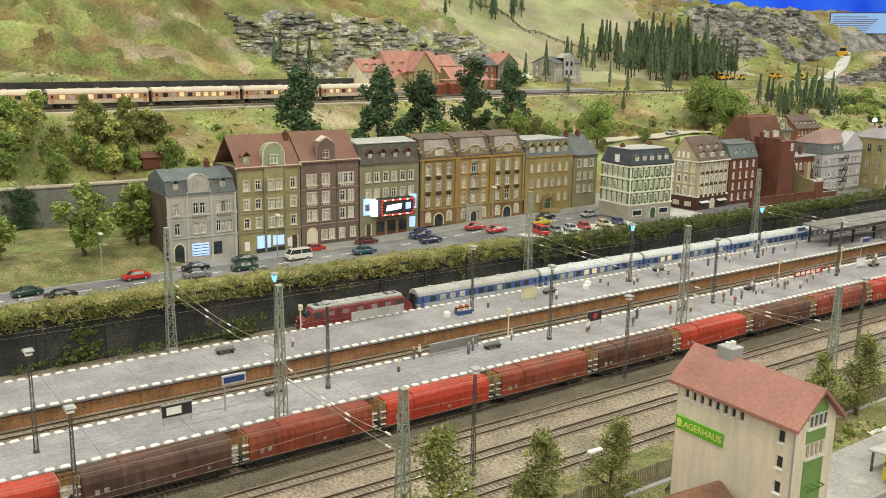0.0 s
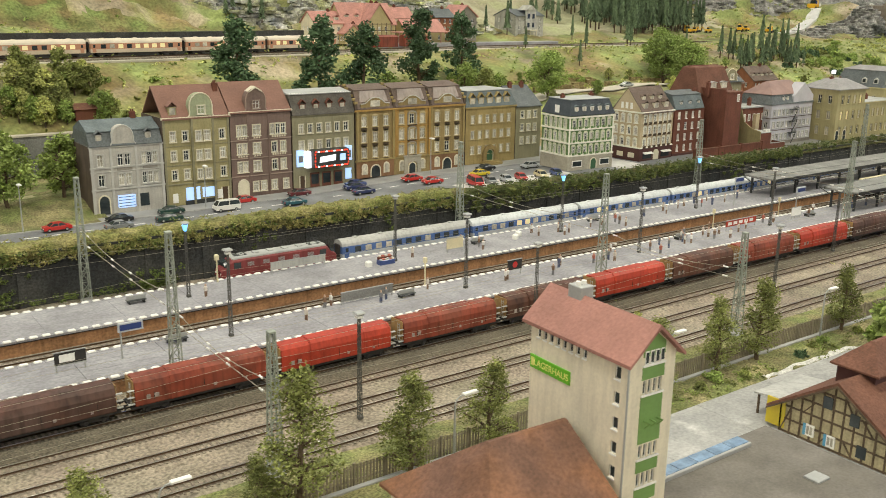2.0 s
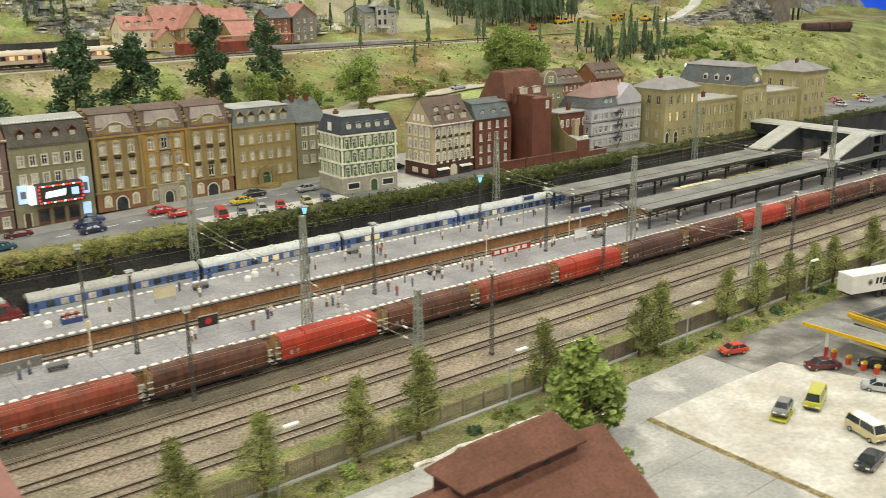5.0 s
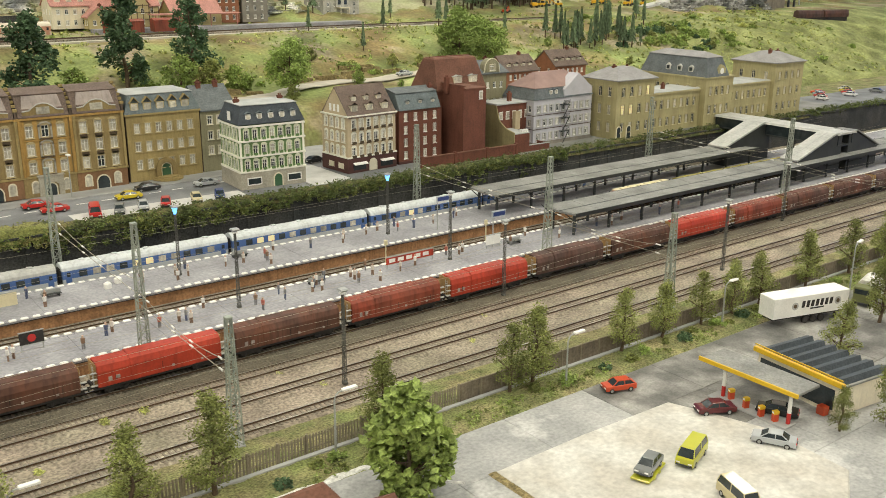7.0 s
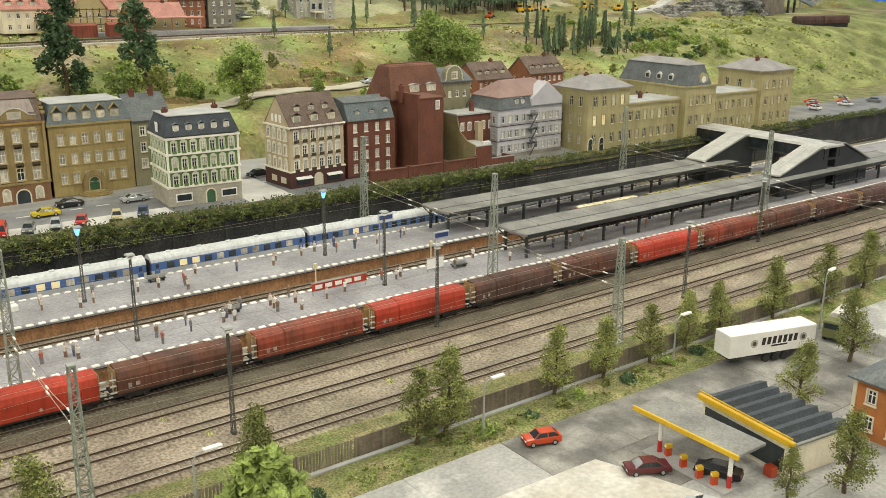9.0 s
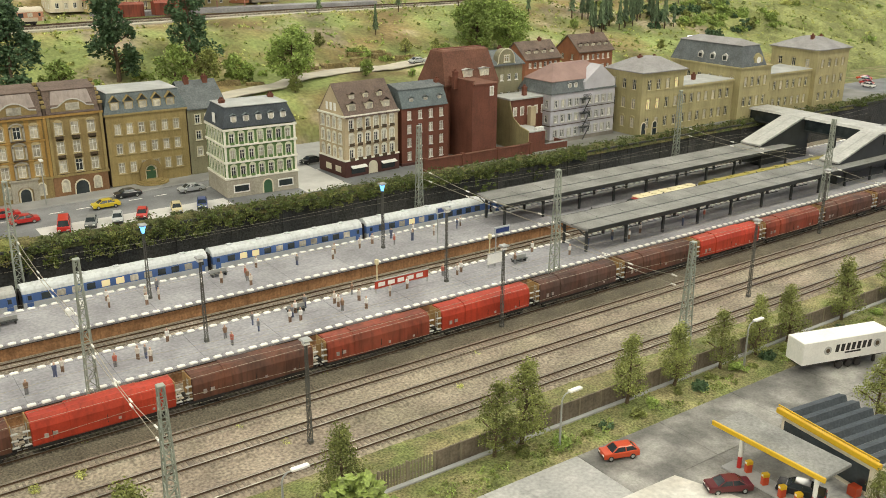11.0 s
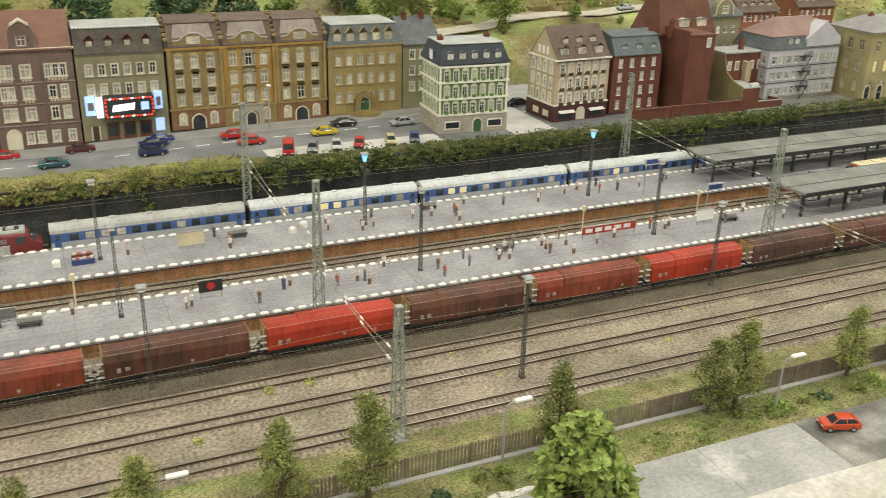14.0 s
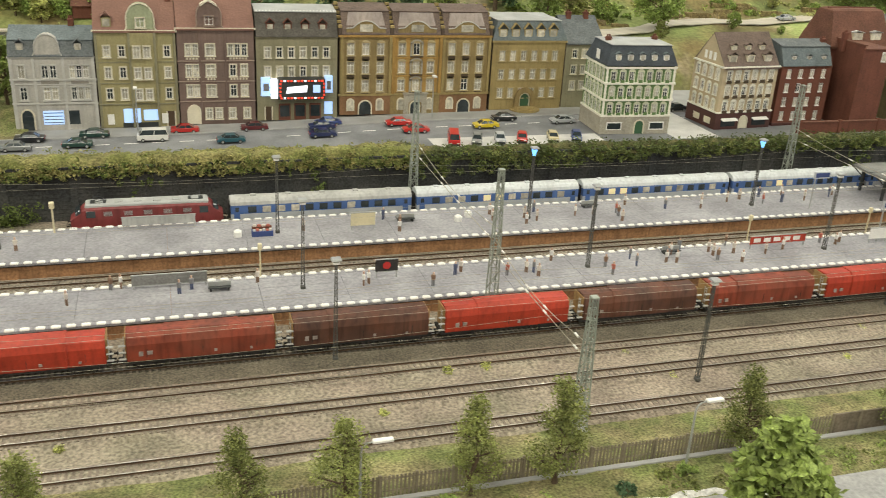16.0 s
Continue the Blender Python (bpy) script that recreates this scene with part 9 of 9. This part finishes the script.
# ---- filling station ----
M_YELLOW = plain("filling_station_yellow", (0.68, 0.43, 0.02), 0.45)
fs = thing("filling_station_canopy", "grey flat filling station canopy with yellow fascia", "canopy", 155.1, 34.2, -0.16)
part("roof", G().bbox(0.1, 4.4, 0, 12.3, 3.65, 3.95, 0.05), M_CANOPY, fs)
part("fascia", G().bbox(-0.15, 0.1, -0.2, 12.5, 3.6, 4.08, 0.04), M_YELLOW, fs, "yellow fascia")
for y in (0.9, 9.2):
    po = part("post", G().cyl((0.5, y, 1.4), (0.5, y, 3.7), 0.22, 0.22, 12), M_WHITE, fs)
    part("post_foot", G().cyl((0.5, y, 0), (0.5, y, 1.4), 0.235, 0.235, 12), PAINT["red"], po, "red painted post foot")
part("island", G().bbox(-0.8, 1.4, 0.4, 10.4, 0, 0.15, 0.05), M_WALKWAY, fs)
for i, (x, y) in enumerate(((155.7, 42.4), (155.2, 40.1), (154.8, 37.9), (155.0, 36.3))):
    p = thing("petrol_pump", "small orange-red petrol pump with yellow top", "petrol pump", x, y, -0.02, -20, "petrol pumps")
    p.scale = (0.8, 0.8, 0.8)
    part("body", G().bbox(-0.4, 0.4, -0.3, 0.3, 0, 1.1, 0.05), PAINT["orange"], p)
    part("top", G().bbox(-0.42, 0.42, -0.32, 0.32, 1.1, 1.55, 0.05), M_YELLOW, p)
    part("dial", G().box(-0.44, -0.42, -0.18, 0.18, 1.2, 1.45), M_WHITE, p)
fb_ = thing("filling_station_shop", "filling station shop with ribbed dark roof and yellow parapet", "shop", 161.2, 32.6, -0.18, -7)
part("wall", G().box(0.3, 8.0, 0.4, 11.6, 0, 3.4), WALLS["tower"], fb_)
part("shop_front", G().box(0.22, 0.3, 1.0, 11.2, 0.5, 2.9), M_GLASS, fb_)
rf = G().box(0.2, 8.4, 0.1, 11.9, 3.4, 3.6)
part("roof_deck", rf, M_CANOPY, fb_)
for k in range(7):
    y = 0.4 + k * 1.64
    part("roof_rib", G().along_x([(y, 3.6), (y + 1.56, 3.6), (y + 1.2, 4.0), (y + 0.3, 4.25)], 0.6, 8.3), M_SLATEDEEP, fb_)
part("parapet", G().bbox(-0.2, 0.3, -0.2, 12.1, 3.6, 4.15, 0.05), M_YELLOW, fb_, "yellow parapet")
part("parapet_rail", G().box(-0.05, 0.05, 0, 12, 4.38, 4.52), M_YELLOW, fb_)
part("ice_box", G().bbox(-0.9, 0.0, 1.2, 2.2, 0, 1.0, 0.05), PAINT["orange"], fb_)
# trailer with bars instead of lettering
tr = thing("lorry_trailer", "white box trailer with dark lettering bars", "trailer", 178.2, 52.2, -0.18, -16)
part("box", G().bbox(0, 13.0, 0, 3.0, 1.3, 4.2, 0.08), M_WHITE, tr)
part("chassis", G().box(0.4, 12.6, 0.5, 2.5, 0.9, 1.3), M_UNDER, tr)
for xx in (5.8, 7.2, 8.6):
    for yy in (0.15, 2.5):
        part("wheel", G().cyl((xx, yy, 0.5), (xx, yy + 0.35, 0.5), 0.5, 0.5, 14), M_UNDER, tr)
part("support_leg", G().box(11.2, 11.5, 0.4, 0.7, 0, 1.0).box(11.2, 11.5, 2.3, 2.6, 0, 1.0), M_UNDER, tr)
for i in range(7):
    xx = 4.7 + i * 0.80
    part("lettering_bar", G().along_y([(xx, 2.45), (xx + 0.5, 2.45), (xx + 0.62, 3.4), (xx + 0.12, 3.4)], -0.03, 0.0), M_UNDER, tr)
part("lettering_bar", G().box(6.2, 8.6, -0.03, 0.0, 2.1, 2.3), M_UNDER, tr)
for xx in (3.6, 11.0):
    part("emblem", G().cyl((xx, -0.03, 2.8), (xx, 0.0, 2.8), 0.55, 0.55, 14), M_CANOPYLIGHT, tr)
    part("emblem_core", G().cyl((xx, -0.05, 2.8), (xx, -0.03, 2.8), 0.3, 0.3, 10), M_TIMBER, tr)
# olive lorry
ml_ = thing("olive_lorry", "olive green flatbed lorry on the yard", "lorry", 196.0, 49.6, -0.18, 15)
M_MIL = plain("olive_paint", (0.16, 0.17, 0.07), 0.7)
part("cab", G().bbox(0, 2.2, -1.2, 1.2, 0.7, 2.9, 0.15), M_MIL, ml_)
part("windscreen", G().box(-0.03, 0.05, -1.0, 1.0, 1.9, 2.6), M_GLASS, ml_)
part("load_bed", G().bbox(2.4, 7.4, -1.25, 1.25, 1.0, 1.9, 0.08), M_MIL, ml_)
part("tarpaulin", G().along_x([(-1.2, 1.9), (-1.2, 2.9), (-0.7, 3.3), (0.7, 3.3), (1.2, 2.9), (1.2, 1.9)], 2.5, 7.3), M_LOTPALE, ml_)
for xx in (1.1, 4.6, 6.1):
    for s in (-1, 1):
        part("wheel", G().cyl((xx, s * 0.9, 0.52), (xx, s * 1.25, 0.52), 0.52, 0.52, 12), M_UNDER, ml_)
# orange brick house
oh = thing("orange_brick_house", "orange brick house with cream corners and grey roof", "house", 175.3, 25.8, -0.2)
sp = win_grid(9.0, 2, 3, 0.9, 1.5, 1.0, 2.9, 0.6)
mf, ml2, mr = shell(oh, 9.0, 9.0, 6.2, sp, sp, [], WALLS["orange"])
put_windows(oh, sp, mf, M_TRIM, M_WHITE, random.Random(5))
put_windows(oh, sp, ml2, M_TRIM, M_WHITE, random.Random(6))
for y in (-0.1, 8.7):
    part("corner_stones", G().box(-0.12, 0.3, y, y + 0.4, 0, 6.2), M_TRIM, oh)
part("roof", G().loft([[(-0.6, -0.6, 6.2), (9.6, -0.6, 6.2), (9.6, 9.6, 6.2), (-0.6, 9.6, 6.2)], [(-0.6, -0.6, 6.4), (9.6, -0.6, 6.4), (9.6, 9.6, 6.4), (-0.6, 9.6, 6.4)], [(4, 4, 8.0), (5, 4, 8.0), (5, 5, 8.0), (4, 5, 8.0)]]), M_SLATE, oh)

# ---- platform furniture and tiny figures ----
FIG = []
M_FIGTOP = plain("figure_paint_sand", (0.58, 0.40, 0.30), 0.6)
FCOL = [plain("figure_paint_" + n, c, 0.6) for n, c in (("red", (0.48, 0.15, 0.11)), ("blue", (0.10, 0.12, 0.20)), ("pale", (0.66, 0.60, 0.54)), ("brown", (0.24, 0.15, 0.10)), ("grey", (0.22, 0.22, 0.23)), ("white", (0.78, 0.76, 0.73)))]
for i, m in enumerate(FCOL):
    f = G()
    f.cyl((0, -0.12, 0), (0, -0.1, 0.85), 0.10, 0.12, 6).cyl((0, 0.12, 0), (0, 0.1, 0.85), 0.10, 0.12, 6)
    f.loft([[(0.2 * math.cos(a), 0.24 * math.sin(a), 0.8) for a in (0, 1.05, 2.09, 3.14, 4.19, 5.24)], [(0.2 * math.cos(a), 0.32 * math.sin(a), 1.4) for a in (0, 1.05, 2.09, 3.14, 4.19, 5.24)], [(0.1 * math.cos(a), 0.12 * math.sin(a), 1.52) for a in (0, 1.05, 2.09, 3.14, 4.19, 5.24)]])
    f.cyl((0, 0, 1.5), (0, 0, 1.8), 0.13, 0.11, 8)
    f.k = [1 if max(f.v[j][2] for j in q) <= 0.86 else 2 if min(f.v[j][2] for j in q) >= 1.49 else 0 for q in f.f]
    FIG.append(f.mesh("toy_figure", [m, (FCOL[4], FCOL[1], FCOL[3])[i % 3], M_FIGTOP]))
SPOTS = [(115.4, 117.8), (120.1, 115.8), (122.4, 117.9), (134.8, 115.6), (143.4, 116.1), (149.2, 115.4), (155.2, 117.5), (160.8, 116.0), (164.3, 116.0), (114.1, 97.2), (113.2, 97.4), (117.8, 100.3), (124.1, 97.2),
         (128.6, 99.1), (136.9, 100.7), (140.8, 99.5), (144.4, 101.0), (144.1, 98.5), (159.1, 99.8), (161.1, 98.9), (162.3, 99.6), (171.2, 97.8), (177.0, 100.6), (175.5, 118.0), (174.2, 117.2), (186, 97.4), (191.7, 97.6),
         (194.5, 96.5), (198.5, 97.8), (203.0, 97.1), (207.5, 96.4), (63.5, 101.0), (64.6, 101.3), (71.0, 98.6), (72.4, 99.5), (80.0, 100.2), (92.2, 97.2), (92.9, 97.6), (104.0, 98.2), (105.0, 99.0), (110.4, 96.9),
         (87.8, 115.7), (101.2, 115.2), (128.0, 115.4), (137.8, 118.6), (150.6, 117.5), (168.8, 116.3), (52.0, 114.5), (59.0, 97.8), (99.5, 118.2), (158.0, 118.3), (162.0, 118.9), (166.5, 119.2), (133.0, 97.2), (148.5, 97.5), (152.0, 98.5), (181.0, 96.2), (214, 97.2), (222, 97.6), (100.7, 113.4), (114.3, 96.0), (124.0, 94.8), (128.4, 96.8), (133.9, 98.4), (134.4, 96.9), (134.9, 99.5), (140.7, 98.2), (140.5, 96.7), (131.0, 115.4), (134.5, 114.2), (134.2, 112.3), (119.5, 113.4), (121.5, 114.4), (115.0, 115.4), (100.4, 95.6), (143.5, 95.5)]
rnd = random.Random(61)
for i, (x, y) in enumerate(SPOTS):
    o = tagged(put_new("toy_figure", FIG[rnd.choice((0, 1, 2, 2, 3, 4, 5, 5, 5))], at(x, y, ZP, rnd.uniform(0, 360))), "tiny painted plastic figure standing on the platform", "figurine", "figures on the platforms")


def bench(x, y, rz=0):
    b = thing("bench", "small grey double bench on the platform", "bench", x, y, ZP, rz, "benches")
    for s in (-1, 1):
        part("seat", G().bbox(-1.3, 1.3, 0.1 if s > 0 else -0.6, 0.6 if s > 0 else -0.1, 0.42, 0.52, 0.03), M_DARKSTEEL, b)
        part("leg", G().box(s * 1.0 - 0.08, s * 1.0 + 0.08, -0.5, 0.5, 0, 0.42), M_DARKSTEEL, b)
    part("backrest", G().box(-1.3, 1.3, -0.06, 0.06, 0.5, 1.05), M_GREYSTEEL, b)


def hoarding(x0, x1, y, z0, z1, face, label, marks=0):
    b = thing("hoarding", label, "sign", x0, y, ZP)
    L = x1 - x0
    part("board", G().bbox(0, L, -0.08, 0.08, z0, z1, 0.03), face, b)
    part("rim", G().box(-0.06, L + 0.06, -0.1, 0.1, z1, z1 + 0.1).box(-0.06, L + 0.06, -0.1, 0.1, z0 - 0.1, z0), M_GREYSTEEL, b)
    for xx in (0.15, L - 0.15):
        part("leg", G().box(xx - 0.06, xx + 0.06, -0.06, 0.06, 0, z0), M_GREYSTEEL, b)
    for k in range(marks):
        part("lettering_bar", G().box(0.5 + k * (L - 1) / marks, 0.5 + (k + 0.7) * (L - 1) / marks, -0.1, -0.085, z0 + 0.25, z1 - 0.25), M_WHITE, b)
    return b


hoarding(27.6, 31.0, 97.2, 0.9, 2.3, M_UNDER, "black advertising hoarding with a white mark on the platform", 1)
hb = hoarding(94.0, 96.8, 98.9, 0.9, 2.4, M_UNDER, "dark hoarding with a red figure patch on the platform")
part("patch", G().cyl((1.4, -0.1, 1.65), (1.4, -0.085, 1.65), 0.5, 0.4, 12), PAINT["red"], hb)
hoarding(147.2, 156.2, 99.4, 0.7, 1.8, M_WAG["red"], "long red advertising hoarding with pale marks", 5)
hoarding(65.8, 74.2, 100.6, 0.5, 1.7, M_CANOPY, "long dark grey advertising hoarding", 0)
hoarding(64.4, 73.8, 119.6, 0.7, 1.7, M_CANOPYLIGHT, "long pale advertising hoarding", 0)
hoarding(94.2, 97.6, 115.0, 0.6, 2.4, M_CREAM, "pale green timetable board on the platform", 0)
hoarding(166.5, 169.6, 98.6, 0.6, 2.2, M_WHITE, "white advertising board on the platform", 0)
for x, y in ((43.0, 117.0), (42.2, 99.4), (135.2, 100.0), (131.8, 118.6), (172.5, 98.4), (102.5, 117.2), (75.5, 99.0)):
    bench(x, y)
ks = thing("news_kiosk", "small red and blue newspaper stall on the platform", "kiosk", 80.8, 114.4, ZP)
part("counter", G().bbox(0, 2.8, 0, 1.2, 0, 0.75, 0.06), PAINT["blue"], ks)
part("shelf", G().bbox(0.1, 2.7, 0.7, 1.2, 0.75, 1.15, 0.05), WALLS["brick"], ks)
for k in range(6):
    part("paper_stack", G().bbox(0.15 + k * 0.43, 0.5 + k * 0.43, 0.08, 0.6, 0.75, 0.9 + 0.1 * (k % 2), 0.03), (M_COACHGREY, FCOL[0], FCOL[2])[k % 3], ks)
for k in range(4):
    part("parcel", G().bbox(0.2 + k * 0.6, 0.65 + k * 0.6, 0.75, 1.1, 1.15, 1.4, 0.03), (FCOL[2], FCOL[0])[k % 2], ks)
for x, y in ((79.0, 115.0), (112.0, 117.5), (110.0, 116.0)):
    whole("ball_bin", G().bbox(-0.5, 0.5, -0.5, 0.5, 0, 0.9, 0.2), M_WHITE, "small white litter bin on the platform", "litter bin", x, y, ZP)


def sign_gantry(x, y, h, label):
    s = thing("platform_sign", label, "sign", x, y, ZP)
    part("post", G().cyl((0, 0, 0), (0, 0, h), 0.12, 0.1, 8), M_GREYSTEEL, s)
    part("panel", G().bbox(-0.3, 2.6, -0.15, 0.15, h - 0.2, h + 0.9, 0.05), M_COACHGREY, s, "pale blue-grey train indicator panel")
    part("panel_face", G().box(-0.1, 2.4, -0.18, -0.15, h, h + 0.7), PAINT["blue"], s)


sign_gantry(35.1, 97.6, 3.4, "train indicator on a grey post")
sign_gantry(168.3, 99.0, 5.2, "train indicator on a grey post")
sign_gantry(167.0, 112.6, 5.2, "train indicator on a grey post")
whole("signal_post", G().cyl((0, 0, 0), (0, 0, 3.4), 0.14, 0.12, 8).bbox(-0.3, 0.3, -0.3, 0.3, 3.4, 4.2, 0.06), M_CREAM, "cream signal post at the platform end", "signal", 56.0, 120.0, ZP)
for x, y in ((80.5, 101.6), (151.0, 105.2), (172.0, 105.2)):
    whole("signal_post", G().cyl((0, 0, 0), (0, 0, 3.6), 0.12, 0.1, 8).bbox(-0.25, 0.25, -0.25, 0.25, 3.6, 4.4, 0.06), M_CREAM, "cream signal post beside the track", "signal", x, y, 0 if y > 105 else ZP)
